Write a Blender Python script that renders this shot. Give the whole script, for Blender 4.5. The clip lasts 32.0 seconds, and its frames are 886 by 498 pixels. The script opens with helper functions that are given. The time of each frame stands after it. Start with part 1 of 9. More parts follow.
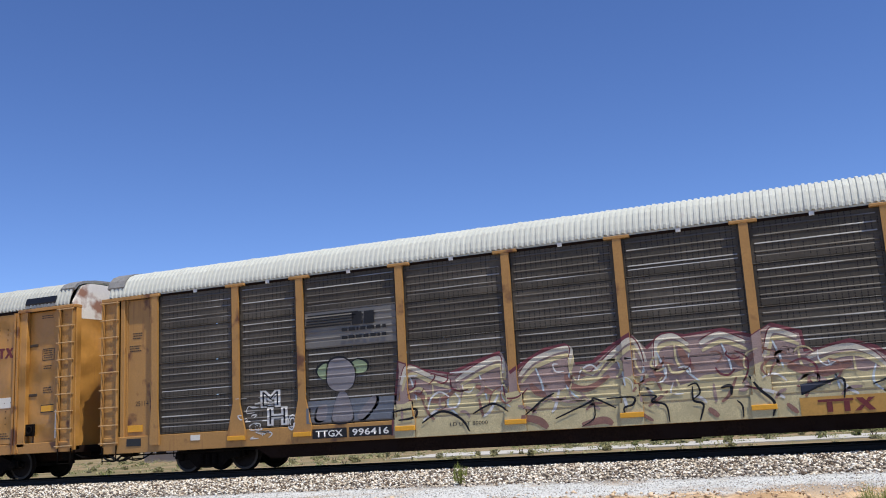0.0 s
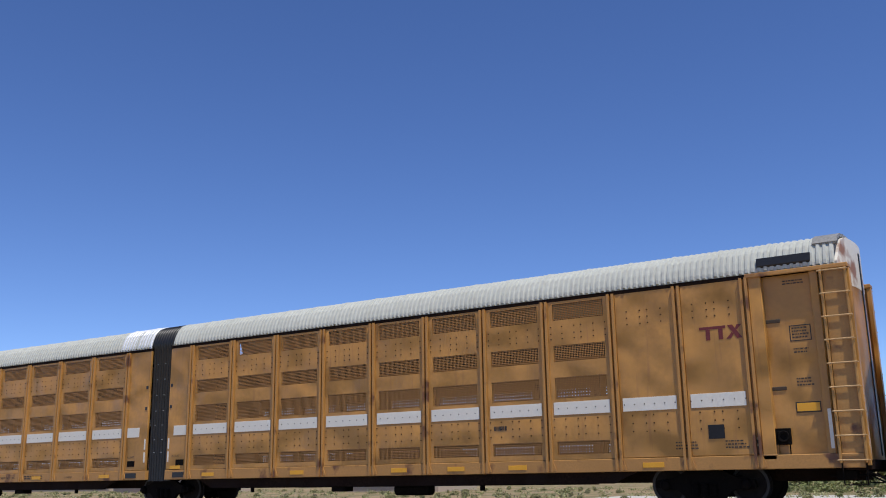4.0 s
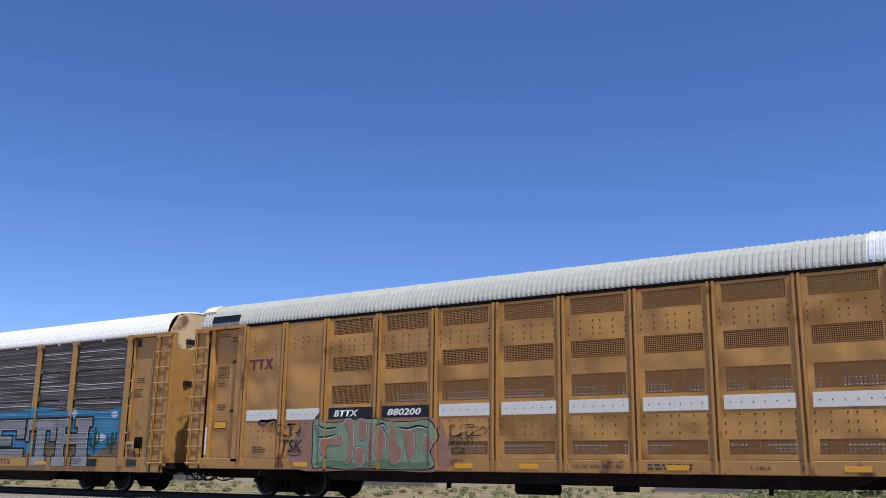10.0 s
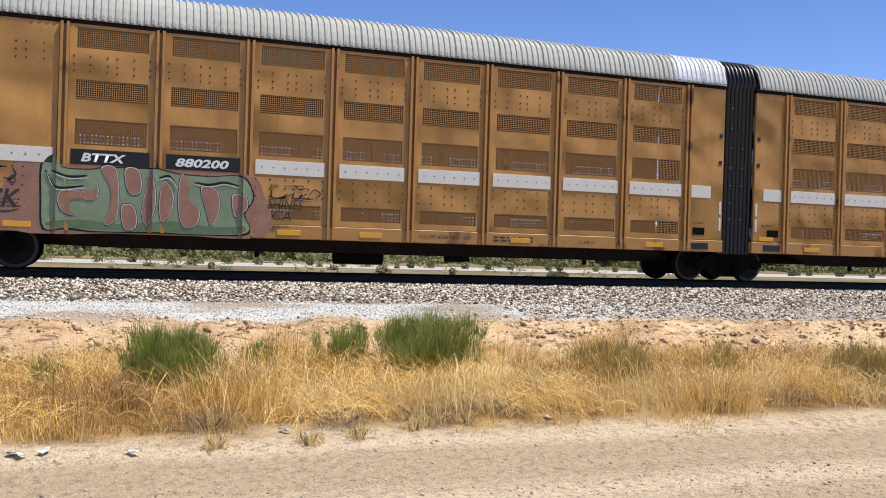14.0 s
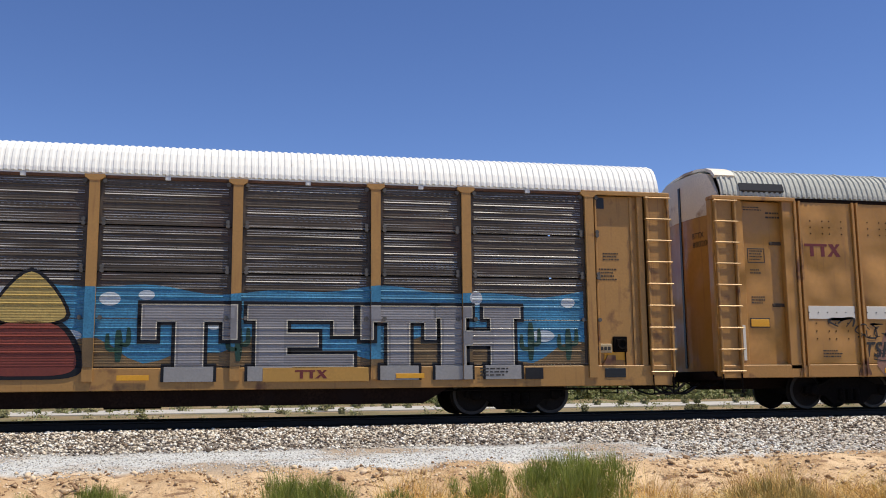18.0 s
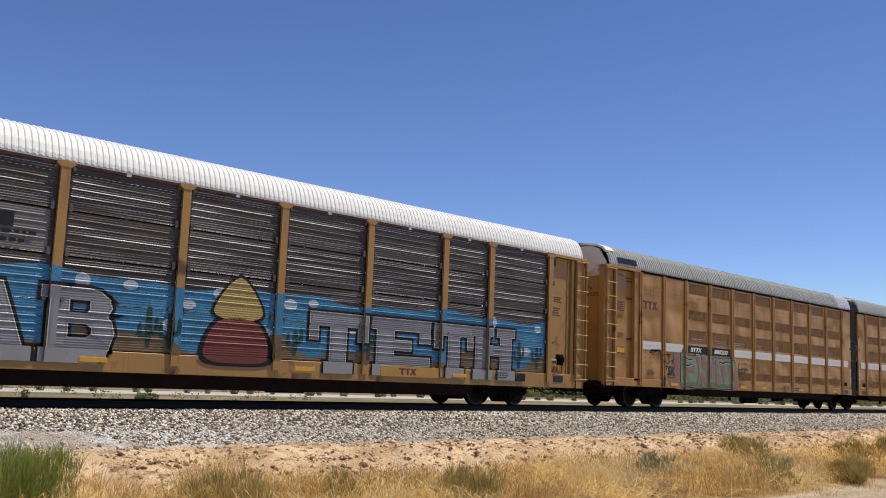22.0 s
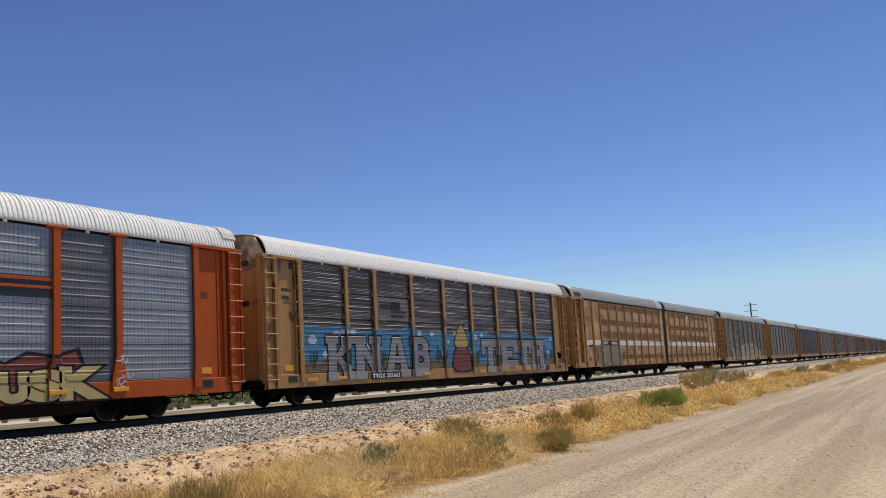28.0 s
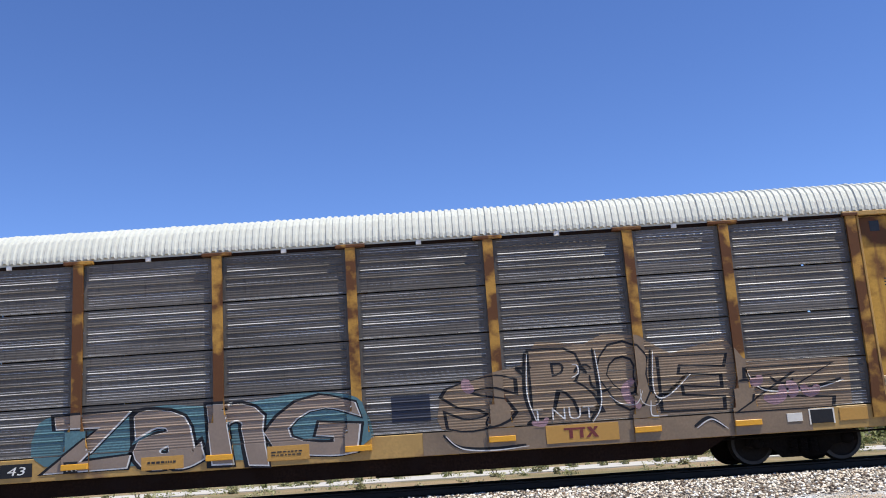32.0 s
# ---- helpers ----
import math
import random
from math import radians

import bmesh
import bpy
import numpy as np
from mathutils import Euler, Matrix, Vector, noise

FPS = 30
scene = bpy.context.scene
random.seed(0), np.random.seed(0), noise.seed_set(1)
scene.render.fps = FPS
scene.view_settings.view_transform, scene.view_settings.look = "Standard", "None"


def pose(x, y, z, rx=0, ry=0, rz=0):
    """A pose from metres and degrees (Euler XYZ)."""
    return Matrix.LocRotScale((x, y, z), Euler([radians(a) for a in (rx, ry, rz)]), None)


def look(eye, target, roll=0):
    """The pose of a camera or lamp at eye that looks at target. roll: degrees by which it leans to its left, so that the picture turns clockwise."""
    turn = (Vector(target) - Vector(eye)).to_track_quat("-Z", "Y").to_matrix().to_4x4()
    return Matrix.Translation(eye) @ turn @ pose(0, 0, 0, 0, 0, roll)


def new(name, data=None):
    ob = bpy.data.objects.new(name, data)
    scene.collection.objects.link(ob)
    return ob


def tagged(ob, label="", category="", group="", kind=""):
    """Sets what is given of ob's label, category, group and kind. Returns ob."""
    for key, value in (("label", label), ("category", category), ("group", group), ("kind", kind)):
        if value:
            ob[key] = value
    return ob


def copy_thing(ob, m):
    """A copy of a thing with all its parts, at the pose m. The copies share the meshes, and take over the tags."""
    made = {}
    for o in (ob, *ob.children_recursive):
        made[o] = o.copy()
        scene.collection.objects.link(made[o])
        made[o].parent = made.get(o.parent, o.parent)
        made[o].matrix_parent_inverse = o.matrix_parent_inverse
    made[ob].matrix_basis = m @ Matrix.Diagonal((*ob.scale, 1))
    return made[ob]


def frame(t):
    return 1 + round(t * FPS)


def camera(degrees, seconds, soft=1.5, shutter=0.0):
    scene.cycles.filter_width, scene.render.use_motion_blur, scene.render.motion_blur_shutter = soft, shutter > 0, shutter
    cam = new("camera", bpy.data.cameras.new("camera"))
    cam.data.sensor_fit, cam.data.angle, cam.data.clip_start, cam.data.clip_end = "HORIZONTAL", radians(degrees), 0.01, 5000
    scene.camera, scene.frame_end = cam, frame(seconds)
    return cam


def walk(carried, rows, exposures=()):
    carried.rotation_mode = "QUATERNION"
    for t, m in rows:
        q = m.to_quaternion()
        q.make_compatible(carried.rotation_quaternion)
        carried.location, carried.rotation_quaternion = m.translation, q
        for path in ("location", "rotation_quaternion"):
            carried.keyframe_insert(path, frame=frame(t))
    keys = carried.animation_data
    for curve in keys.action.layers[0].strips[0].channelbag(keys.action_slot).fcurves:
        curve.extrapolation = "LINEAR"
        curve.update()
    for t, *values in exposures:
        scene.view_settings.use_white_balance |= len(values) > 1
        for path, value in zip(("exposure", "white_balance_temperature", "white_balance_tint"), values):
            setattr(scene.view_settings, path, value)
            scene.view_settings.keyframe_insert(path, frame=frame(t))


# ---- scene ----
# ---- camera and its path: seconds, heading, tilt, lean, step towards the track ----
EYE_Z = 1.65
PATH = [
    (0, -20.95, 11.02, -3.22, -1.62),
    (0.5, -18.73, 11.43, -2.70, -1.54),
    (1, -20.52, 11.47, -2.49, -1.46),
    (1.5, -24.83, 11.58, -2.46, -1.38),
    (2, -29.18, 11.91, -2.24, -1.31),
    (2.5, -31.96, 12.30, -2.13, -1.24),
    (3, -33.27, 12.85, -1.73, -1.18),
    (3.5, -32.79, 13.34, -1.43, -1.11),
    (5.5, -32.29, 13.97, 0.16, -0.89),
    (6, -34.27, 13.56, 0.63, -0.83),
    (6.5, -36.86, 12.93, 1.80, -0.78),
    (7, -38.36, 12.83, 1.29, -0.72),
    (7.5, -38.60, 13.04, 0.62, -0.67),
    (8, -38.09, 13.26, 0.04, -0.61),
    (8.5, -37.19, 13.44, 0.01, -0.56),
    (9, -36.11, 13.60, 0.52, -0.51),
    (9.5, -34.67, 13.59, 0.67, -0.46),
    (10, -32.99, 13.44, 0.80, -0.41),
    (10.5, -30.52, 13.04, 0.60, -0.37),
    (11, -26.91, 12.44, 0.25, -0.33),
    (11.5, -20.66, 11.59, -0.09, -0.29),
    (12, -8.51, 10.67, -0.37, -0.25),
    (12.5, 5.10, 9.68, -0.31, -0.21),
    (13, 15.00, 8.22, -0.07, -0.18),
    (13.5, 19.76, 4.17, 0.45, -0.16),
    (14, 20.11, -0.18, 1.71, -0.13),
    (14.5, 18.21, -0.36, 1.71, -0.10),
    (15, 16.38, -0.44, 2.41, -0.07),
    (15.5, 17.20, 0.45, 2.93, -0.03),
    (17.5, 15.76, 6.57, -0.90, 0.17),
    (18, 12.51, 8.13, -0.57, 0.22),
    (18.5, 21.42, 9.17, 0.92, 0.27),
    (19, 32.31, 8.36, 1.12, 0.31),
    (19.5, 38.24, 7.56, 0.39, 0.36),
    (20, 41.66, 7.28, 0.12, 0.39),
    (20.5, 43.07, 7.91, -0.01, 0.42),
    (21, 43.59, 8.31, 0.10, 0.45),
    (21.5, 44.14, 7.79, 0.91, 0.48),
    (22, 44.39, 7.97, 2.17, 0.50),
    (22.5, 44.18, 8.88, 2.50, 0.53),
    (23, 43.86, 9.15, 2.84, 0.55),
    (23.5, 50.12, 9.32, 1.83, 0.57),
    (24, 58.89, 8.53, 1.00, 0.59),
    (24.5, 56.29, 9.94, -0.55, 0.61),
    (25, 48.67, 8.48, 0.09, 0.64),
    (25.5, 45.57, 3.33, 1.75, 0.67),
    (27.5, 58.34, 6.10, -1.80, 0.78),
    (28, 62.66, 7.72, -3.27, 0.81),
    (28.5, 67.06, 10.65, -3.82, 0.84),
    (29, 75.25, 11.94, -3.65, 0.86),
    (29.5, 80.05, 11.67, -2.25, 0.89),
    (30, 78.85, 10.86, -1.05, 0.91),
    (30.5, 67.75, 9.08, -0.8, 0.92),
    (31, 47.27, 9.38, -3.85, 0.94),
    (31.2, 37.39, 10.04, -4.45, 0.94),
    (31.5, 23.16, 11.22, -5.1, 0.95),
    (31.8, 9.37, 12.19, -5.02, 0.95),
    (32, 0.60, 12.08, -3.79, 0.96),
]
cam = camera(50.5, 32.0, soft=1.0)


def eye_pose(heading, tilt, lean, step):
    h, p = radians(heading), radians(tilt)
    eye = Vector((0, step, EYE_Z))
    return look(eye, eye + Vector((math.sin(h) * math.cos(p), math.cos(h) * math.cos(p), math.sin(p))), lean)


walk(cam, [(t, eye_pose(h, p, r, s)) for t, h, p, r, s in PATH], exposures=[(0, 0, 6400, 10), (1, -0.08, 6400, 10), (3, -0.2, 6350, 10), (5.5, 0, 6250, 10), (6.2, 0.04, 6250, 10), (7, -0.13, 6150, 10), (8, -0.07, 6100, 10), (10, -0.04, 6100, 10), (12, 0.0, 6350, 10), (13, 0.12, 6600, 10), (14, 0.12, 6700, 10), (15.5, 0.08, 6700, 10), (18, -0.10, 6850, 10), (20, -0.12, 6900, 10), (22, -0.2, 6950, 10), (24, -0.3, 7000, 10), (25, -0.22, 6900, 10), (28, -0.36, 6950, 10), (29, -0.38, 6900, 10), (30, -0.42, 6700, 10), (30.6, -0.38, 6600, 10), (31.2, -0.24, 6500, 10), (31.5, 0.06, 6450, 10), (32, 0.28, 6400, 10)])

# ---- light: a high desert sun ahead of the train ----
SUN = Vector((0.38, -0.20, 1.0)).normalized()
world = bpy.data.worlds.new("sky")
scene.world = world
world.use_nodes = True
wn = world.node_tree.nodes
sky = wn.new("ShaderNodeTexSky")
sky.sky_type = "NISHITA"
sky.sun_disc = False
sky.sun_elevation = math.asin(SUN.z)
sky.sun_rotation = math.atan2(SUN.x, SUN.y)
sky.altitude = 400
sky.air_density = 0.6
sky.dust_density = 0.0
sky.ozone_density = 1.6
wn["Background"].inputs["Strength"].default_value = 0.178
deep = wn.new("ShaderNodeHueSaturation")
deep.inputs["Saturation"].default_value = 1.17
deep.inputs["Hue"].default_value = 0.511
world.node_tree.links.new(sky.outputs[0], deep.inputs["Color"])
haze = wn.new("ShaderNodeMix")
haze.data_type, haze.blend_type = "RGBA", "DARKEN"
haze.inputs[0].default_value = 1.0
haze.inputs[7].default_value = (3.1, 4.5, 6.2, 1.0)
world.node_tree.links.new(deep.outputs[0], haze.inputs[6])
world.node_tree.links.new(haze.outputs[2], wn["Background"].inputs["Color"])
sun_data = bpy.data.lights.new("sun", "SUN")
sun_data.energy = 5.0
sun_data.angle = radians(0.53)
sun_data.color = (1.0, 0.94, 0.83)
sun = new("sun", sun_data)
sun.matrix_world = look(SUN * 60, (0, 0, 0))


# ---- materials ----
def rgb(c):
    return (*c, 1.0)


def scaled(c, k):
    return tuple(min(1.0, v * k) for v in c)


def paint(name, base, rough=0.5, metal=0.0, spread=0.18, grain=0.0, bump=0.0, bump_size=8.0, size=1.5, dirt=None,
          dirt_amount=0.0, streak=None, streak_amount=0.0, object_spread=0.0, coat=0.0, wave=0.0, wave_size=1.2, streak_size=5.0, perforate=False, spec=0.5, glint=None, glint_amount=0.5):
    """A weathered surface: two scales of tone, dirt patches, vertical streaks, fine and wavy relief."""
    m = bpy.data.materials.new(name)
    m.use_nodes = True
    nt = m.node_tree
    n, ln = nt.nodes, nt.links.new
    b = n["Principled BSDF"]
    b.inputs["Roughness"].default_value = rough
    b.inputs["Metallic"].default_value = metal
    b.inputs["Coat Weight"].default_value = coat
    b.inputs["Specular IOR Level"].default_value = spec
    b.inputs["Coat Roughness"].default_value = 0.22
    tc = n.new("ShaderNodeTexCoord")
    info = n.new("ShaderNodeObjectInfo")
    shift = n.new("ShaderNodeVectorMath")
    shift.operation = "MULTIPLY_ADD"
    ln(info.outputs["Random"], shift.inputs[0])
    shift.inputs[1].default_value = (37.0, 19.0, 23.0)
    ln(tc.outputs["Object"], shift.inputs[2])
    co = shift.outputs[0]

    def tex(scale, detail=4.0, stretch=None):
        src = co
        if stretch:
            mp = n.new("ShaderNodeVectorMath")
            mp.operation = "MULTIPLY"
            mp.inputs[1].default_value = stretch
            ln(co, mp.inputs[0])
            src = mp.outputs[0]
        t = n.new("ShaderNodeTexNoise")
        t.inputs["Scale"].default_value = scale
        t.inputs["Detail"].default_value = detail
        ln(src, t.inputs["Vector"])
        return t.outputs["Fac"]

    def ramp(fac, lo, hi, a, c):
        r = n.new("ShaderNodeMapRange")
        r.inputs["From Min"].default_value, r.inputs["From Max"].default_value = lo, hi
        r.inputs["To Min"].default_value, r.inputs["To Max"].default_value = a, c
        ln(fac, r.inputs["Value"])
        return r.outputs[0]

    def mix(fac, a, c, kind="MIX"):
        x = n.new("ShaderNodeMix")
        x.data_type = "RGBA"
        x.blend_type = kind
        for sock, val in ((x.inputs[0], fac), (x.inputs[6], a), (x.inputs[7], c)):
            if isinstance(val, (int, float)):
                sock.default_value = val
            elif isinstance(val, tuple):
                sock.default_value = rgb(val)
            else:
                ln(val, sock)
        return x.outputs[2]

    col = mix(ramp(tex(size), 0.3, 0.7, 0, 1), scaled(base, 1 - spread), scaled(base, 1 + spread))
    col = mix(ramp(tex(size * 14, 3), 0.3, 0.7, 0, 1), col, mix(0.0, scaled(base, 1 - spread * 1.3), base)) if grain == 0 else \
        mix(ramp(tex(size * 14, 3), 0.35, 0.65, 0, grain), col, scaled(base, 0.55))
    if object_spread:
        col = mix(1.0, col, mix(info.outputs["Random"], scaled((1, 1, 1), 1 - object_spread), (1, 1, 1)), "MULTIPLY")
    if dirt:
        col = mix(ramp(tex(size * 0.9, 7), 0.60 - 0.25 * dirt_amount, 0.68 - 0.2 * dirt_amount, 0, 0.9), col, dirt)
    if streak:
        col = mix(ramp(tex(streak_size, 5, (2.0, 2.0, 0.12)), 0.62 - 0.2 * streak_amount, 0.80 - 0.15 * streak_amount, 0, 0.75), col, streak)
    if glint:
        # stretches coloured bright along x as sun glints, each rib for itself
        col = mix(ramp(tex(1.0, 1.5, (0.30, 1.0, 9.0)), 0.66 - 0.32 * glint_amount, 0.74 - 0.32 * glint_amount, 0, 1), col, glint)
    if perforate:
        # columns of small punched drain holes in a galvanised sheet
        sep = n.new("ShaderNodeSeparateXYZ")
        ln(tc.outputs["Object"], sep.inputs[0])

        def cell(axis, pitch, part_open):
            k = n.new("ShaderNodeMath")
            k.operation = "MULTIPLY"
            k.inputs[1].default_value = 1 / pitch
            ln(sep.outputs[axis], k.inputs[0])
            q = n.new("ShaderNodeMath")
            q.operation = "FRACT"
            ln(k.outputs[0], q.inputs[0])
            g = n.new("ShaderNodeMath")
            g.operation = "LESS_THAN"
            g.inputs[1].default_value = part_open
            ln(q.outputs[0], g.inputs[0])
            return g.outputs[0]

        def times(a, c):
            x = n.new("ShaderNodeMath")
            x.operation = "MULTIPLY"
            ln(a, x.inputs[0])
            ln(c, x.inputs[1])
            return x.outputs[0]
        holes = times(times(cell(0, 0.125, 0.17), cell(2, 0.06, 0.66)), ramp(tex(2.6, 2), 0.40, 0.47, 0, 0.95))
        col = mix(holes, col, (0.012, 0.011, 0.010))
    ln(col, b.inputs["Base Color"])
    normal = None
    if wave:
        w = n.new("ShaderNodeBump")
        w.inputs["Strength"].default_value = 1.0
        w.inputs["Distance"].default_value = wave
        ln(tex(wave_size, 1.0), w.inputs["Height"])
        normal = w.outputs[0]
    if bump:
        w = n.new("ShaderNodeBump")
        w.inputs["Strength"].default_value = 0.6
        w.inputs["Distance"].default_value = bump
        ln(tex(bump_size, 6), w.inputs["Height"])
        if normal:
            ln(normal, w.inputs["Normal"])
        normal = w.outputs[0]
    if normal:
        ln(normal, b.inputs["Normal"])
    return m


def pierced(name, base, pitch, radius, rough=0.5):
    """Sheet metal punched with a grid of round holes, seen through."""
    m = bpy.data.materials.new(name)
    m.use_nodes = True
    nt = m.node_tree
    n, ln = nt.nodes, nt.links.new
    b = n["Principled BSDF"]
    b.inputs["Base Color"].default_value = rgb(base)
    b.inputs["Roughness"].default_value = rough
    tc = n.new("ShaderNodeTexCoord")
    flat = n.new("ShaderNodeVectorMath")
    flat.operation = "MULTIPLY"
    flat.inputs[1].default_value = (1 / pitch, 0, 1 / pitch)
    ln(tc.outputs["Object"], flat.inputs[0])
    fr = n.new("ShaderNodeVectorMath")
    fr.operation = "FRACTION"
    ln(flat.outputs[0], fr.inputs[0])
    sub = n.new("ShaderNodeVectorMath")
    sub.operation = "SUBTRACT"
    sub.inputs[1].default_value = (0.5, 0.0, 0.5)
    ln(fr.outputs[0], sub.inputs[0])
    length = n.new("ShaderNodeVectorMath")
    length.operation = "LENGTH"
    ln(sub.outputs[0], length.inputs[0])
    hole = n.new("ShaderNodeMath")
    hole.operation = "GREATER_THAN"
    hole.inputs[1].default_value = radius
    ln(length.outputs["Value"], hole.inputs[0])
    ln(hole.outputs[0], b.inputs["Alpha"])
    return m


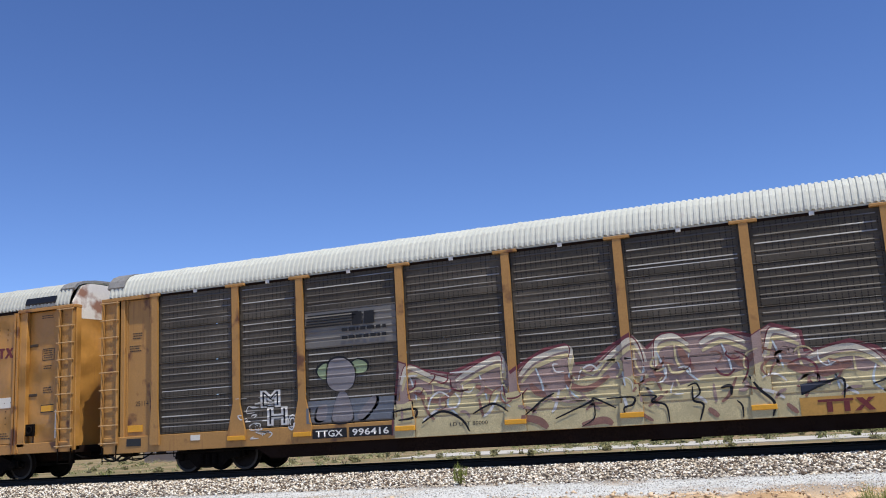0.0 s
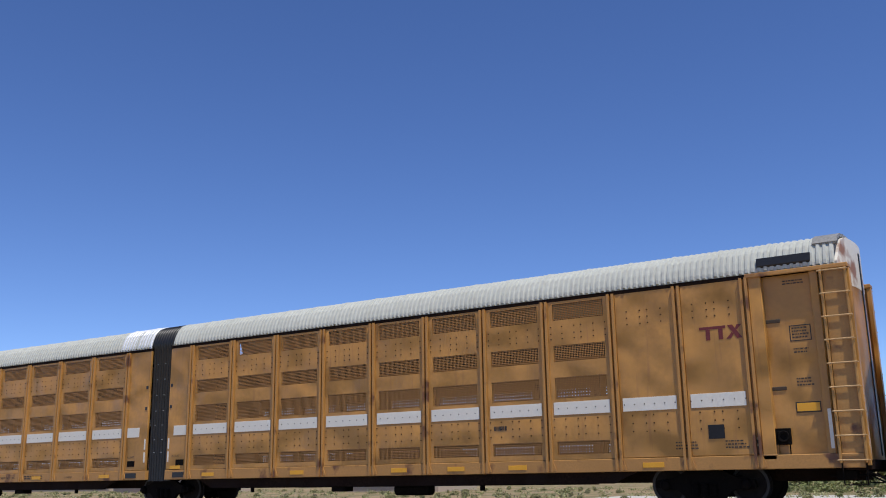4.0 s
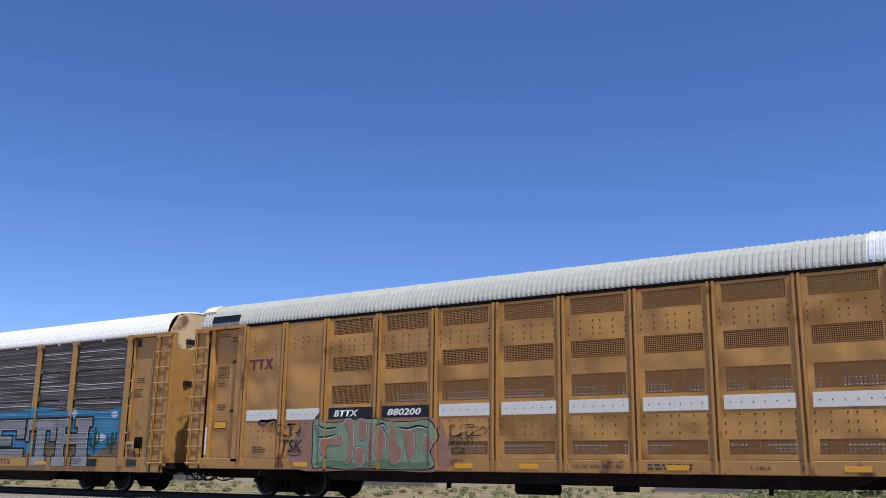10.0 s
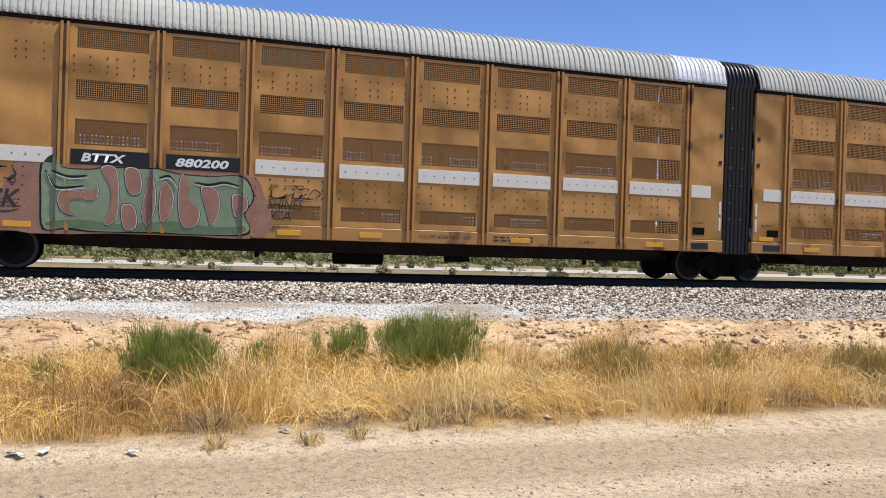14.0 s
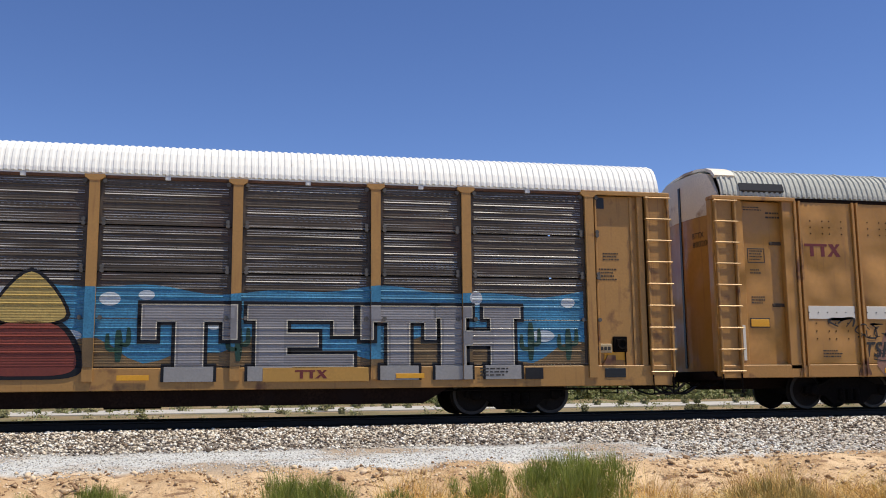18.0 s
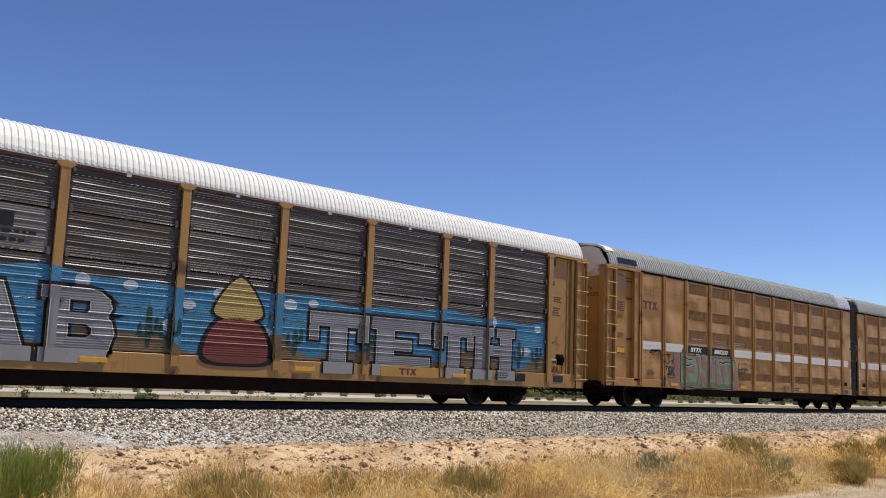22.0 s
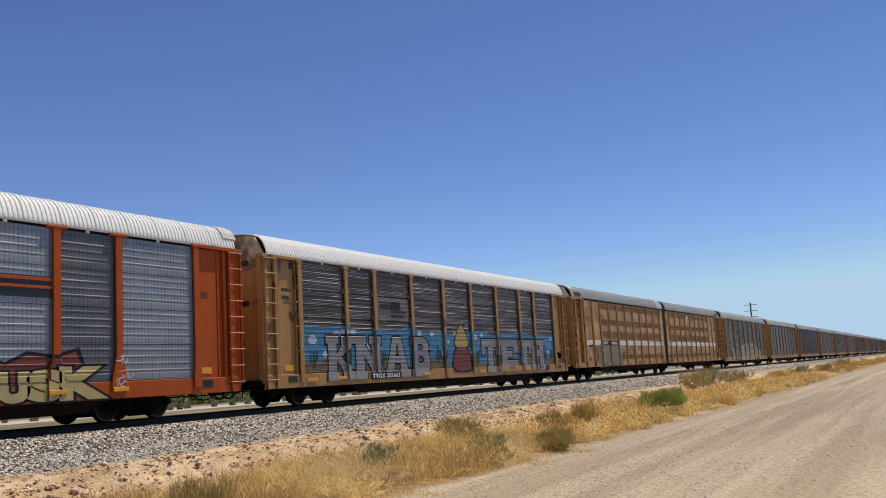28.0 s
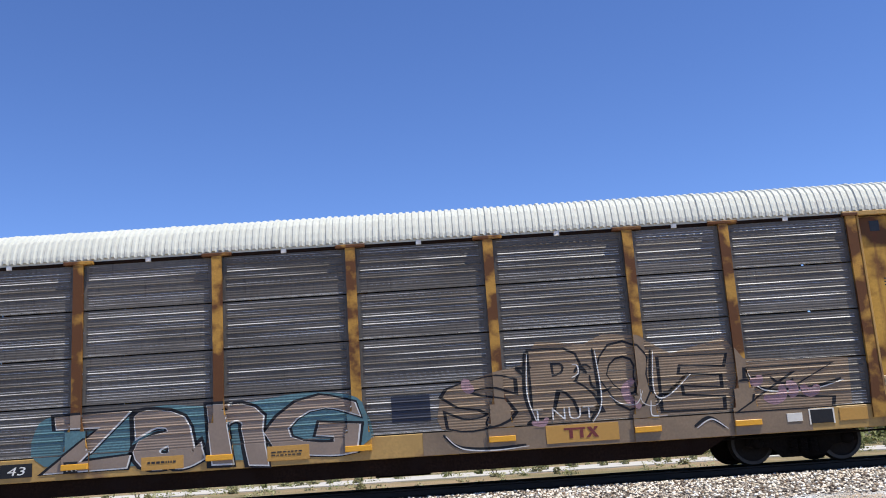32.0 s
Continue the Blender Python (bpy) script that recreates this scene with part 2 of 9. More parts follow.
RUST = (0.10, 0.035, 0.018)
M = {
    "tan": paint("tan_paint", (0.436, 0.217, 0.050), 0.40, spread=0.09, size=0.6, wave=0.36, wave_size=0.8, bump=0.0015, streak=(0.30, 0.14, 0.045), streak_amount=0.12),
    "tan_post": paint("tan_post_paint", (0.45, 0.225, 0.060), 0.5, spread=0.10, bump=0.002, dirt=RUST, dirt_amount=0.05),
    "post_dull": paint("dull_brown_post_paint", (0.22, 0.12, 0.05), 0.6, spread=0.15, bump=0.002),
    "ochre": paint("ochre_paint", (0.42, 0.222, 0.062), 0.5, spread=0.10, bump=0.002, dirt=RUST, dirt_amount=0.02, streak=(0.2, 0.09, 0.03), streak_amount=0.15),
    "yellow_rust": paint("rusted_yellow_paint", (0.46, 0.25, 0.05), 0.55, spread=0.15, bump=0.006, dirt=(0.075, 0.024, 0.012), dirt_amount=0.82, size=2.3, spec=0.25),
    "yellow_eaten": paint("rust_eaten_yellow_panel", (0.50, 0.29, 0.055), 0.55, spread=0.12, bump=0.005, dirt=(0.07, 0.022, 0.012), dirt_amount=0.38, size=1.3, streak=(0.12, 0.04, 0.02), streak_amount=0.35, streak_size=4.0, spec=0.25),
    "yellow": paint("sill_yellow_paint", (0.44, 0.27, 0.08), 0.55, spread=0.12, bump=0.002, dirt=(0.2, 0.11, 0.05), dirt_amount=0.3),
    "orange": paint("orange_paint", (0.46, 0.082, 0.008), 0.5, spec=0.25, spread=0.12, bump=0.002, wave=0.006, streak=(0.25, 0.05, 0.015), streak_amount=0.15),
    "end_white": paint("rusted_white_end_paint", (0.78, 0.75, 0.68), 0.55, spread=0.08, dirt=(0.26, 0.10, 0.045), dirt_amount=0.30, size=1.6, bump=0.003),
    "end_clean": paint("cream_end_paint", (0.82, 0.74, 0.60), 0.55, spread=0.08, dirt=(0.3, 0.2, 0.13), dirt_amount=0.1, size=1.6, bump=0.002),
    "end_cream": paint("stained_cream_end_paint", (0.66, 0.50, 0.29), 0.55, spread=0.1, dirt=(0.16, 0.06, 0.03), dirt_amount=0.3, size=1.6, bump=0.003),
    "stripe": paint("white_stripe_paint", (0.72, 0.685, 0.60), 0.45, spread=0.04, bump=0.001),
    "sheet": paint("dull_galvanised_sheet", (0.092, 0.079, 0.061), 0.45, 0.0, spec=0.2, perforate=True, spread=0.25, grain=0.35, size=0.8, streak=(0.035, 0.03, 0.028), streak_amount=0.25, streak_size=14.0, object_spread=0.25),
    "sheet_brown": paint("dirty_galvanised_sheet", (0.090, 0.070, 0.052), 0.42, 0.0, spec=0.28, streak=(0.03, 0.025, 0.022), streak_amount=0.2, streak_size=12.0, spread=0.25, grain=0.4, size=0.8, dirt=(0.07, 0.045, 0.035), dirt_amount=0.15, object_spread=0.3),
    "sheet_grey": paint("grey_galvanised_sheet", (0.132, 0.123, 0.112), 0.45, 0.0, spec=0.25, streak=(0.04, 0.035, 0.03), streak_amount=0.2, streak_size=12.0, spread=0.2, grain=0.35, size=0.8, object_spread=0.25),
    "sheet_far": paint("sun_dulled_sheet", (0.20, 0.178, 0.145), 0.5, spec=0.25, spread=0.2, grain=0.3, size=0.8, object_spread=0.3),
    "sheet_slate": paint("slate_grey_sheet", (0.085, 0.088, 0.092), 0.5, spec=0.25, spread=0.2, grain=0.3, size=0.8, object_spread=0.3),
    "sheet_blue": paint("bright_galvanised_sheet", (0.295, 0.325, 0.36), 0.34, 0.2, perforate=True, streak=(0.2, 0.2, 0.2), streak_amount=0.15, streak_size=12.0, spread=0.10, grain=0.25, size=0.8, object_spread=0.12),
    "sheet_dark": paint("replaced_dark_sheet", (0.13, 0.135, 0.14), 0.42, 0.2, perforate=True, spread=0.15, grain=0.3, size=0.8),
    "roof": paint("galvanised_roof", (0.54, 0.555, 0.50), 0.6, 0.0, spec=0.25, spread=0.07, size=0.5, streak=(0.42, 0.41, 0.38), streak_amount=0.15, bump=0.001),
    "roof_bright": paint("new_roof_panel", (0.82, 0.83, 0.84), 0.35, 0.2, spread=0.04, bump=0.001),
    "roof_dull": paint("weathered_grey_roof", (0.47, 0.48, 0.435), 0.6, 0.0, spec=0.25, spread=0.08, size=0.5, streak=(0.36, 0.35, 0.32), streak_amount=0.2, bump=0.001),
    "roof_white": paint("white_roof_paint", (0.84, 0.84, 0.79), 0.55, 0.0, spread=0.04, size=0.5, streak=(0.6, 0.54, 0.45), streak_amount=0.04, bump=0.001),
    "rubber": paint("black_rubber", (0.012, 0.012, 0.013), 0.38, spread=0.3, bump=0.003),
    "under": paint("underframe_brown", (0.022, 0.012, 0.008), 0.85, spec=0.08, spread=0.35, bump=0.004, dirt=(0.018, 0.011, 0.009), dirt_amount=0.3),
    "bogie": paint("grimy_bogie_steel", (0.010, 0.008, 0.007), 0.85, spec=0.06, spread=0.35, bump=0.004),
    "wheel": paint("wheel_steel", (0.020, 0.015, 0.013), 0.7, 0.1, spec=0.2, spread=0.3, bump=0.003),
    "tread": paint("bright_wheel_rim", (0.045, 0.04, 0.037), 0.5, 0.4, spread=0.2),
    # rib shoulders: sheet colours made lighter, with sun glints painted in
    "crest_sheet": paint("glint_rib_of_dull_sheet", (0.115, 0.10, 0.08), 0.42, 0.1, spread=0.25, size=2.5, glint=(0.31, 0.305, 0.29), glint_amount=0.42),
    "crest_sheet_brown": paint("glint_rib_of_dirty_sheet", (0.095, 0.078, 0.062), 0.38, 0.2, spread=0.25, size=2.0, glint=(0.50, 0.48, 0.45), glint_amount=0.62),
    "crest_sheet_grey": paint("glint_rib_of_grey_sheet", (0.125, 0.11, 0.09), 0.42, 0.1, spread=0.25, size=2.0, glint=(0.47, 0.465, 0.45), glint_amount=0.58),
    "crest_sheet_blue": paint("glint_rib_of_bright_sheet", (0.30, 0.30, 0.29), 0.36, 0.2, spread=0.2, size=2.5, glint=(0.40, 0.40, 0.40), glint_amount=0.25),
    "crest_sheet_dark": paint("glint_rib_of_dark_sheet", (0.13, 0.13, 0.135), 0.36, 0.2, spread=0.2, size=2.5, glint=(0.32, 0.32, 0.32), glint_amount=0.5),
    # pale bluish colour standing for sky light through slots
    "sky_slot": paint("pale_sky_slots", (0.22, 0.225, 0.24), 0.4, 0.2, spread=0.3, size=2.0),
    "hood": paint("weathered_grey_hood", (0.24, 0.235, 0.225), 0.6, spread=0.2, bump=0.002, streak=(0.08, 0.075, 0.07), streak_amount=0.2),
    "rail_rust": paint("rusted_roof_rail", (0.17, 0.075, 0.035), 0.75, spread=0.35, size=2.5, bump=0.003),
    "bracket_tan": paint("worn_tan_bracket", (0.36, 0.19, 0.06), 0.55, spread=0.2, dirt=RUST, dirt_amount=0.2),
    "letter_pale": paint("faded_cream_plate", (0.50, 0.37, 0.20), 0.55, spread=0.15),
    "black": paint("black_paint", (0.016, 0.016, 0.018), 0.55, spec=0.3, spread=0.2),
    "sign_yellow": paint("reflective_yellow", (0.75, 0.36, 0.02), 0.4, spread=0.06),
    "ink": paint("dark_ink", (0.03, 0.025, 0.022), 0.6, spread=0.2),
    "maroon": paint("maroon_paint", (0.16, 0.022, 0.02), 0.5, spread=0.15),
    "letter_white": paint("lettering_white", (0.75, 0.74, 0.70), 0.5, spread=0.05),
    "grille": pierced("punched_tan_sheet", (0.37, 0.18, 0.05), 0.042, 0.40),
    # far-side copy: darker colour and sparser holes, to dim the sky showing through
    "grille_far": pierced("dimmed_punched_sheet_far_side", (0.30, 0.15, 0.045), 0.084, 0.15),
    "deck": paint("deck_grey", (0.06, 0.052, 0.045), 0.8, spec=0.15, spread=0.2),
    "interior": paint("rack_interior", (0.08, 0.06, 0.045), 0.8, spec=0.15, spread=0.2),
    "spray_blue": paint("spray_sky_blue", (0.045, 0.235, 0.40), 0.42, spread=0.3, size=2.0, streak=(0.04, 0.12, 0.22), streak_amount=0.1),
    "spray_cloud": paint("spray_cloud_white", (0.46, 0.52, 0.56), 0.45, spread=0.1),
    "spray_silver": paint("spray_silver", (0.225, 0.215, 0.215), 0.38, 0.2, spread=0.12, grain=0.2),
    "spray_silver_light": paint("spray_silver_light", (0.33, 0.315, 0.295), 0.38, 0.2, spread=0.10),
    "spray_silver_mid": paint("spray_silver_mid", (0.285, 0.275, 0.275), 0.38, 0.2, spread=0.10),
    "spray_black": paint("spray_black", (0.011, 0.012, 0.016), 0.55, spec=0.25, spread=0.2),
    "spray_sand": paint("spray_sand_brown", (0.20, 0.125, 0.05), 0.5, spread=0.35, size=3.0),
    "spray_cactus": paint("spray_cactus_green", (0.008, 0.055, 0.035), 0.5, spread=0.25),
    "spray_teal": paint("spray_teal", (0.01, 0.27, 0.27), 0.42, spread=0.15),
    "spray_tan": paint("spray_tan_brown", (0.25, 0.19, 0.145), 0.5, spread=0.12, grain=0.2),
    "spray_sky": paint("spray_pale_blue", (0.085, 0.185, 0.21), 0.5, spread=0.2),
    "spray_bone": paint("spray_bone_white", (0.62, 0.57, 0.46), 0.5, spread=0.18, size=3.0),
    "spray_white": paint("spray_white", (0.66, 0.65, 0.62), 0.5, spread=0.1),
    "spray_butter": paint("spray_butter_yellow", (0.52, 0.42, 0.17), 0.5, spread=0.2, size=3.0),
    "spray_ash": paint("spray_ash_grey", (0.23, 0.215, 0.225), 0.5, spread=0.2, size=3.0),
    "spray_cream": paint("spray_cream", (0.60, 0.51, 0.28), 0.5, spread=0.2, size=3.0),
    "spray_mauve": paint("spray_mauve", (0.36, 0.255, 0.225), 0.5, spread=0.25, size=3.0),
    "spray_maroon": paint("spray_wine", (0.17, 0.035, 0.045), 0.5, spread=0.25),
    "spray_rose": paint("spray_rose", (0.30, 0.15, 0.11), 0.5, spread=0.25, size=3.0),
    "spray_mint": paint("spray_mint_green", (0.25, 0.32, 0.185), 0.45, spread=0.25, size=3.0),
    "spray_fern": paint("spray_fern_green", (0.13, 0.20, 0.09), 0.45, spread=0.25, size=3.0),
    "spray_pink": paint("spray_pink", (0.36, 0.18, 0.115), 0.5, spread=0.25, size=3.0),
    "spray_yellow": paint("spray_yellow", (0.44, 0.31, 0.09), 0.5, spread=0.15),
    "spray_brick": paint("spray_brick_red", (0.20, 0.035, 0.02), 0.5, spread=0.2),
    "spray_navy": paint("spray_navy", (0.012, 0.018, 0.04), 0.5, spread=0.2),
}


# ---- mesh building ----
class Form:
    """Vertices and faces of one mesh, put together from simple shaped solids."""

    def __init__(self):
        self.v, self.f = [], []

    def add(self, verts, faces):
        k = len(self.v)
        self.v += [tuple(p) for p in verts]
        self.f += [tuple(i + k for i in q) for q in faces]
        return self

    def box(self, x0, x1, y0, y1, z0, z1):
        x0, x1, y0, y1, z0, z1 = min(x0, x1), max(x0, x1), min(y0, y1), max(y0, y1), min(z0, z1), max(z0, z1)
        c = min(0.012, 0.2 * min(x1 - x0, y1 - y0, z1 - z0))
        v = []
        for x, sx in ((x0, 1), (x1, -1)):
            for y, sy in ((y0, 1), (y1, -1)):
                for z, sz in ((z0, 1), (z1, -1)):
                    v += [(x, y + sy * c, z + sz * c), (x + sx * c, y, z + sz * c), (x + sx * c, y + sy * c, z)]
        i = lambda a, b, d, k: (a * 4 + b * 2 + d) * 3 + k
        f = [(i(0, 0, 0, 0), i(0, 0, 1, 0), i(0, 1, 1, 0), i(0, 1, 0, 0)), (i(1, 0, 0, 0), i(1, 1, 0, 0), i(1, 1, 1, 0), i(1, 0, 1, 0)),
             (i(0, 0, 0, 1), i(1, 0, 0, 1), i(1, 0, 1, 1), i(0, 0, 1, 1)), (i(0, 1, 0, 1), i(0, 1, 1, 1), i(1, 1, 1, 1), i(1, 1, 0, 1)),
             (i(0, 0, 0, 2), i(0, 1, 0, 2), i(1, 1, 0, 2), i(1, 0, 0, 2)), (i(0, 0, 1, 2), i(1, 0, 1, 2), i(1, 1, 1, 2), i(0, 1, 1, 2))]
        for a in (0, 1):
            for b in (0, 1):
                f.append((i(a, b, 0, 0), i(a, b, 0, 1), i(a, b, 1, 1), i(a, b, 1, 0)) if a == b else (i(a, b, 0, 0), i(a, b, 1, 0), i(a, b, 1, 1), i(a, b, 0, 1)))
                f.append((i(a, 0, b, 0), i(a, 1, b, 0), i(a, 1, b, 2), i(a, 0, b, 2)) if a == b else (i(a, 0, b, 0), i(a, 0, b, 2), i(a, 1, b, 2), i(a, 1, b, 0)))
                f.append((i(0, a, b, 1), i(0, a, b, 2), i(1, a, b, 2), i(1, a, b, 1)) if a == b else (i(0, a, b, 1), i(1, a, b, 1), i(1, a, b, 2), i(0, a, b, 2)))
                for d in (0, 1):
                    t = (i(a, b, d, 0), i(a, b, d, 1), i(a, b, d, 2))
                    f.append(t if (a + b + d) % 2 else t[::-1])
        return self.add(v, f)

    def prism(self, outline, axis, lo, hi):
        """An outline of (a, b) pairs pushed along an axis: 'y' takes (x, z), 'x' takes (y, z), 'z' takes (x, y)."""
        place = {"y": lambda p, t: (p[0], t, p[1]), "x": lambda p, t: (t, p[0], p[1]), "z": lambda p, t: (p[0], p[1], t)}[axis]
        n = len(outline)
        v = [place(p, lo) for p in outline] + [place(p, hi) for p in outline]
        f = [tuple(range(n)), tuple(range(2 * n - 1, n - 1, -1))] + [(i, i + n, (i + 1) % n + n, (i + 1) % n) for i in range(n)]
        return self.add(v, f)

    def rod(self, p, q, r, sides=8, r2=None):
        p, q = Vector(p), Vector(q)
        d = (q - p).normalized()
        a = d.orthogonal().normalized()
        b = d.cross(a)
        r2 = r if r2 is None else r2
        ring = [(math.cos(2 * math.pi * k / sides), math.sin(2 * math.pi * k / sides)) for k in range(sides)]
        v = [p + (a * c + b * s) * r for c, s in ring] + [q + (a * c + b * s) * r2 for c, s in ring]
        f = [tuple(range(sides - 1, -1, -1)), tuple(range(sides, 2 * sides))] + [(k, (k + 1) % sides, (k + 1) % sides + sides, k + sides) for k in range(sides)]
        return self.add(v, f)

    def path(self, pts, r, sides=6):
        """One continuous round tube along points."""
        pts = [Vector(p) for p in pts]
        v, f, up = [], [], None
        for k, p in enumerate(pts):
            d = (pts[min(k + 1, len(pts) - 1)] - pts[max(k - 1, 0)]).normalized()
            a = d.orthogonal().normalized() if up is None else (up - d * up.dot(d)).normalized()
            up = a
            b = d.cross(a)
            v += [p + (a * math.cos(2 * math.pi * q / sides) + b * math.sin(2 * math.pi * q / sides)) * r for q in range(sides)]
        for k in range(len(pts) - 1):
            for q in range(sides):
                f.append((k * sides + q, k * sides + (q + 1) % sides, (k + 1) * sides + (q + 1) % sides, (k + 1) * sides + q))
        f += [tuple(range(sides - 1, -1, -1)), tuple(range((len(pts) - 1) * sides, len(pts) * sides))]
        return self.add(v, f)

    def turned(self, profile, centre, sides=24):
        """A round solid about the y axis through centre: profile of (radius, y)."""
        v, f = [], []
        n = len(profile)
        for k in range(sides):
            c, s = math.cos(2 * math.pi * k / sides), math.sin(2 * math.pi * k / sides)
            v += [(centre[0] + r * c, centre[1] + y, centre[2] + r * s) for r, y in profile]
        for k in range(sides):
            for j in range(n - 1):
                a, b = k * n + j, ((k + 1) % sides) * n + j
                f.append((a, a + 1, b + 1, b))
        return self.add(v, f)

    def sheet(self, rows):
        """A grid of points: rows of equal length."""
        w = len(rows[0])
        v = [p for r in rows for p in r]
        f = [(j * w + i, j * w + i + 1, (j + 1) * w + i + 1, (j + 1) * w + i) for j in range(len(rows) - 1) for i in range(w - 1)]
        return self.add(v, f)

    def mesh(self, name, material, smooth=False):
        me = bpy.data.meshes.new(name)
        me.from_pydata(self.v, [], self.f)
        me.materials.append(M[material] if isinstance(material, str) else material)
        bm = bmesh.new()
        bm.from_mesh(me)
        bmesh.ops.recalc_face_normals(bm, faces=bm.faces)
        bm.to_mesh(me)
        bm.free()
        if smooth:
            me.polygons.foreach_set("use_smooth", [True] * len(me.polygons))
        return me


def part(name, form, material, parent, label="", smooth=False):
    """One mesh object under a thing or a part. form: a Form, or mesh data made before."""
    me = form if isinstance(form, bpy.types.Mesh) else form.mesh(name, material, smooth)
    ob = new(name, me)
    ob.parent = parent
    if label:
        tagged(ob, label)
    return ob


def thing(name, label, category, group="", kind="", at=None):
    ob = tagged(new(name), label, category, group, kind)
    if at is not None:
        ob.matrix_world = at
    return ob


# ---- the train: measures in each car's own space, x along it, z from the rail's top ----
RAIL_Z = 0.94
TRACK_Y = 21.15
SIDE = 1.55
RIB = 0.0525


BEAD = ((0.0, 0.0), (0.012, 0.75), (0.03, 1.0), (0.046, 0.75), (0.06, 0.0))
SWAGE = (-0.205, -0.180, -0.055, -0.030)
FINE = ((0.0, 0.0), (0.010, 0.8), (0.018, 1.0), (0.026, 0.8), (0.038, 0.0))


def bead(t, shape, height):
    return height * float(np.interp(t, [p[0] for p in shape], [p[1] for p in shape])) if 0 < t < shape[-1][0] else 0.0


def rib(z):
    """How far a finely ribbed side sheet stands out at height z: four strong ribs among fine ones on each sheet."""
    t = (z - 1.08 - 0.013) % 0.945
    return bead(t % RIB, FINE, 0.017 if int(t / RIB + 1e-6) in (5, 8, 11, 14) else 0.004)


def rib_banded(z):
    """The same on sheets with four broad ribs above a flat band."""
    t = (z - 1.08) % 0.945 - 0.225
    if t <= 0:
        return 0.011 * float(np.interp(t, SWAGE, (0.0, 1.0, 1.0, 0.0)))
    return bead(t % 0.182, BEAD, 0.014)


def rib_breaks(z0, z1, banded=False):
    out = {round(z0, 4), round(z1, 4)}
    starts = [1.08 + 0.945 * j + 0.225 + 0.182 * k for j in range(-1, 5) for k in range(4)] if banded else [1.093 + RIB * k for k in range(-4, 76)]
    for s in starts:
        for d, h in BEAD if banded else FINE:
            if z0 < s + d < z1:
                out.add(round(s + d, 4))
    for j in range(-1, 5) if banded else ():
        out.update(round(1.305 + 0.945 * j + d, 4) for d in SWAGE if z0 < 1.305 + 0.945 * j + d < z1)
    return sorted(out)


def ribbed(width, z0, z1, banded=False, relief=1.0):
    """A ribbed side sheet with folded rims, its middle at x = 0, outer face towards -y."""
    f = Form()
    zs = rib_breaks(z0, z1, banded)
    xs = [-width / 2, -width / 2 + 0.06, -width / 2 + 0.10, width / 2 - 0.10, width / 2 - 0.06, width / 2]
    rows = []
    for z in zs:
        edge = min(z - z0, z1 - z)
        k = 0.0 if edge < 0.01 else relief
        rows.append([(x, -1.50 - k * (rib_banded(z) if banded else rib(z)) * (0.0 if abs(x) > width / 2 - 0.07 else 1.0), z) for x in xs])
    f.sheet(rows)
    f.box(-width / 2, width / 2, -1.512, -1.49, z0, z0 + 0.018)
    return f


def glint_crests(me, material):
    """Sun glints painted as lighter faces along the ribs' upper shoulders."""
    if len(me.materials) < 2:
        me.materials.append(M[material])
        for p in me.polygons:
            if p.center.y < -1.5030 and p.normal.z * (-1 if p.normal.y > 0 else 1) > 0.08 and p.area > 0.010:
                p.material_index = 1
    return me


ROOF_PROFILE = [(-1.56, 4.93), (-1.555, 5.02), (-1.50, 5.20), (-1.41, 5.39), (-1.27, 5.53), (-1.03, 5.63), (-0.6, 5.70), (0.0, 5.74)]


def corrugated_roof(x0, x1, pitch=0.136, depth=0.028, drop=0.0, lap=0.010):
    half = ROOF_PROFILE
    prof = half + [(-y, z) for y, z in half[-2::-1]]
    f = Form()
    rows = []
    n = max(1, round((x1 - x0) / pitch))
    step = (x1 - x0) / n
    for k in range(n):
        seam = lap if k % 8 == 0 else 0.0
        for t, h in ((0.0, 0.0), (0.28, 0.0), (0.42, 1.0), (0.82, 1.0)):
            x = x0 + (k + t) * step
            up = h * depth + (seam if h else 0.0)
            rows.append([(x, y * (1 + up / 2.2 * (abs(y) > 0.2)), z + up - drop) for y, z in prof])
    rows.append([(x1, y, z - drop) for y, z in prof])
    f.sheet(rows)
    inner = [[(x, y * 0.985, z - 0.03 - drop) for y, z in prof] for x in (x0, x1)]
    f.sheet(inner)
    for x, s in ((x0, 1), (x1, -1)):
        f.sheet([[(x, y, z - drop) for y, z in prof], [(x, y * 0.985, z - 0.03 - drop) for y, z in prof]])
    return f


def roof_cap(x0, x1, up, z_from=4.9, z_to=6.0):
    """A smooth sheet bent over the roof between two stations, standing a little proud of it; z_from and z_to leave it on part of the slope."""
    half = [(y, z) for y, z in ROOF_PROFILE if z_from <= z <= z_to]
    prof = half + [(-y, z) for y, z in half[::-1] if abs(y) > 1e-6] if z_to > 5.74 else half
    f = Form()
    out = [(y * (1 + up / 1.7), z + up) for y, z in prof]
    for x, q in ((x0, out), (x1, out)):
        f.v += [(x, y, z) for y, z in q]
    for x in (x0, x1):
        f.v += [(x, y * 0.99, z - 0.01) for y, z in prof]
    n = len(prof)
    for i in range(n - 1):
        f.f += [(i, i + 1, n + i + 1, n + i), (2 * n + i, 3 * n + i, 3 * n + i + 1, 2 * n + i + 1), (i, 2 * n + i, 2 * n + i + 1, i + 1), (n + i, n + i + 1, 3 * n + i + 1, 3 * n + i)]
    f.f += [(0, n, 3 * n, 2 * n), (n - 1, 3 * n - 1, 4 * n - 1, 2 * n - 1)]
    return f


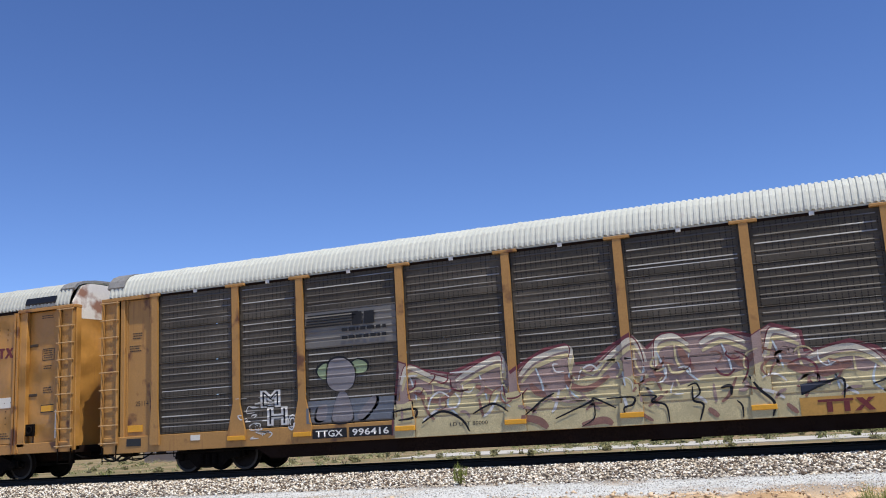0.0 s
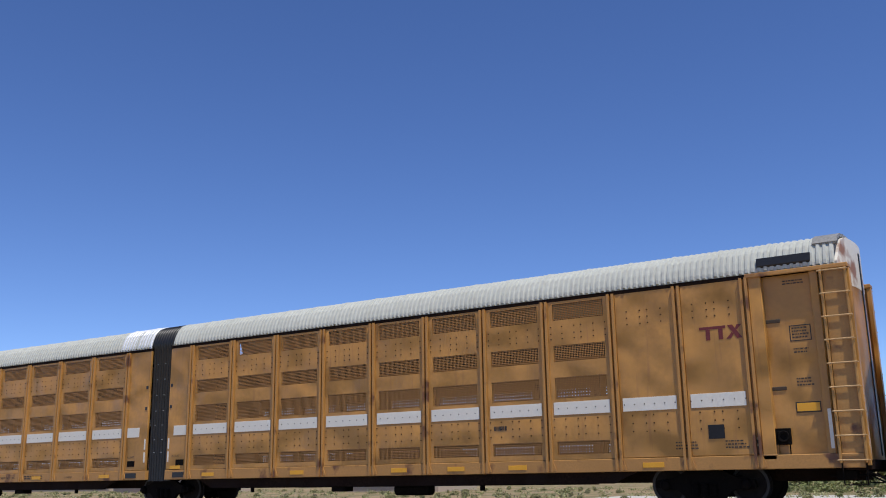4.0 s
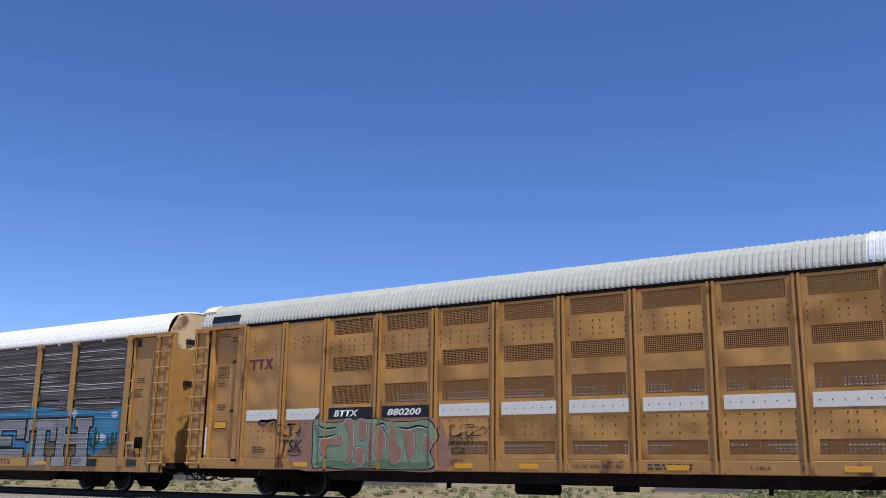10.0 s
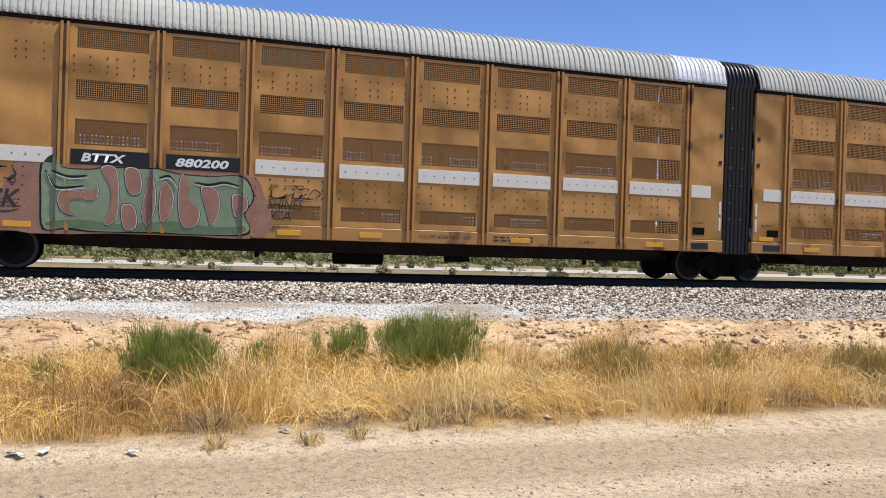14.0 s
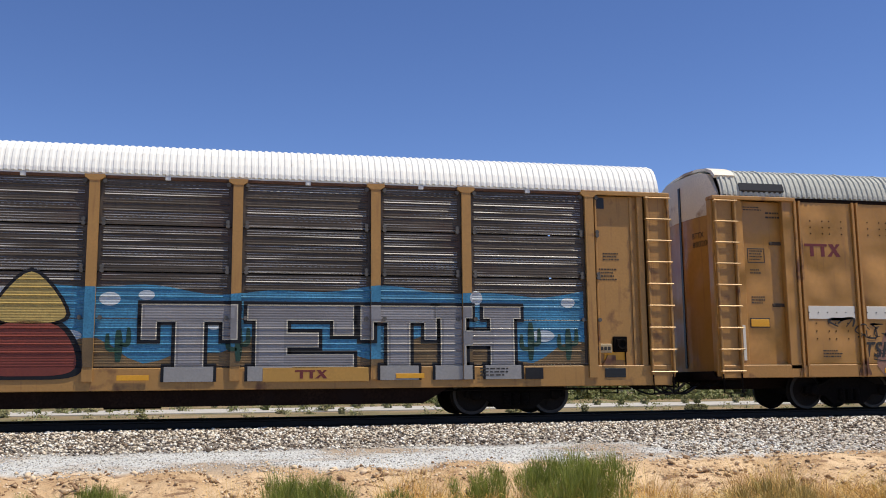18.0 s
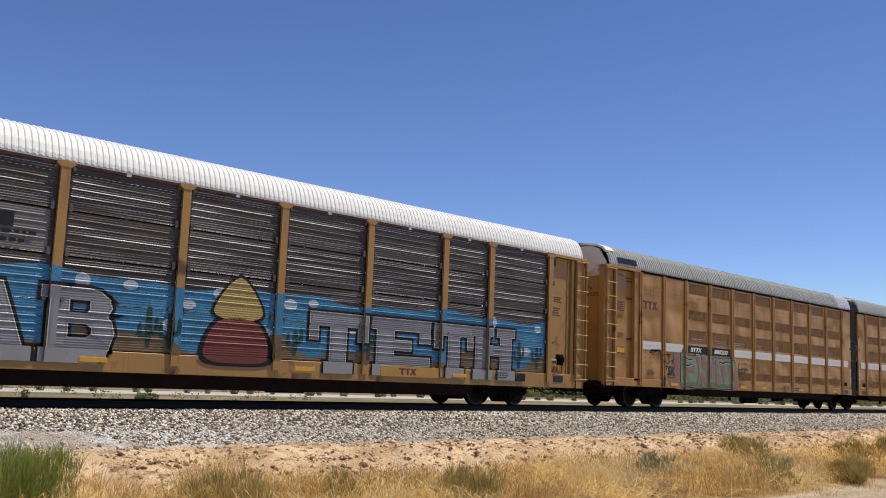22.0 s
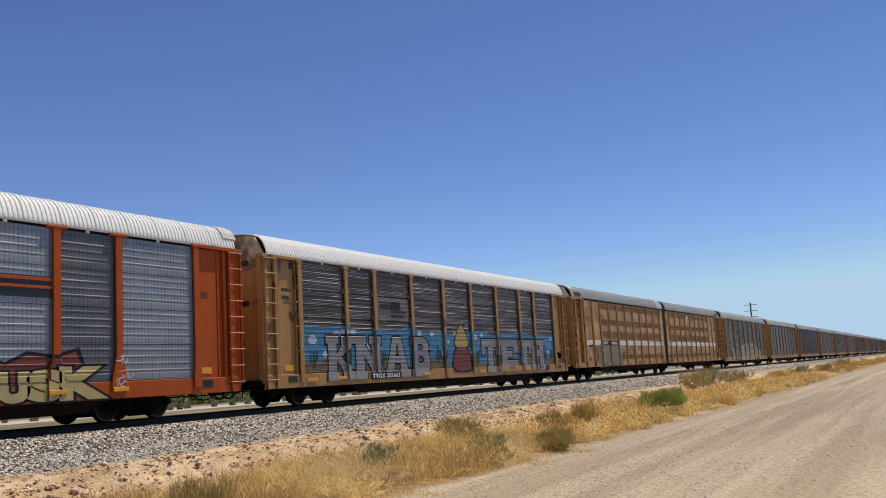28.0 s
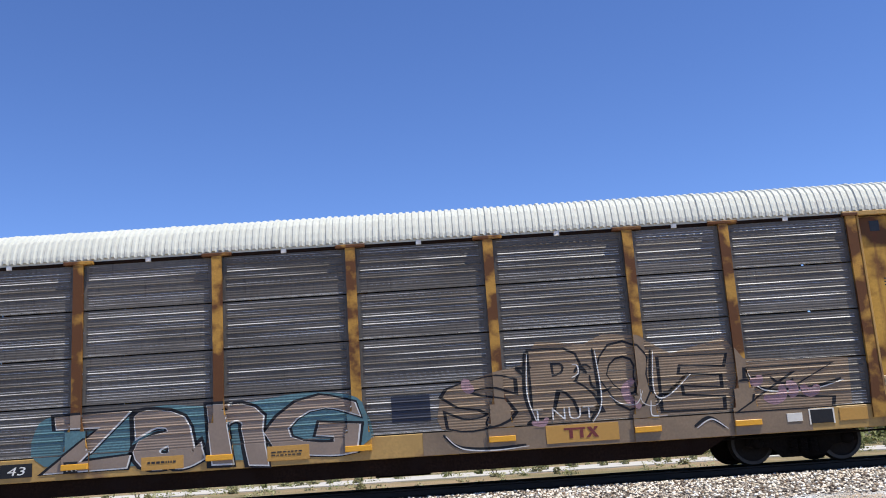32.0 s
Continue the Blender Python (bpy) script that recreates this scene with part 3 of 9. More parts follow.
def sky_slots(width, z0, kind):
    """Rows of short raised dashes between a sheet's fine ribs, coloured as sky through slots."""
    f = Form()
    rnd = random.Random(int(width * 100) + 7 * kind)
    for row in ((3, 4, 12), (6, 7, 15, 16), (3, 10, 16))[kind]:
        z = z0 + 0.006 + RIB * row
        a = -width / 2 + 0.15 + rnd.uniform(0, 0.35 * width)
        b = min(width / 2 - 0.15, a + rnd.uniform(0.35, 0.8) * width)
        while a < b:
            f.prism([(a, z - 0.010), (a + 0.012, z - 0.017), (a + 0.05, z - 0.017), (a + 0.062, z - 0.010), (a + 0.05, z - 0.003), (a + 0.012, z - 0.003)], "y", -1.504, -1.499)
            a += 0.115
    return f


def end_wall(x, lo, hi):
    """A slightly bowed closing door across a car's end, between two heights, facing along x's sign."""
    s = 1 if x > 0 else -1
    f = Form()
    prof = [(-1.42, lo), (-1.42, min(hi, 5.02))] + [(y * 0.92, z - 0.02) for y, z in ROOF_PROFILE[2:] if lo < z - 0.02 <= hi]
    prof = prof + [(-y, z) for y, z in prof[::-1] if abs(y) > 1e-6]
    bow = lambda y: x + s * 0.22 * (1 - (y / 1.42) ** 2)
    front = [(bow(y), y, z) for y, z in prof]
    back = [(x - s * 0.05, y, z) for y, z in prof]
    n = len(prof)
    ys = [-1.42 + 2.84 * k / 10 for k in range(11)]

    def top(y):
        best = hi
        for (ya, za), (yb, zb) in zip(prof, prof[1:]):
            if min(ya, yb) - 1e-6 <= y <= max(ya, yb) + 1e-6 and abs(ya - yb) > 1e-6:
                best = za + (zb - za) * (y - ya) / (yb - ya)
        return best

    f.sheet([[(bow(y), y, lo) for y in ys], [(bow(y), y, (lo + top(y)) / 2) for y in ys], [(bow(y), y, top(y)) for y in ys]])
    f.sheet([[(x - s * 0.05, y, lo) for y in ys], [(x - s * 0.05, y, top(y)) for y in ys]])
    f.sheet([[(bow(y), y, top(y)) for y in ys], [(x - s * 0.05, y, top(y)) for y in ys]])
    f.sheet([[(bow(y), y, lo) for y in ys], [(x - s * 0.05, y, lo) for y in ys]])
    for y in (-1.42, 1.42):
        f.sheet([[(bow(y), y, lo), (bow(y), y, top(y))], [(x - s * 0.05, y, lo), (x - s * 0.05, y, top(y))]])
    return f


SHARED = {}


def shared(key, build, material, smooth=False):
    if key not in SHARED:
        SHARED[key] = build().mesh(key[0] if isinstance(key, tuple) else key, material, smooth)
    return SHARED[key]


def wheel_form(y):
    s = 1 if y > 0 else -1
    prof = [(0.0, -0.07), (0.10, -0.07), (0.12, -0.03), (0.33, -0.045), (0.355, -0.065), (0.42, -0.065), (0.425, 0.03), (0.45, 0.05), (0.45, 0.07), (0.36, 0.07),
            (0.33, 0.04), (0.12, 0.05), (0.0, 0.06)]
    return Form().turned([(r, -s * q) for r, q in prof], (0, y, 0), 28)


WHEELSETS = []


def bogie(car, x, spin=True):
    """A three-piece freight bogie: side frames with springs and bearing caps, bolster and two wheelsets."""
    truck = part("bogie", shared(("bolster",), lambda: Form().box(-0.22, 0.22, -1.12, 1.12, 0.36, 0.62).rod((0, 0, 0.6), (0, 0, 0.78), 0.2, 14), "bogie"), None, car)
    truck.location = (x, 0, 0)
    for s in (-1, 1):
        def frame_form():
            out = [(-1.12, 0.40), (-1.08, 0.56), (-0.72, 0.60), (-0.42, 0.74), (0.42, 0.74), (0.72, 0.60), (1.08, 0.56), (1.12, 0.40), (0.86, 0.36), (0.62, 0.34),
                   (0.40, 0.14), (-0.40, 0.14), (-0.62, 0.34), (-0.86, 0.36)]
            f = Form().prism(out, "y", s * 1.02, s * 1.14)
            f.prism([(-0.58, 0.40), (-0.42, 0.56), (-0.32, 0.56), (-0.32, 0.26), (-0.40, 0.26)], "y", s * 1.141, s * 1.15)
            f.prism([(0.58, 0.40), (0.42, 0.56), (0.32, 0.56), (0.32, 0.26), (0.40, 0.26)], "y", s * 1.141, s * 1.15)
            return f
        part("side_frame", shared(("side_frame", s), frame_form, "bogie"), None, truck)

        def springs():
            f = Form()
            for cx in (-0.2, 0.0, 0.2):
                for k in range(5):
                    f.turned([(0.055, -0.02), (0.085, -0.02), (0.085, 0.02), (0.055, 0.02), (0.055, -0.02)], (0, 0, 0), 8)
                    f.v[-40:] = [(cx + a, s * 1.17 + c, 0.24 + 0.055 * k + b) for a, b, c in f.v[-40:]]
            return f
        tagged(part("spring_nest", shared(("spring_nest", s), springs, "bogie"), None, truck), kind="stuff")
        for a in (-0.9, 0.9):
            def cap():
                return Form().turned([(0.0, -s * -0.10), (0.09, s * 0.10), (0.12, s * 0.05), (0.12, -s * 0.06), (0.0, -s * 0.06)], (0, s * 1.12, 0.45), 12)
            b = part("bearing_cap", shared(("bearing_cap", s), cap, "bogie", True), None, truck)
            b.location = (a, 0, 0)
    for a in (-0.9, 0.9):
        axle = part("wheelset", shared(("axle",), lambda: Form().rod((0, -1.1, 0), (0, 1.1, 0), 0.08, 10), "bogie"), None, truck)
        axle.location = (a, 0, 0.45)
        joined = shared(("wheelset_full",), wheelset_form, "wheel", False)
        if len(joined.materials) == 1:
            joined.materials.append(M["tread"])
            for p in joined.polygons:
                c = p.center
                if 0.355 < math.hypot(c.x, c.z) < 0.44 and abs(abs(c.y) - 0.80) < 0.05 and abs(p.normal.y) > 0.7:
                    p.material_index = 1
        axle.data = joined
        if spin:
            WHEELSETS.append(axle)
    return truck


def wheelset_form():
    f = Form().rod((0, -1.1, 0), (0, 1.1, 0), 0.08, 10)
    for y in (-0.76, 0.76):
        g = wheel_form(y)
        f.add(g.v, g.f)
    for y in (-0.835, 0.835):
        for k in range(3):
            t = 2 * math.pi * k / 3
            f.rod((0.22 * math.cos(t), y * 0.985, 0.22 * math.sin(t)), (0.22 * math.cos(t), y, 0.22 * math.sin(t)), 0.035, 6)
    return f


def ladder(car, xa, xb, side, z0, z1, material, y=None):
    """A grab ladder of two stiles on a backing plate with round rungs, each rung a piece of its own."""
    y = side * (SIDE + 0.02) if y is None else y
    base = part("ladder", Form().box(xa + 0.052, xb - 0.052, y - side * 0.10, y - side * 0.06, z0, z1), material, car)
    for x in (xa, xb - 0.05):
        part("stile", Form().box(x, x + 0.05, y - 0.05 * side, y + 0.05 * side, z0, z1), material, base)
    n = max(3, round((z1 - z0) / 0.46))
    for k in range(n):
        z = z0 + 0.06 + k * (z1 - z0 - 0.1) / (n - 1)
        rung = part("rung", shared(("rung", round(xb - xa, 2), side, material), lambda: Form().rod((xa - 0.02 - xa, 0, 0), (xb - xa + 0.02, 0, 0), 0.016, 6)
                                   .rod((-0.02, 0, 0), (-0.02, -side * 0.07, 0), 0.014, 6).rod((xb - xa + 0.02, 0, 0), (xb - xa + 0.02, -side * 0.07, 0), 0.014, 6),
                                   "rung_" + material if "rung_" + material in M else material), None, base)
        rung.location = (xa, y + side * 0.075, z)
    step = Form().path([(xa + 0.04, y, z0 + 0.02), (xa + 0.05, y, z0 - 0.42), (xb - 0.05, y, z0 - 0.42), (xb - 0.04, y, z0 + 0.02)], 0.018)
    part("stirrup_step", step, "bogie", base)
    return base


M["rung_ochre"] = paint("worn_rung_ochre", (0.60, 0.40, 0.20), 0.4, 0.3, spread=0.1)
M["rung_orange"] = paint("worn_rung_orange", (0.62, 0.36, 0.24), 0.4, 0.3, spread=0.1)
M["rung_yellow"] = paint("worn_rung_yellow", (0.60, 0.44, 0.16), 0.4, 0.2, spread=0.1)


def writing(car, words, x, z, height, material, side=-1, y=None, slant=0.0, bold=0.0, centre=False, width=None):
    """Lettering in the built-in font on a car's side."""
    cu = bpy.data.curves.new("lettering", "FONT")
    cu.body = words
    cu.size = height / 0.72
    cu.shear = slant
    cu.offset = bold
    cu.resolution_u = 2
    cu.align_x = "CENTER" if centre else "LEFT"
    ob = bpy.data.objects.new("lettering", cu)
    me = bpy.data.meshes.new_from_object(ob)
    bpy.data.objects.remove(ob)
    bpy.data.curves.remove(cu)
    y = side * (SIDE + 0.012) if y is None else y
    me.materials.clear()
    me.materials.append(M[material])
    w = max(v.co.x for v in me.vertices) - min(v.co.x for v in me.vertices)
    k = width / w if width and w > 0 else 1.0
    for v in me.vertices:
        v.co = (x + v.co.x * k, y, z + v.co.y)
    return part("lettering", me, None, car)


def end_writing(car, words, z, height, material, y0, y1):
    """Lettering on the bowed door at the rear end of the two-unit car."""
    ob = writing(car, words, -y0, z, height, material, y=0.0, width=y0 - y1)
    for v in ob.data.vertices:
        y = -v.co.x
        v.co = (-20.738 - 0.22 * (1 - (y / 1.42) ** 2), y, v.co.z)
    return ob


def bars(car, x, z, w, h, rows, material, y):
    """Small print that cannot be read: rows of plain bars."""
    f = Form()
    rnd = random.Random(int(abs(x * 100) + abs(z * 37)))
    for r in range(rows):
        zz = z - r * h / rows
        xx = x
        while xx < x + w * rnd.uniform(0.75, 1.0):
            l = rnd.uniform(0.04, 0.16) * max(0.4, w)
            f.box(xx, min(xx + l, x + w), y - 0.002, y + 0.002, zz - 0.42 * h / rows, zz)
            xx += l + 0.04 * max(0.4, w)
    return tagged(part("small_print", f, material, car), kind="stuff")


def plate(car, name, x0, x1, z0, z1, material, y, label=""):
    return part(name, Form().box(x0, x1, y - 0.006, y + 0.006, z0, z1), material, car, label)


def three_strokes(car, x, z, w, h, material, y):
    """The owner's mark as plain shapes: two T-like strokes and a chevron."""
    f = Form()
    t = 0.2 * h
    f.box(x, x + 0.62 * w, y - 0.002, y + 0.002, z + h - t, z + h)
    for c in (0.15, 0.45):
        f.box(x + c * w, x + (c + 0.10) * w, y - 0.002, y + 0.002, z, z + h - t - 0.003)
    f.prism([(x + 0.66 * w, z + h), (x + 0.78 * w, z + h), (x + 0.99 * w, z), (x + 0.87 * w, z)], "y", y - 0.002, y + 0.002)
    f.prism([(x + 0.62 * w, z), (x + 0.73 * w, z), (x + 0.80 * w, z + 0.36 * h), (x + 0.75 * w, z + 0.45 * h)], "y", y - 0.002, y + 0.002)
    f.prism([(x + 0.88 * w, z + h), (x + 0.99 * w, z + h), (x + 0.88 * w, z + 0.62 * h), (x + 0.83 * w, z + 0.7 * h)], "y", y - 0.002, y + 0.002)
    return part("owner_mark", f, material, car)


def couplings(car, x, low=0.55):
    """Coupler, draft gear, hose and the uncoupling rod at one end of a car."""
    s = 1 if x > 0 else -1
    f = Form().box(x - s * 0.6, x + s * 0.38, -0.12, 0.12, low + 0.12, low + 0.36).box(x + s * 0.38, x + s * 0.62, -0.19, 0.16, low + 0.08, low + 0.40)
    part("coupler", f, "bogie", car)
    pts = [Vector((x - s * 0.1, -0.35, low + 0.1)) + Vector((s * 0.11 * k, 0, -0.24 * math.sin(math.pi * k / 8))) for k in range(9)]
    part("air_hose", Form().path(pts, 0.03), "rubber", car)
    pts = [Vector((x - s * 0.3, 0.3, low + 0.05)) + Vector((s * 0.13 * k, -0.02 * k, -0.2 * math.sin(math.pi * k / 8))) for k in range(9)]
    part("air_hose", Form().path(pts, 0.022), "rubber", car)
    part("brake_valve", Form().box(x - s * 0.75, x - s * 0.35, -1.15, -0.85, low - 0.02, low + 0.16).rod((x - s * 0.9, -1.0, low + 0.06), (x + s * 0.05, -1.0, low + 0.06), 0.025, 6), "bogie", car)
    part("uncoupling_rod", Form().path([(x - s * 0.1, -1.4, low + 0.15), (x + s * 0.12, -1.3, low + 0.02), (x + s * 0.16, -0.5, low + 0.06), (x + s * 0.3, -0.2, low + 0.2)], 0.018), "bogie", car)


def hand_brake(car, x, z):
    """Gear box, small hand wheel and chain rod of a brake on an end bay."""
    brake = part("handbrake", Form().box(x - 0.16, x + 0.16, -1.51, -1.44, z - 0.20, z + 0.14).box(x - 0.10, x + 0.10, -1.54, -1.50, z - 0.14, z + 0.08), "bogie", car)
    part("hand_wheel", Form().turned([(0.075, -0.015), (0.11, -0.02), (0.12, 0.0), (0.11, 0.02), (0.075, 0.015), (0.075, -0.015)], (x + 0.02, -1.55, z - 0.03), 14), "bogie", brake)
    part("chain_rod", Form().rod((x + 0.12, -1.48, z - 0.15), (x + 0.12, -1.48, 0.95), 0.016, 6), "bogie", brake)
    part("brake_step", Form().prism([(x - 0.42, 1.06), (x - 0.30, 1.28), (x - 0.12, 1.28), (x - 0.12, 1.06)], "y", -1.50, -1.442).box(x - 0.46, x - 0.14, -1.56, -1.45, 1.03, 1.06), "bracket_tan", brake)
    part("caution_plate", Form().box(x - 0.68, x - 0.20, -1.505, -1.442, z - 0.22, z - 0.02), "letter_pale", brake)
    for k in range(5):
        plate(car, "illegible_letter", x - 0.64 + 0.085 * k, x - 0.58 + 0.085 * k, z - 0.16, z - 0.08, "ink", -1.512)


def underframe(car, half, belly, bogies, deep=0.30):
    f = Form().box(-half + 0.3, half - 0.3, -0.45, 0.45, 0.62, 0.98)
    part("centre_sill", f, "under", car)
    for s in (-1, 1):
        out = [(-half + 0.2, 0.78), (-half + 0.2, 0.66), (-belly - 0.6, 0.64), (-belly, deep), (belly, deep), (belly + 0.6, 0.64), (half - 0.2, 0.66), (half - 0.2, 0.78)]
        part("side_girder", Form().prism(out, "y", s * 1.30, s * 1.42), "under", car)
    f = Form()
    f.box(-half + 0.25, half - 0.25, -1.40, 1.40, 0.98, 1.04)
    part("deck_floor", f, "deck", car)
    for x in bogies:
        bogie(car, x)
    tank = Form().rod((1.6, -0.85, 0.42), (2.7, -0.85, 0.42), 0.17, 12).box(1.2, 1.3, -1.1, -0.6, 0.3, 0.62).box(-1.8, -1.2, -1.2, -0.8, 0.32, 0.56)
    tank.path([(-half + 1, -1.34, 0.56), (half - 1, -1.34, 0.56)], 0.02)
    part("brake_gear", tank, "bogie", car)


def rack_car(label, centre, body, sheets, posts, roof="roof", flared=True, half=13.6, end_top="end_white", detail=True, name="autorack_car", group="", lugs=True,
             sheet_of=None, rung="", smooth_roof=False, outer=11.55, fine=False, rail="under", hood="", split_z=4.82, relief=1.0):
    """A fully enclosed auto rack: nine ribbed bays a side between posts, end doors with ladders, corrugated roof, flat car below."""
    car = thing(name, label, "railcar", group)
    post_x = [outer, 8.94, 6.98, 4.14, 1.35]
    post_x = sorted([-p for p in post_x] + post_x)
    part("roof", corrugated_roof(-half + 0.25, half - 0.25, depth=0.017 if smooth_roof else 0.024, lap=0.0 if smooth_roof else 0.010), roof, car)
    underframe(car, half, 8.0, (-10.1, 10.1))
    for s in (-1, 1):
        f = Form().box(-half + 0.1, half - 0.1, s * 1.42, s * 1.545, 0.62, 1.06)
        part("side_sill", f, body, car)
        part("roof_rail", Form().box(-half + 0.3, half - 0.3, s * 1.40, s * 1.53, 4.84, 4.94), rail, car)
        # posts with their brackets
        for k, x in enumerate(post_x):
            door = abs(x) > 11
            w = 0.10 if flared or detail else 0.055
            if flared:
                foot = 0.26 if not door else 0.15
                out = [(-foot, 0.80), (foot, 0.80), (foot, 1.02), (w, 1.75), (w, 4.84), (-w, 4.84), (-w, 1.75), (-foot, 1.02)]
            else:
                out = [(-w, 0.80), (w, 0.80), (w, 4.88), (-w, 4.88)]
            key = ("post", flared, door, s, posts, detail)
            post = part("post", shared(key, lambda: Form().prism(out, "y", s * 1.535, s * 1.60), posts), None, car)
            post.location = (x, 0, 0)
            if flared:
                bw = 0.30 if not door else 0.16
                br = part("bracket", shared(("bracket", s, posts, door), lambda: Form().box(-bw, bw, s * 1.44, s * 1.615, 4.84, 4.91), posts), None, post)
            elif detail:
                def bolts():
                    g = Form()
                    for z in (2.05, 2.98, 3.06, 3.92, 4.0, 4.78):
                        for d in (-0.19, 0.19):
                            g.rod((d, s * 1.52, z), (d, s * 1.565, z), 0.045, 8)
                    return g
                tagged(part("hinge_bolts", shared(("hinge_bolts", s), bolts, "sheet_grey"), None, post), kind="stuff")
                part("bracket", shared(("post_head", s, posts), lambda: Form().prism([(-0.10, 4.78), (0.10, 4.78), (0.19, 4.84), (0.19, 4.90), (-0.19, 4.90), (-0.19, 4.84)], "y", s * 1.52, s * 1.61), posts), None, post)
            if detail and not door and flared:
                part("marker_plate", shared(("marker_plate", s), lambda: Form().box(-0.26, 0.26, s * 1.603, s * 1.642, 0.80, 0.91), "sign_yellow"), None, post)
        # ribbed sheets, four to a bay
        for k in range(9):
            xa, xb = post_x[k] + 0.09, post_x[k + 1] - 0.09
            z_cuts = [1.08, 2.025, 2.97, 3.915, 4.86]
            mat = sheets if sheet_of is None else sheet_of(k)
            if detail:
                for j in range(4):
                    key = ("side_sheet", round(xb - xa, 2), j, mat, fine)
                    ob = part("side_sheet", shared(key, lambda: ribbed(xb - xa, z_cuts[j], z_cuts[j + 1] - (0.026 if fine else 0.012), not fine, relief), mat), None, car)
                    glint_crests(ob.data, "crest_" + mat)
                    if fine and s < 0:
                        tagged(part("pressed_pattern", shared(("pressed_pattern", round(xb - xa, 2), (j + k) % 3, j), lambda: sky_slots(xb - xa, z_cuts[j], (j + k) % 3), "sky_slot"), None, ob), kind="stuff")
                    ob.location = ((xa + xb) / 2, 0, 0)
                    if s > 0:
                        ob.rotation_euler = (0, 0, math.pi)
            else:
                key = ("side_panel", round(xb - xa, 2), mat)
                ob = part("side_panel", shared(key, lambda: ribbed(xb - xa, 1.08, 4.86, True), mat), None, car)
                ob.location = ((xa + xb) / 2, 0, 0)
                if s > 0:
                    ob.rotation_euler = (0, 0, math.pi)
            if detail and s < 0 and lugs:
                lug = part("lug", shared(("lug",), lambda: Form().box(-0.055, 0.055, -1.55, -1.51, 4.83, 4.92), "letter_white"), None, car)
                lug.location = ((xa + xb) / 2, 0, 0)
        # end bays: recessed door panel, corner channel, ladder
        for e in (-1, 1):
            a, b = outer + 0.15, half - 0.62
            xs = sorted((e * a, e * b))
            part("end_panel", Form().box(xs[0], xs[1], s * 1.38, s * 1.44, 0.95, 4.86), body, car)
            for x0, x1, y1, z0 in ((b - 0.16, b - 0.02, 1.53, 0.95), (a, a + 0.05, 1.53, 0.95), (a + 0.86, a + 0.93, 1.465, 1.0)):
                part("end_channel", Form().box(e * x0, e * x1, s * 1.44, s * y1, z0, 4.84), body, car)
            part("end_beam", Form().box(e * (a - 0.3), e * half, s * 1.30, s * 1.58, 4.84, 4.94), body, car)
            part("end_corner", Form().box(e * (half - 0.10), e * half, s * 1.30, s * 1.5, 0.8, 4.84), body, car)
            lx = sorted((e * (half - 0.60), e * (half - 0.04)))
            ladder(car, lx[0], lx[1], s, 0.85, 4.84, rung or body)
            if detail and s < 0:
                plate(car, "warning_plate", e * 12.05, e * 12.55, 1.18, 1.36, "sign_yellow", -1.452)
                bars(car, min(e * 12.1, e * 12.5), 3.55, 0.4, 0.2, 3, "ink", -1.445)
                plate(car, "routing_box", e * 12.02, e * 12.5, 0.80, 1.0, "rubber", -1.551)
    for e in (-1, 1):
        if hood:
            part("end_hood", roof_cap(e * (half - 0.75), e * (half - 0.17), 0.045, 5.15), hood, car)
        part("end_door", end_wall(e * (half - 0.22), 0.92, split_z), body, car)
        part("end_door_top", end_wall(e * (half - 0.22), split_z + 0.005, 5.62), end_top, car)
        part("door_gap", Form().box(e * (half - 0.01), e * (half + 0.015), -0.05, 0.05, 1.0, 5.4), "rubber", car)
        couplings(car, e * half)
        f = Form().box(e * (half - 0.5), e * half, -1.45, 1.45, 0.72, 0.92)
        part("end_sill", f, "under", car)
    car["rest"] = centre
    return car


CARS = []


def place(car, centre):
    car.location = (centre, TRACK_Y, RAIL_Z)
    CARS.append((car, centre))
    return car


def pierced_plate(xs, zs, y_out, y_in):
    """One plate with openings in its middle column, every second row."""
    nx, nz = len(xs), len(zs)
    v = [(x, y, z) for y in (y_out, y_in) for z in zs for x in xs]
    solid = lambda i, j: 0 <= i < nx - 1 and 0 <= j < nz - 1 and not (i == 1 and j % 2 == 1)
    at = lambda k, j, i: k * nx * nz + j * nx + i
    f = []
    for j in range(nz - 1):
        for i in range(nx - 1):
            if not solid(i, j):
                continue
            f.append((at(0, j, i), at(0, j, i + 1), at(0, j + 1, i + 1), at(0, j + 1, i)))
            f.append((at(1, j, i), at(1, j + 1, i), at(1, j + 1, i + 1), at(1, j, i + 1)))
            for di, dj, p, q in ((-1, 0, (j, i), (j + 1, i)), (1, 0, (j + 1, i + 1), (j, i + 1)), (0, -1, (j, i + 1), (j, i)), (0, 1, (j + 1, i), (j + 1, i + 1))):
                if not solid(i + di, j + dj):
                    f.append((at(0, *p), at(0, *q), at(1, *q), at(1, *p)))
    return Form().add(v, f)


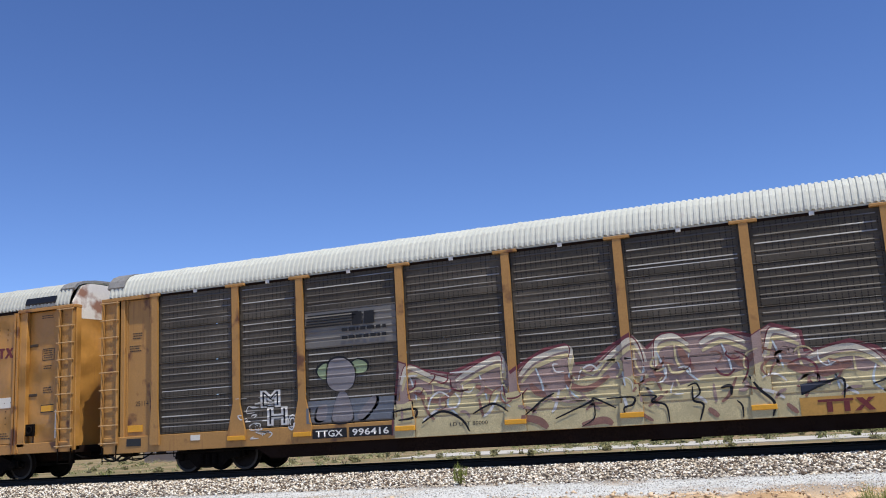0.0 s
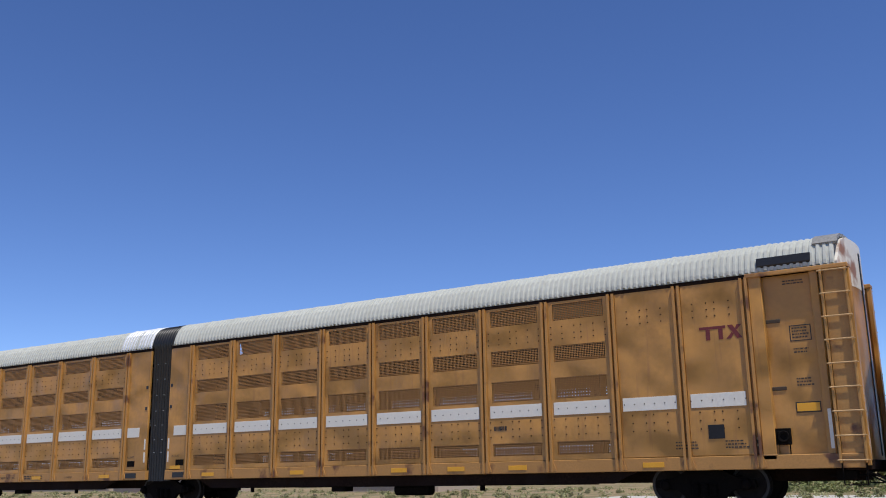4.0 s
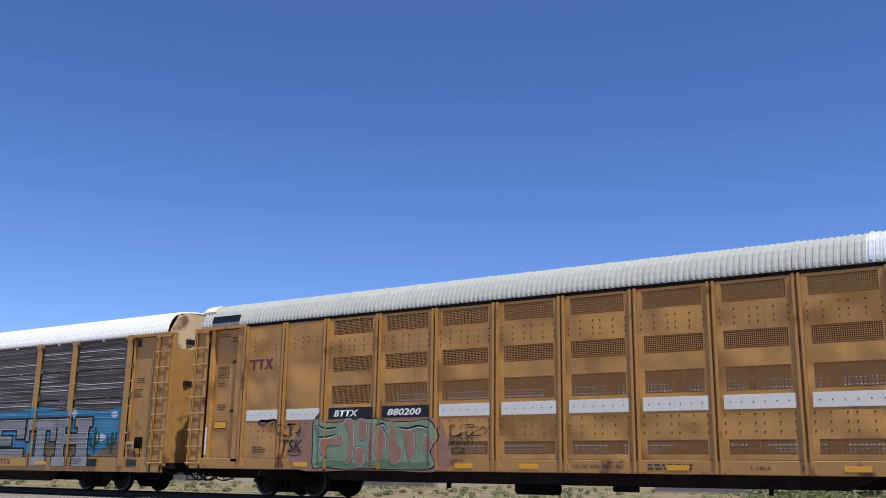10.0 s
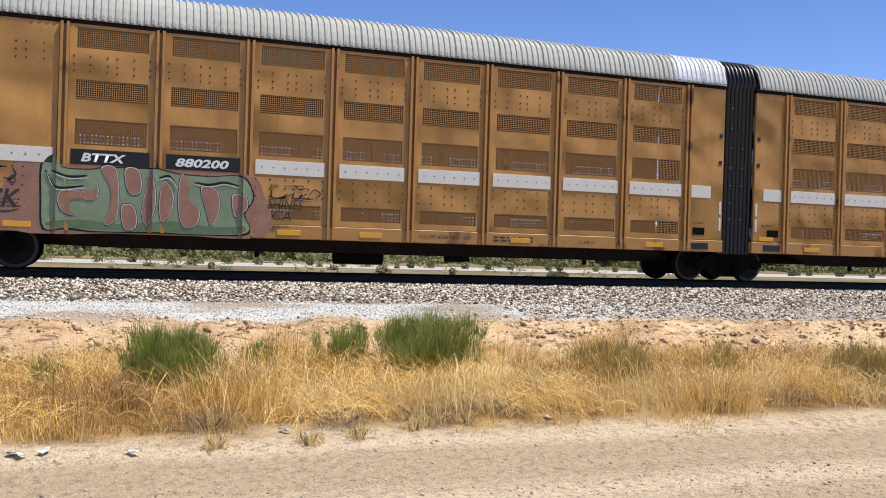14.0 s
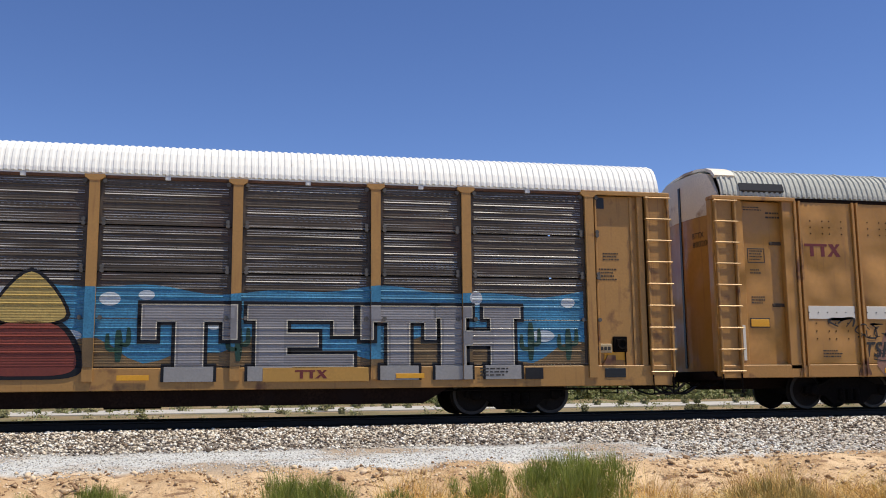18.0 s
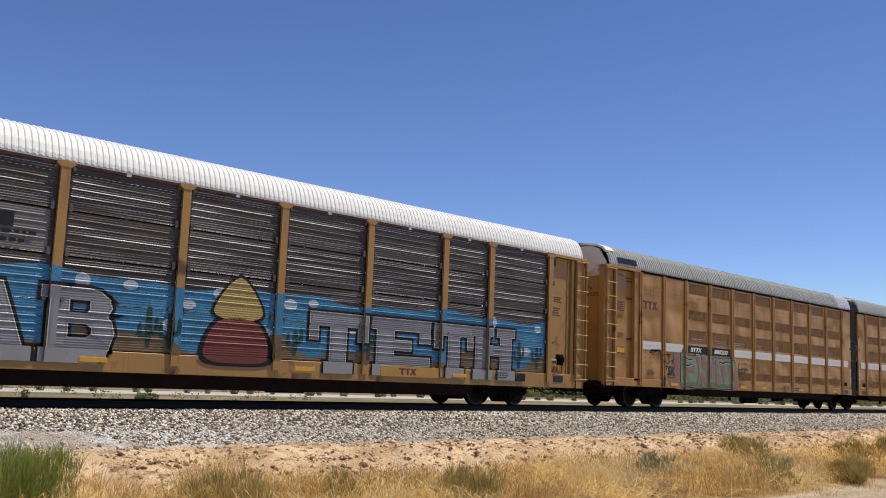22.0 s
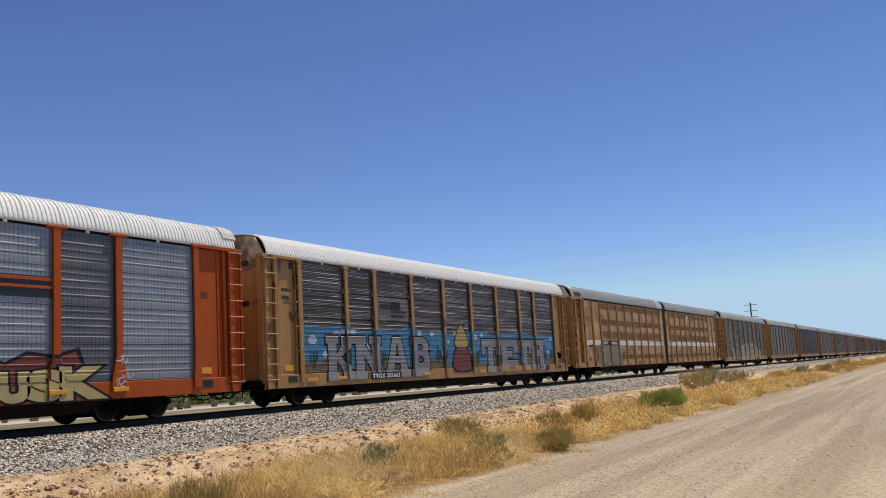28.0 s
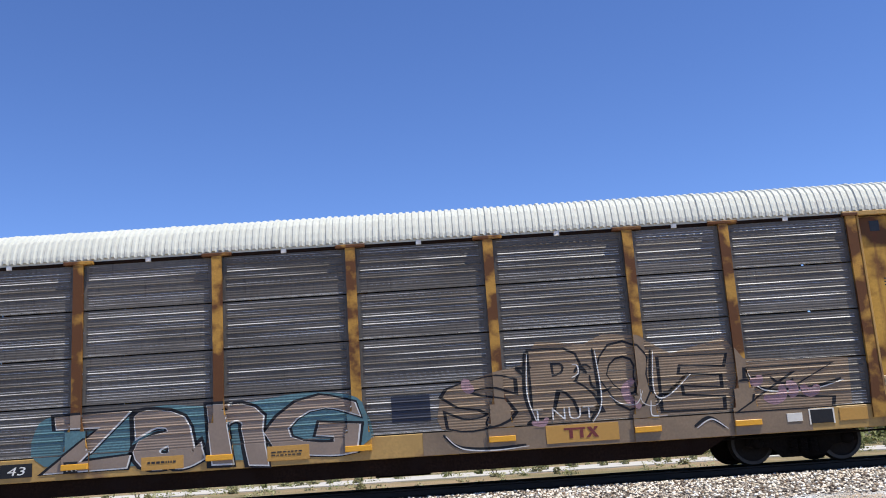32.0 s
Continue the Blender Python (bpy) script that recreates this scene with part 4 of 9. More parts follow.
def double_car(label, centre):
    """A two-unit articulated car of smooth panels between slender posts, joined by black bellows over a shared bogie."""
    car = thing("articulated_autorack", label, "railcar")
    for u in (-1, 1):
        P, near, inner = (1.79, 1.40, 0.33) if u < 0 else (1.757, 1.60, 0.61)
        X = lambda d: u * d
        ends = [near + P * k for k in range(9)] + [17.25, 18.78]
        last = ends[-1]
        tip = 20.95
        lo, hi = sorted((X(inner + 0.1), X(tip - 0.25)))
        part("roof", corrugated_roof(lo, hi), "roof_dull", car)
        lo, hi = sorted((X(inner), X(1.8)))
        if u < 0:
            part("roof_patch", corrugated_roof(lo, hi, drop=-0.02), "roof_bright", car, "bright newer roof panel")
        for s in (-1, 1):
            part("side_sill", Form().box(X(inner - 0.03), X(tip - 0.1), s * 1.40, s * 1.55, 0.76, 1.05), "tan_post", car)
            part("roof_rail", Form().box(X(inner), X(tip - 0.1), s * 1.40, s * 1.55, 4.84, 4.93), "under", car)
            for k, d in enumerate(ends):
                key = ("slender_post", s)
                post = part("post", shared(key, lambda: Form().prism([(-0.085, s * 1.44), (-0.085, s * 1.60), (-0.03, s * 1.60), (-0.03, s * 1.50), (0.03, s * 1.50), (0.03, s * 1.60),
                                                                      (0.085, s * 1.60), (0.085, s * 1.44)], "z", 0.78, 4.86), "tan_post"), None, car)
                post.location = (X(d), 0, 0)
                part("post_foot", shared(("post_foot", s), lambda: Form().prism([(-0.16, 0.80), (0.16, 0.80), (0.15, 0.87), (0.088, 1.02), (-0.088, 1.02), (-0.15, 0.87)], "y", s * 1.552, s * 1.575), "tan_post"), None, post)
            part("first_panel", Form().box(X(inner), X(near - 0.09), s * 1.46, s * 1.54, 1.06, 4.85), "tan", car)
            if s < 0:
                plate(car, "stripe", X(near - 0.70), X(near - 0.13), 2.10, 2.40, "stripe", -1.545)
                for z0, z1 in ((1.30, 1.62), (1.70, 2.02)):
                    plate(car, "white_strip", X(inner + 0.05), X(inner + 0.11), z0, z1, "stripe", -1.545)
                for z in (2.95, 3.62):
                    part("hand_hole", Form().box(X(inner + 0.06), X(inner + 0.15), -1.552, -1.541, z, z + 0.1), "rubber", car)
                plate(car, "routing_plate", X(near - 0.55), X(near - 0.2), 1.18, 1.36, "bogie", -1.545)
                plate(car, "marker_plate", X(near - 0.66), X(near - 0.16), 0.82, 0.98, "rubber", -1.556)
            for k in range(len(ends) - 1):
                a, b = ends[k] + 0.09, ends[k + 1] - 0.09
                w = b - a
                cx = X((a + b) / 2)
                if k < 8:
                    holes = [(4.78, 4.38), (3.76, 3.37), (2.99, 2.49), (1.48, 1.18)]

                    def panel_form():
                        return pierced_plate([-w / 2, -0.67, 0.67, w / 2], sorted([1.06, 4.85] + [z for h in holes for z in h]), s * 1.54, s * 1.48)
                    p = part("side_panel", shared(("tan_panel", s, u), panel_form, "tan"), None, car)

                    for top, low in holes:
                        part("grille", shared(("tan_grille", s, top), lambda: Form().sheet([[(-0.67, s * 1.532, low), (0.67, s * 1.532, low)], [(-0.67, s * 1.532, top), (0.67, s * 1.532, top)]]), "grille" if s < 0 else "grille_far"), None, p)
                else:
                    p = part("side_panel", shared(("plain_panel", s, round(w, 2)), lambda: Form().box(-w / 2, w / 2, s * 1.48, s * 1.54, 1.06, 4.85), "tan"), None, car)
                p.location = (cx, 0, 0)
                if s < 0:
                    def rivets():
                        g = Form()
                        for z in ((4.22, 4.05, 3.92) if k < 8 else (4.4, 4.25, 4.1)) + (2.0, 1.82, 1.64):
                            for d in (-0.72, -0.42, -0.1, 0.08, 0.4, 0.7):
                                if abs(d) < w / 2 - 0.03:
                                    g.rod((d, -1.54, z), (d, -1.549, z), 0.016, 6)
                        return g
                    r = part("rivet_row", shared(("rivet_row", k < 8, u), rivets, "under"), None, p)
                    tagged(r, kind="stuff")
                    black = (u < 0 and k in (6, 7))
                    if not black:
                        studs = Form()
                        for q in range(6):
                            studs.rod(((q - 2.5) * 0.24, -1.551, 2.25), ((q - 2.5) * 0.24, -1.558, 2.25), 0.014, 6)
                        tagged(part("stripe_rivets", shared(("stripe_rivets",), lambda: studs, "under"), None, p), kind="stuff")
                    part("stripe", shared(("stripe", round(w, 2), black), lambda: Form().box(-w / 2 + 0.07, w / 2 - 0.07, -1.552, -1.540, 2.10, 2.40),
                                               "black" if black else "stripe"), None, p)
                    if k % 2 == 0 or k == 5:
                        part("marker_plate", shared(("yellow_marker",), lambda: Form().box(-0.25, 0.25, -1.562, -1.551, 0.84, 0.95), "sign_yellow"), None, p)
            # recessed end bay
            a, b = last + 0.09, tip - 0.6
            part("end_panel", Form().box(X(a), X(b), s * 1.34, s * 1.40, 0.95, 4.86), "tan", car)
            for x0, x1, y0, y1 in ((a, a + 0.28, 1.40, 1.55), (b - 0.2, b - 0.03, 1.40, 1.50)):
                part("end_channel", Form().box(X(x0), X(x1), s * y0, s * y1, 0.95, 4.86), "tan", car)
            part("end_beam", Form().box(X(a - 0.05), X(tip), s * 1.28, s * 1.60, 4.84, 4.93), "tan_post", car)
            part("end_corner", Form().box(X(tip - 0.1), X(tip), s * 1.30, s * 1.5, 0.8, 4.84), "tan", car)
            lx = sorted((X(tip - 0.58), X(tip - 0.04)))
            ladder(car, lx[0], lx[1], s, 0.85, 4.84, "ochre")
            if s < 0:
                plate(car, "white_strip", X(b - 0.12), X(b - 0.05), 1.15, 1.95, "stripe", -1.506)
                if u > 0:
                    hand_brake(car, last + 0.52, 1.45)
        part("end_door", end_wall(X(tip - 0.22), 0.92, 4.55), "tan", car)
        part("end_door_top", end_wall(X(tip - 0.22), 4.555, 5.62), "end_white" if u > 0 else "end_clean", car, "worn white upper end door with rust patches")
        part("door_gap", Form().box(X(tip - 0.01), X(tip + 0.02), -0.05, 0.05, 1.0, 5.4), "rubber", car)
        part("end_hood", roof_cap(X(tip - 0.68), X(tip - 0.17), 0.05, 5.3), "hood" if u > 0 else "end_clean", car, "smooth weathered hood over a roof's end")
        part("roof_flap", roof_cap(X(tip - 1.85), X(tip - 0.72), 0.05, 4.95, 5.30), "rubber", car, "dark rubber flap along a roof's edge")
        couplings(car, X(tip))
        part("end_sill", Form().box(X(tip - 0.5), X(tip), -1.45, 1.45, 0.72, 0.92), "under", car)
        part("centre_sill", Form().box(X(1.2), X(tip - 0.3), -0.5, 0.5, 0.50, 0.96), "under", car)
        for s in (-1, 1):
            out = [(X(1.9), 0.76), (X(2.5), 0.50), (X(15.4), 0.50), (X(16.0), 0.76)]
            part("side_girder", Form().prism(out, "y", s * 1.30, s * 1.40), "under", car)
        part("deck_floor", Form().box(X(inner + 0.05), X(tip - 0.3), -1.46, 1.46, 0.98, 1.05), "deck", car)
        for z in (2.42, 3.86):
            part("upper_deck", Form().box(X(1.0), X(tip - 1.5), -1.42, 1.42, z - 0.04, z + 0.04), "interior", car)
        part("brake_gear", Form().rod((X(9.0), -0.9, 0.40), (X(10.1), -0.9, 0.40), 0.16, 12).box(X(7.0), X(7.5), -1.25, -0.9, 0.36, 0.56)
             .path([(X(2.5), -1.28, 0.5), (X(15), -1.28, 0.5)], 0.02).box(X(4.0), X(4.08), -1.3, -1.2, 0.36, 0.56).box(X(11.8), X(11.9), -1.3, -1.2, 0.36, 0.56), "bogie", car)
        bogie(car, X(17.45))
    # bellows: eight black folds
    fold = [(y * 0.985, z + 0.03) for y, z in ROOF_PROFILE]
    ring = [(-1.42, 0.72), (-1.46, 4.88)] + fold[1:] + [(-y, z) for y, z in fold[-2:0:-1]] + [(1.46, 4.88), (1.42, 0.72)]
    for k in range(8):
        x = -0.345 + 0.97 * (k + 0.5) / 8
        f = Form()
        rows = []
        for dx, g in ((-0.062, 0.955), (-0.037, 0.99), (0.0, 1.005), (0.037, 0.99), (0.062, 0.955)):
            rows.append([(x + dx, y * g, z if z < 1 else z * (1 + (g - 1) * 0.3)) for y, z in ring])
        f.sheet(rows)
        part("bellows_fold", f, "rubber", car, smooth=True)
    part("bellows_studs", (lambda f: [f.rod((dx, -1.43, z), (dx, -1.485, z), 0.014, 6) for dx in (-0.06, 0.27) for z in (1.6, 2.0, 2.45, 2.9, 3.4, 3.9, 4.4)] and f)(Form()), "sheet_blue", car)["kind"] = "stuff"
    bogie(car, 0.13)
    return car




# ---- the ground: one sheet from the dirt road over the bank and the ballast to the desert behind the line ----
PROFILE = [(-3000, 0.2), (-300, 0.1), (-40, 0.05), (-12, 0.0), (6.8, 0.0), (8.0, 0.06), (10.2, 0.10), (11.1, 0.17), (11.7, 0.26), (12.1, 0.42), (12.7, 0.49), (13.6, 0.53), (15.8, 0.55), (16.4, 0.58), (18.6, 0.72),
           (19.7, 0.77), (22.6, 0.77), (24.2, 0.55), (26.0, 0.25), (30, 0.18), (60, 0.15), (300, 0.2), (3000, 0.4)]


def ground_height(x, y):
    z = float(np.interp(y, [p[0] for p in PROFILE], [p[1] for p in PROFILE]))
    bank = math.exp(-((y - 12.0) / 1.3) ** 2)
    near = 1.0 if abs(x) < 150 and -14 < y < 19 else 0.25
    if 19.0 < y < 23.2:
        return z
    if abs(x) < 60:
        gully = max(0.0, 1 - abs(noise.noise(Vector((x * 0.75, y * 0.22, 20)))) / 0.10)
        crumb = noise.noise(Vector((x * 3.1, y * 2.6, 31)))
        z += bank * (-0.24 * gully + 0.09 * crumb + 0.05 * abs(noise.noise(Vector((x * 1.4, y * 3.0, 40)))))
    z += bank * (0.12 * noise.noise(Vector((x * 0.5, y * 0.5, 0))) + 0.13 * noise.noise(Vector((x * 1.9, y * 0.9, 3))) - 0.10 * max(0.0, noise.noise(Vector((x * 1.1, y * 0.35, 12)))))
    z += near * 0.035 * noise.noise(Vector((x * 0.7, y * 0.9, 7))) * (0.4 if 13.4 < y < 19 else 1.0)
    if y < 7.5:
        rut = math.sin(y * 2.6 + 0.5 * noise.noise(Vector((x * 0.05, y * 0.2, 1))))
        z += 0.018 * rut * near
    return z


def spread(lo, hi, first, grow):
    out, step = [lo], first
    while out[-1] < hi:
        out.append(min(hi, out[-1] + step))
        step *= grow
    return out


def ground_material():
    m = bpy.data.materials.new("desert_ground")
    m.use_nodes = True
    nt = m.node_tree
    n, ln = nt.nodes, nt.links.new
    b = n["Principled BSDF"]
    b.inputs["Roughness"].default_value = 0.95
    b.inputs["Specular IOR Level"].default_value = 0.15
    tc = n.new("ShaderNodeTexCoord")
    sep = n.new("ShaderNodeSeparateXYZ")
    ln(tc.outputs["Object"], sep.inputs[0])

    def tex(scale, detail=5.0, stretch=None):
        src = tc.outputs["Object"]
        if stretch:
            mp = n.new("ShaderNodeVectorMath")
            mp.operation = "MULTIPLY"
            mp.inputs[1].default_value = stretch
            ln(src, mp.inputs[0])
            src = mp.outputs[0]
        t = n.new("ShaderNodeTexNoise")
        t.inputs["Scale"].default_value = scale
        t.inputs["Detail"].default_value = detail
        t.inputs["Roughness"].default_value = 0.6
        ln(src, t.inputs["Vector"])
        return t.outputs["Fac"]

    def math_node(op, a, c):
        x = n.new("ShaderNodeMath")
        x.operation = op
        for sock, val in zip(x.inputs, (a, c)):
            if isinstance(val, (int, float)):
                sock.default_value = val
            else:
                ln(val, sock)
        return x.outputs[0]

    def ramp(fac, lo, hi):
        r = n.new("ShaderNodeMapRange")
        r.interpolation_type = "SMOOTHSTEP"
        r.inputs["From Min"].default_value, r.inputs["From Max"].default_value = lo, hi
        ln(fac, r.inputs["Value"])
        return r.outputs[0]

    def mix(fac, a, c):
        x = n.new("ShaderNodeMix")
        x.data_type = "RGBA"
        for sock, val in ((x.inputs[0], fac), (x.inputs[6], a), (x.inputs[7], c)):
            if isinstance(val, tuple):
                sock.default_value = rgb(val)
            elif isinstance(val, (int, float)):
                sock.default_value = val
            else:
                ln(val, sock)
        return x.outputs[2]

    y = math_node("ADD", sep.outputs["Y"], math_node("MULTIPLY", math_node("SUBTRACT", tex(0.8), 0.5), 1.6))
    # packed dirt road with long wheel tracks and grit
    road = mix(ramp(tex(0.5, 6, (0.03, 1.7, 1.0)), 0.42, 0.60), (0.50, 0.385, 0.255), (0.68, 0.55, 0.385))
    road = mix(math_node("MULTIPLY", ramp(tex(11, 4), 0.50, 0.66), 0.55), road, (0.28, 0.215, 0.145))
    road = mix(math_node("MULTIPLY", ramp(tex(38, 2), 0.58, 0.72), 0.5), road, (0.60, 0.50, 0.37))
    road = mix(math_node("MULTIPLY", ramp(tex(75, 2), 0.55, 0.66), 0.7), road, (0.20, 0.15, 0.10))
    verge = mix(ramp(tex(1.6, 6), 0.35, 0.65), (0.27, 0.22, 0.16), (0.40, 0.335, 0.25))
    verge = mix(math_node("MULTIPLY", ramp(tex(0.7, 6, (0.25, 1.3, 1.0)), 0.52, 0.62), 0.55), verge, (0.36, 0.225, 0.135))
    verge = mix(math_node("MULTIPLY", ramp(tex(5, 5), 0.54, 0.64), 0.45), verge, (0.52, 0.45, 0.35))
    verge = mix(math_node("MULTIPLY", ramp(tex(26, 3), 0.52, 0.64), 0.6), verge, (0.19, 0.155, 0.115))
    road = mix(math_node("MULTIPLY", ramp(sep.outputs["X"], 9.0, 26.0), 0.6), road, mix(ramp(tex(0.9, 6, (0.05, 1.6, 1.0)), 0.42, 0.60), (0.29, 0.235, 0.17), (0.46, 0.385, 0.29)))
    road = mix(ramp(y, -2.5, 1.0), verge, road)
    straw = mix(ramp(tex(2.2, 6), 0.35, 0.65), (0.19, 0.115, 0.048), (0.48, 0.315, 0.13))
    sand = mix(ramp(tex(1.3, 7), 0.35, 0.65), (0.51, 0.335, 0.185), (0.75, 0.55, 0.34))
    sand = mix(math_node("MULTIPLY", ramp(tex(4.5, 6, (0.7, 1.6, 1.0)), 0.54, 0.64), 0.8), sand, (0.21, 0.12, 0.07))
    gravel = mix(ramp(tex(30, 3), 0.35, 0.65), (0.50, 0.50, 0.475), (0.76, 0.765, 0.74))
    gravel = mix(ramp(tex(0.35, 4), 0.50, 0.62), gravel, (0.44, 0.35, 0.26))
    gravel = mix(ramp(math_node("ADD", sep.outputs["X"], math_node("MULTIPLY", tex(0.5), 6.0)), 10.0, 17.0), gravel, mix(ramp(tex(20, 4), 0.4, 0.6), (0.22, 0.18, 0.14), (0.50, 0.43, 0.34)))
    stones = mix(ramp(tex(24, 3), 0.40, 0.60), (0.09, 0.075, 0.06), (0.42, 0.37, 0.32))
    desert = mix(ramp(tex(0.12, 6), 0.42, 0.60), (0.30, 0.22, 0.125), (0.19, 0.16, 0.08))
    desert = mix(math_node("MULTIPLY", ramp(tex(1.2, 5), 0.55, 0.65), 0.6), desert, (0.12, 0.125, 0.05))
    col = mix(ramp(y, 7.3, 8.1), road, straw)
    col = mix(ramp(y, 10.2, 11.0), col, sand)
    col = mix(ramp(y, 13.3, 13.9), col, gravel)
    col = mix(ramp(y, 16.0, 16.8), col, stones)
    col = mix(ramp(y, 25.0, 26.5), col, desert)
    ln(col, b.inputs["Base Color"])
    bump = n.new("ShaderNodeBump")
    bump.inputs["Strength"].default_value = 1.0
    bump.inputs["Distance"].default_value = 0.09
    ln(tex(9, 8), bump.inputs["Height"])
    ln(bump.outputs[0], b.inputs["Normal"])
    return m


def build_ground():
    right = [-14 + 0.22 * k for k in range(239)]
    right += spread(right[-1], 3000, 0.6, 1.05)[1:]
    left = [-14 - v for v in spread(0, 3000, 0.5, 1.07)[1:]][::-1]
    xs = left + right
    ys = [-v for v in spread(14, 3000, 2.0, 1.25)][::-1] + [-14 + 0.45 * k for k in range(1, 47)] + [7 + 0.22 * k for k in range(0, 18)] + [10.9 + 0.13 * k for k in range(0, 24)] + [14.0 + 0.25 * k for k in range(0, 23)] + [19.7, 20.5, 21.8, 22.6, 23.2, 24.2, 25, 26, 27.5] + spread(30, 3000, 3, 1.15)
    ys = sorted(set(round(v, 3) for v in ys))
    f = Form()
    f.sheet([[(x, y, ground_height(x, y)) for x in xs] for y in ys])
    me = bpy.data.meshes.new("ground")
    me.from_pydata(f.v, [], f.f)
    me.materials.append(ground_material())
    me.polygons.foreach_set("use_smooth", [True] * len(me.polygons))
    tagged(new("ground", me), "sandy desert ground with a dirt road, gravel bank and ballast", "ground", kind="structure")


build_ground()


# ---- the track ----
def build_track():
    track = thing("railway_track", "steel rails on dark timber sleepers in crushed stone", "track", kind="structure")
    M["rail"] = paint("rail_steel", (0.02, 0.015, 0.013), 0.6, 0.4, spread=0.25)
    M["tie"] = paint("creosoted_timber", (0.045, 0.034, 0.026), 0.85, spread=0.35, bump=0.006, object_spread=0.4)
    prof = [(-0.075, -0.17), (0.075, -0.17), (0.075, -0.155), (0.012, -0.135), (0.010, -0.045), (0.036, -0.03), (0.036, -0.006), (0.028, 0.0), (-0.028, 0.0), (-0.036, -0.006), (-0.036, -0.03),
            (-0.010, -0.045), (-0.012, -0.135), (-0.075, -0.155)]
    for s in (-1, 1):
        part("rail", Form().prism([(TRACK_Y + s * 0.755 + a, RAIL_Z + b) for a, b in prof], "x", -600, 1400), "rail", track)
    tie = Form().box(-0.115, 0.115, -1.3, 1.3, -0.17, -0.005).mesh("sleeper", "tie")
    for k in range(240):
        ob = part("sleeper", tie, None, track)
        ob.location = (-45 + 0.53 * k, TRACK_Y, RAIL_Z - 0.17)
    f = Form()
    for k in range(700):
        x = 82.3 + 0.53 * k
        f.box(x - 0.115, x + 0.115, TRACK_Y - 1.3, TRACK_Y + 1.3, RAIL_Z - 0.34, RAIL_Z - 0.175)
        if k < 300:
            x = -45.6 - 0.53 * k
            f.box(x - 0.115, x + 0.115, TRACK_Y - 1.3, TRACK_Y + 1.3, RAIL_Z - 0.34, RAIL_Z - 0.175)
    tagged(part("far_sleepers", f, "tie", track), kind="stuff")


build_track()


def scatter(name, label, category, pts, sizes, material, flat=0.7, seed=1):
    """Many small angular stones as one mesh: squashed, jittered octahedra."""
    rng = np.random.default_rng(seed)
    n = len(pts)
    base = np.array([(1, 0, 0), (0, 1, 0), (-1, 0, 0), (0, -1, 0), (0.1, 0.1, 1), (0, 0, -0.6)], float)
    v = np.repeat(base[None], n, 0) * rng.uniform(0.6, 1.25, (n, 6, 3))
    ang = rng.uniform(0, 6.283, n)
    c, s = np.cos(ang)[:, None], np.sin(ang)[:, None]
    x, y = v[..., 0] * c - v[..., 1] * s, v[..., 0] * s + v[..., 1] * c
    tilt = rng.uniform(-0.7, 0.7, n)[:, None]
    z = v[..., 2] * flat
    x, z = x * np.cos(tilt) - z * np.sin(tilt), x * np.sin(tilt) + z * np.cos(tilt)
    v = np.stack([x, y, z], -1) * sizes[:, None, None] + pts[:, None, :]
    tri = np.array([(0, 1, 4), (1, 2, 4), (2, 3, 4), (3, 0, 4), (1, 0, 5), (2, 1, 5), (3, 2, 5), (0, 3, 5)])
    faces = (tri[None] + 6 * np.arange(n)[:, None, None]).reshape(-1, 3)
    me = bpy.data.meshes.new(name)
    me.vertices.add(6 * n)
    me.vertices.foreach_set("co", v.reshape(-1))
    me.loops.add(faces.size)
    me.loops.foreach_set("vertex_index", faces.reshape(-1))
    me.polygons.add(len(faces))
    me.polygons.foreach_set("loop_start", np.arange(0, faces.size, 3))
    me.update(calc_edges=True)
    me.materials.append(material)
    return tagged(new(name, me), label, category, kind="stuff")


def island_material(name, colours, rough=0.9, translucent=0.0, kind="LINEAR"):
    """One material whose tone changes from piece to piece of a joined mesh."""
    m = bpy.data.materials.new(name)
    m.use_nodes = True
    nt = m.node_tree
    n, ln = nt.nodes, nt.links.new
    geo = n.new("ShaderNodeNewGeometry")
    ramp = n.new("ShaderNodeValToRGB")
    ramp.color_ramp.interpolation = kind
    for k, c in enumerate(colours):
        t = k / (len(colours) - 1)
        e = ramp.color_ramp.elements[k] if k < 2 else ramp.color_ramp.elements.new(t)
        e.position = t
        e.color = rgb(c)
    if len(colours) > 2:
        ramp.color_ramp.elements[1].position = 1 / (len(colours) - 1)
    for k, c in enumerate(colours):
        pos = k / (len(colours) - 1)
        near = min(ramp.color_ramp.elements, key=lambda e: abs(e.position - pos))
        near.color = rgb(c)
    ln(geo.outputs["Random Per Island"], ramp.inputs[0])
    b = n["Principled BSDF"]
    b.inputs["Roughness"].default_value = rough
    b.inputs["Specular IOR Level"].default_value = 0.2
    ln(ramp.outputs[0], b.inputs["Base Color"])
    if translucent:
        b.inputs["Subsurface Weight"].default_value = 0.0
        tr = n.new("ShaderNodeBsdfTranslucent")
        ln(ramp.outputs[0], tr.inputs[0])
        mx = n.new("ShaderNodeMixShader")
        mx.inputs[0].default_value = translucent
        ln(b.outputs[0], mx.inputs[1])
        ln(tr.outputs[0], mx.inputs[2])
        ln(mx.outputs[0], n["Material Output"].inputs[0])
    return m


def heights(x, y):
    return np.array([ground_height(a, b) for a, b in zip(x, y)])


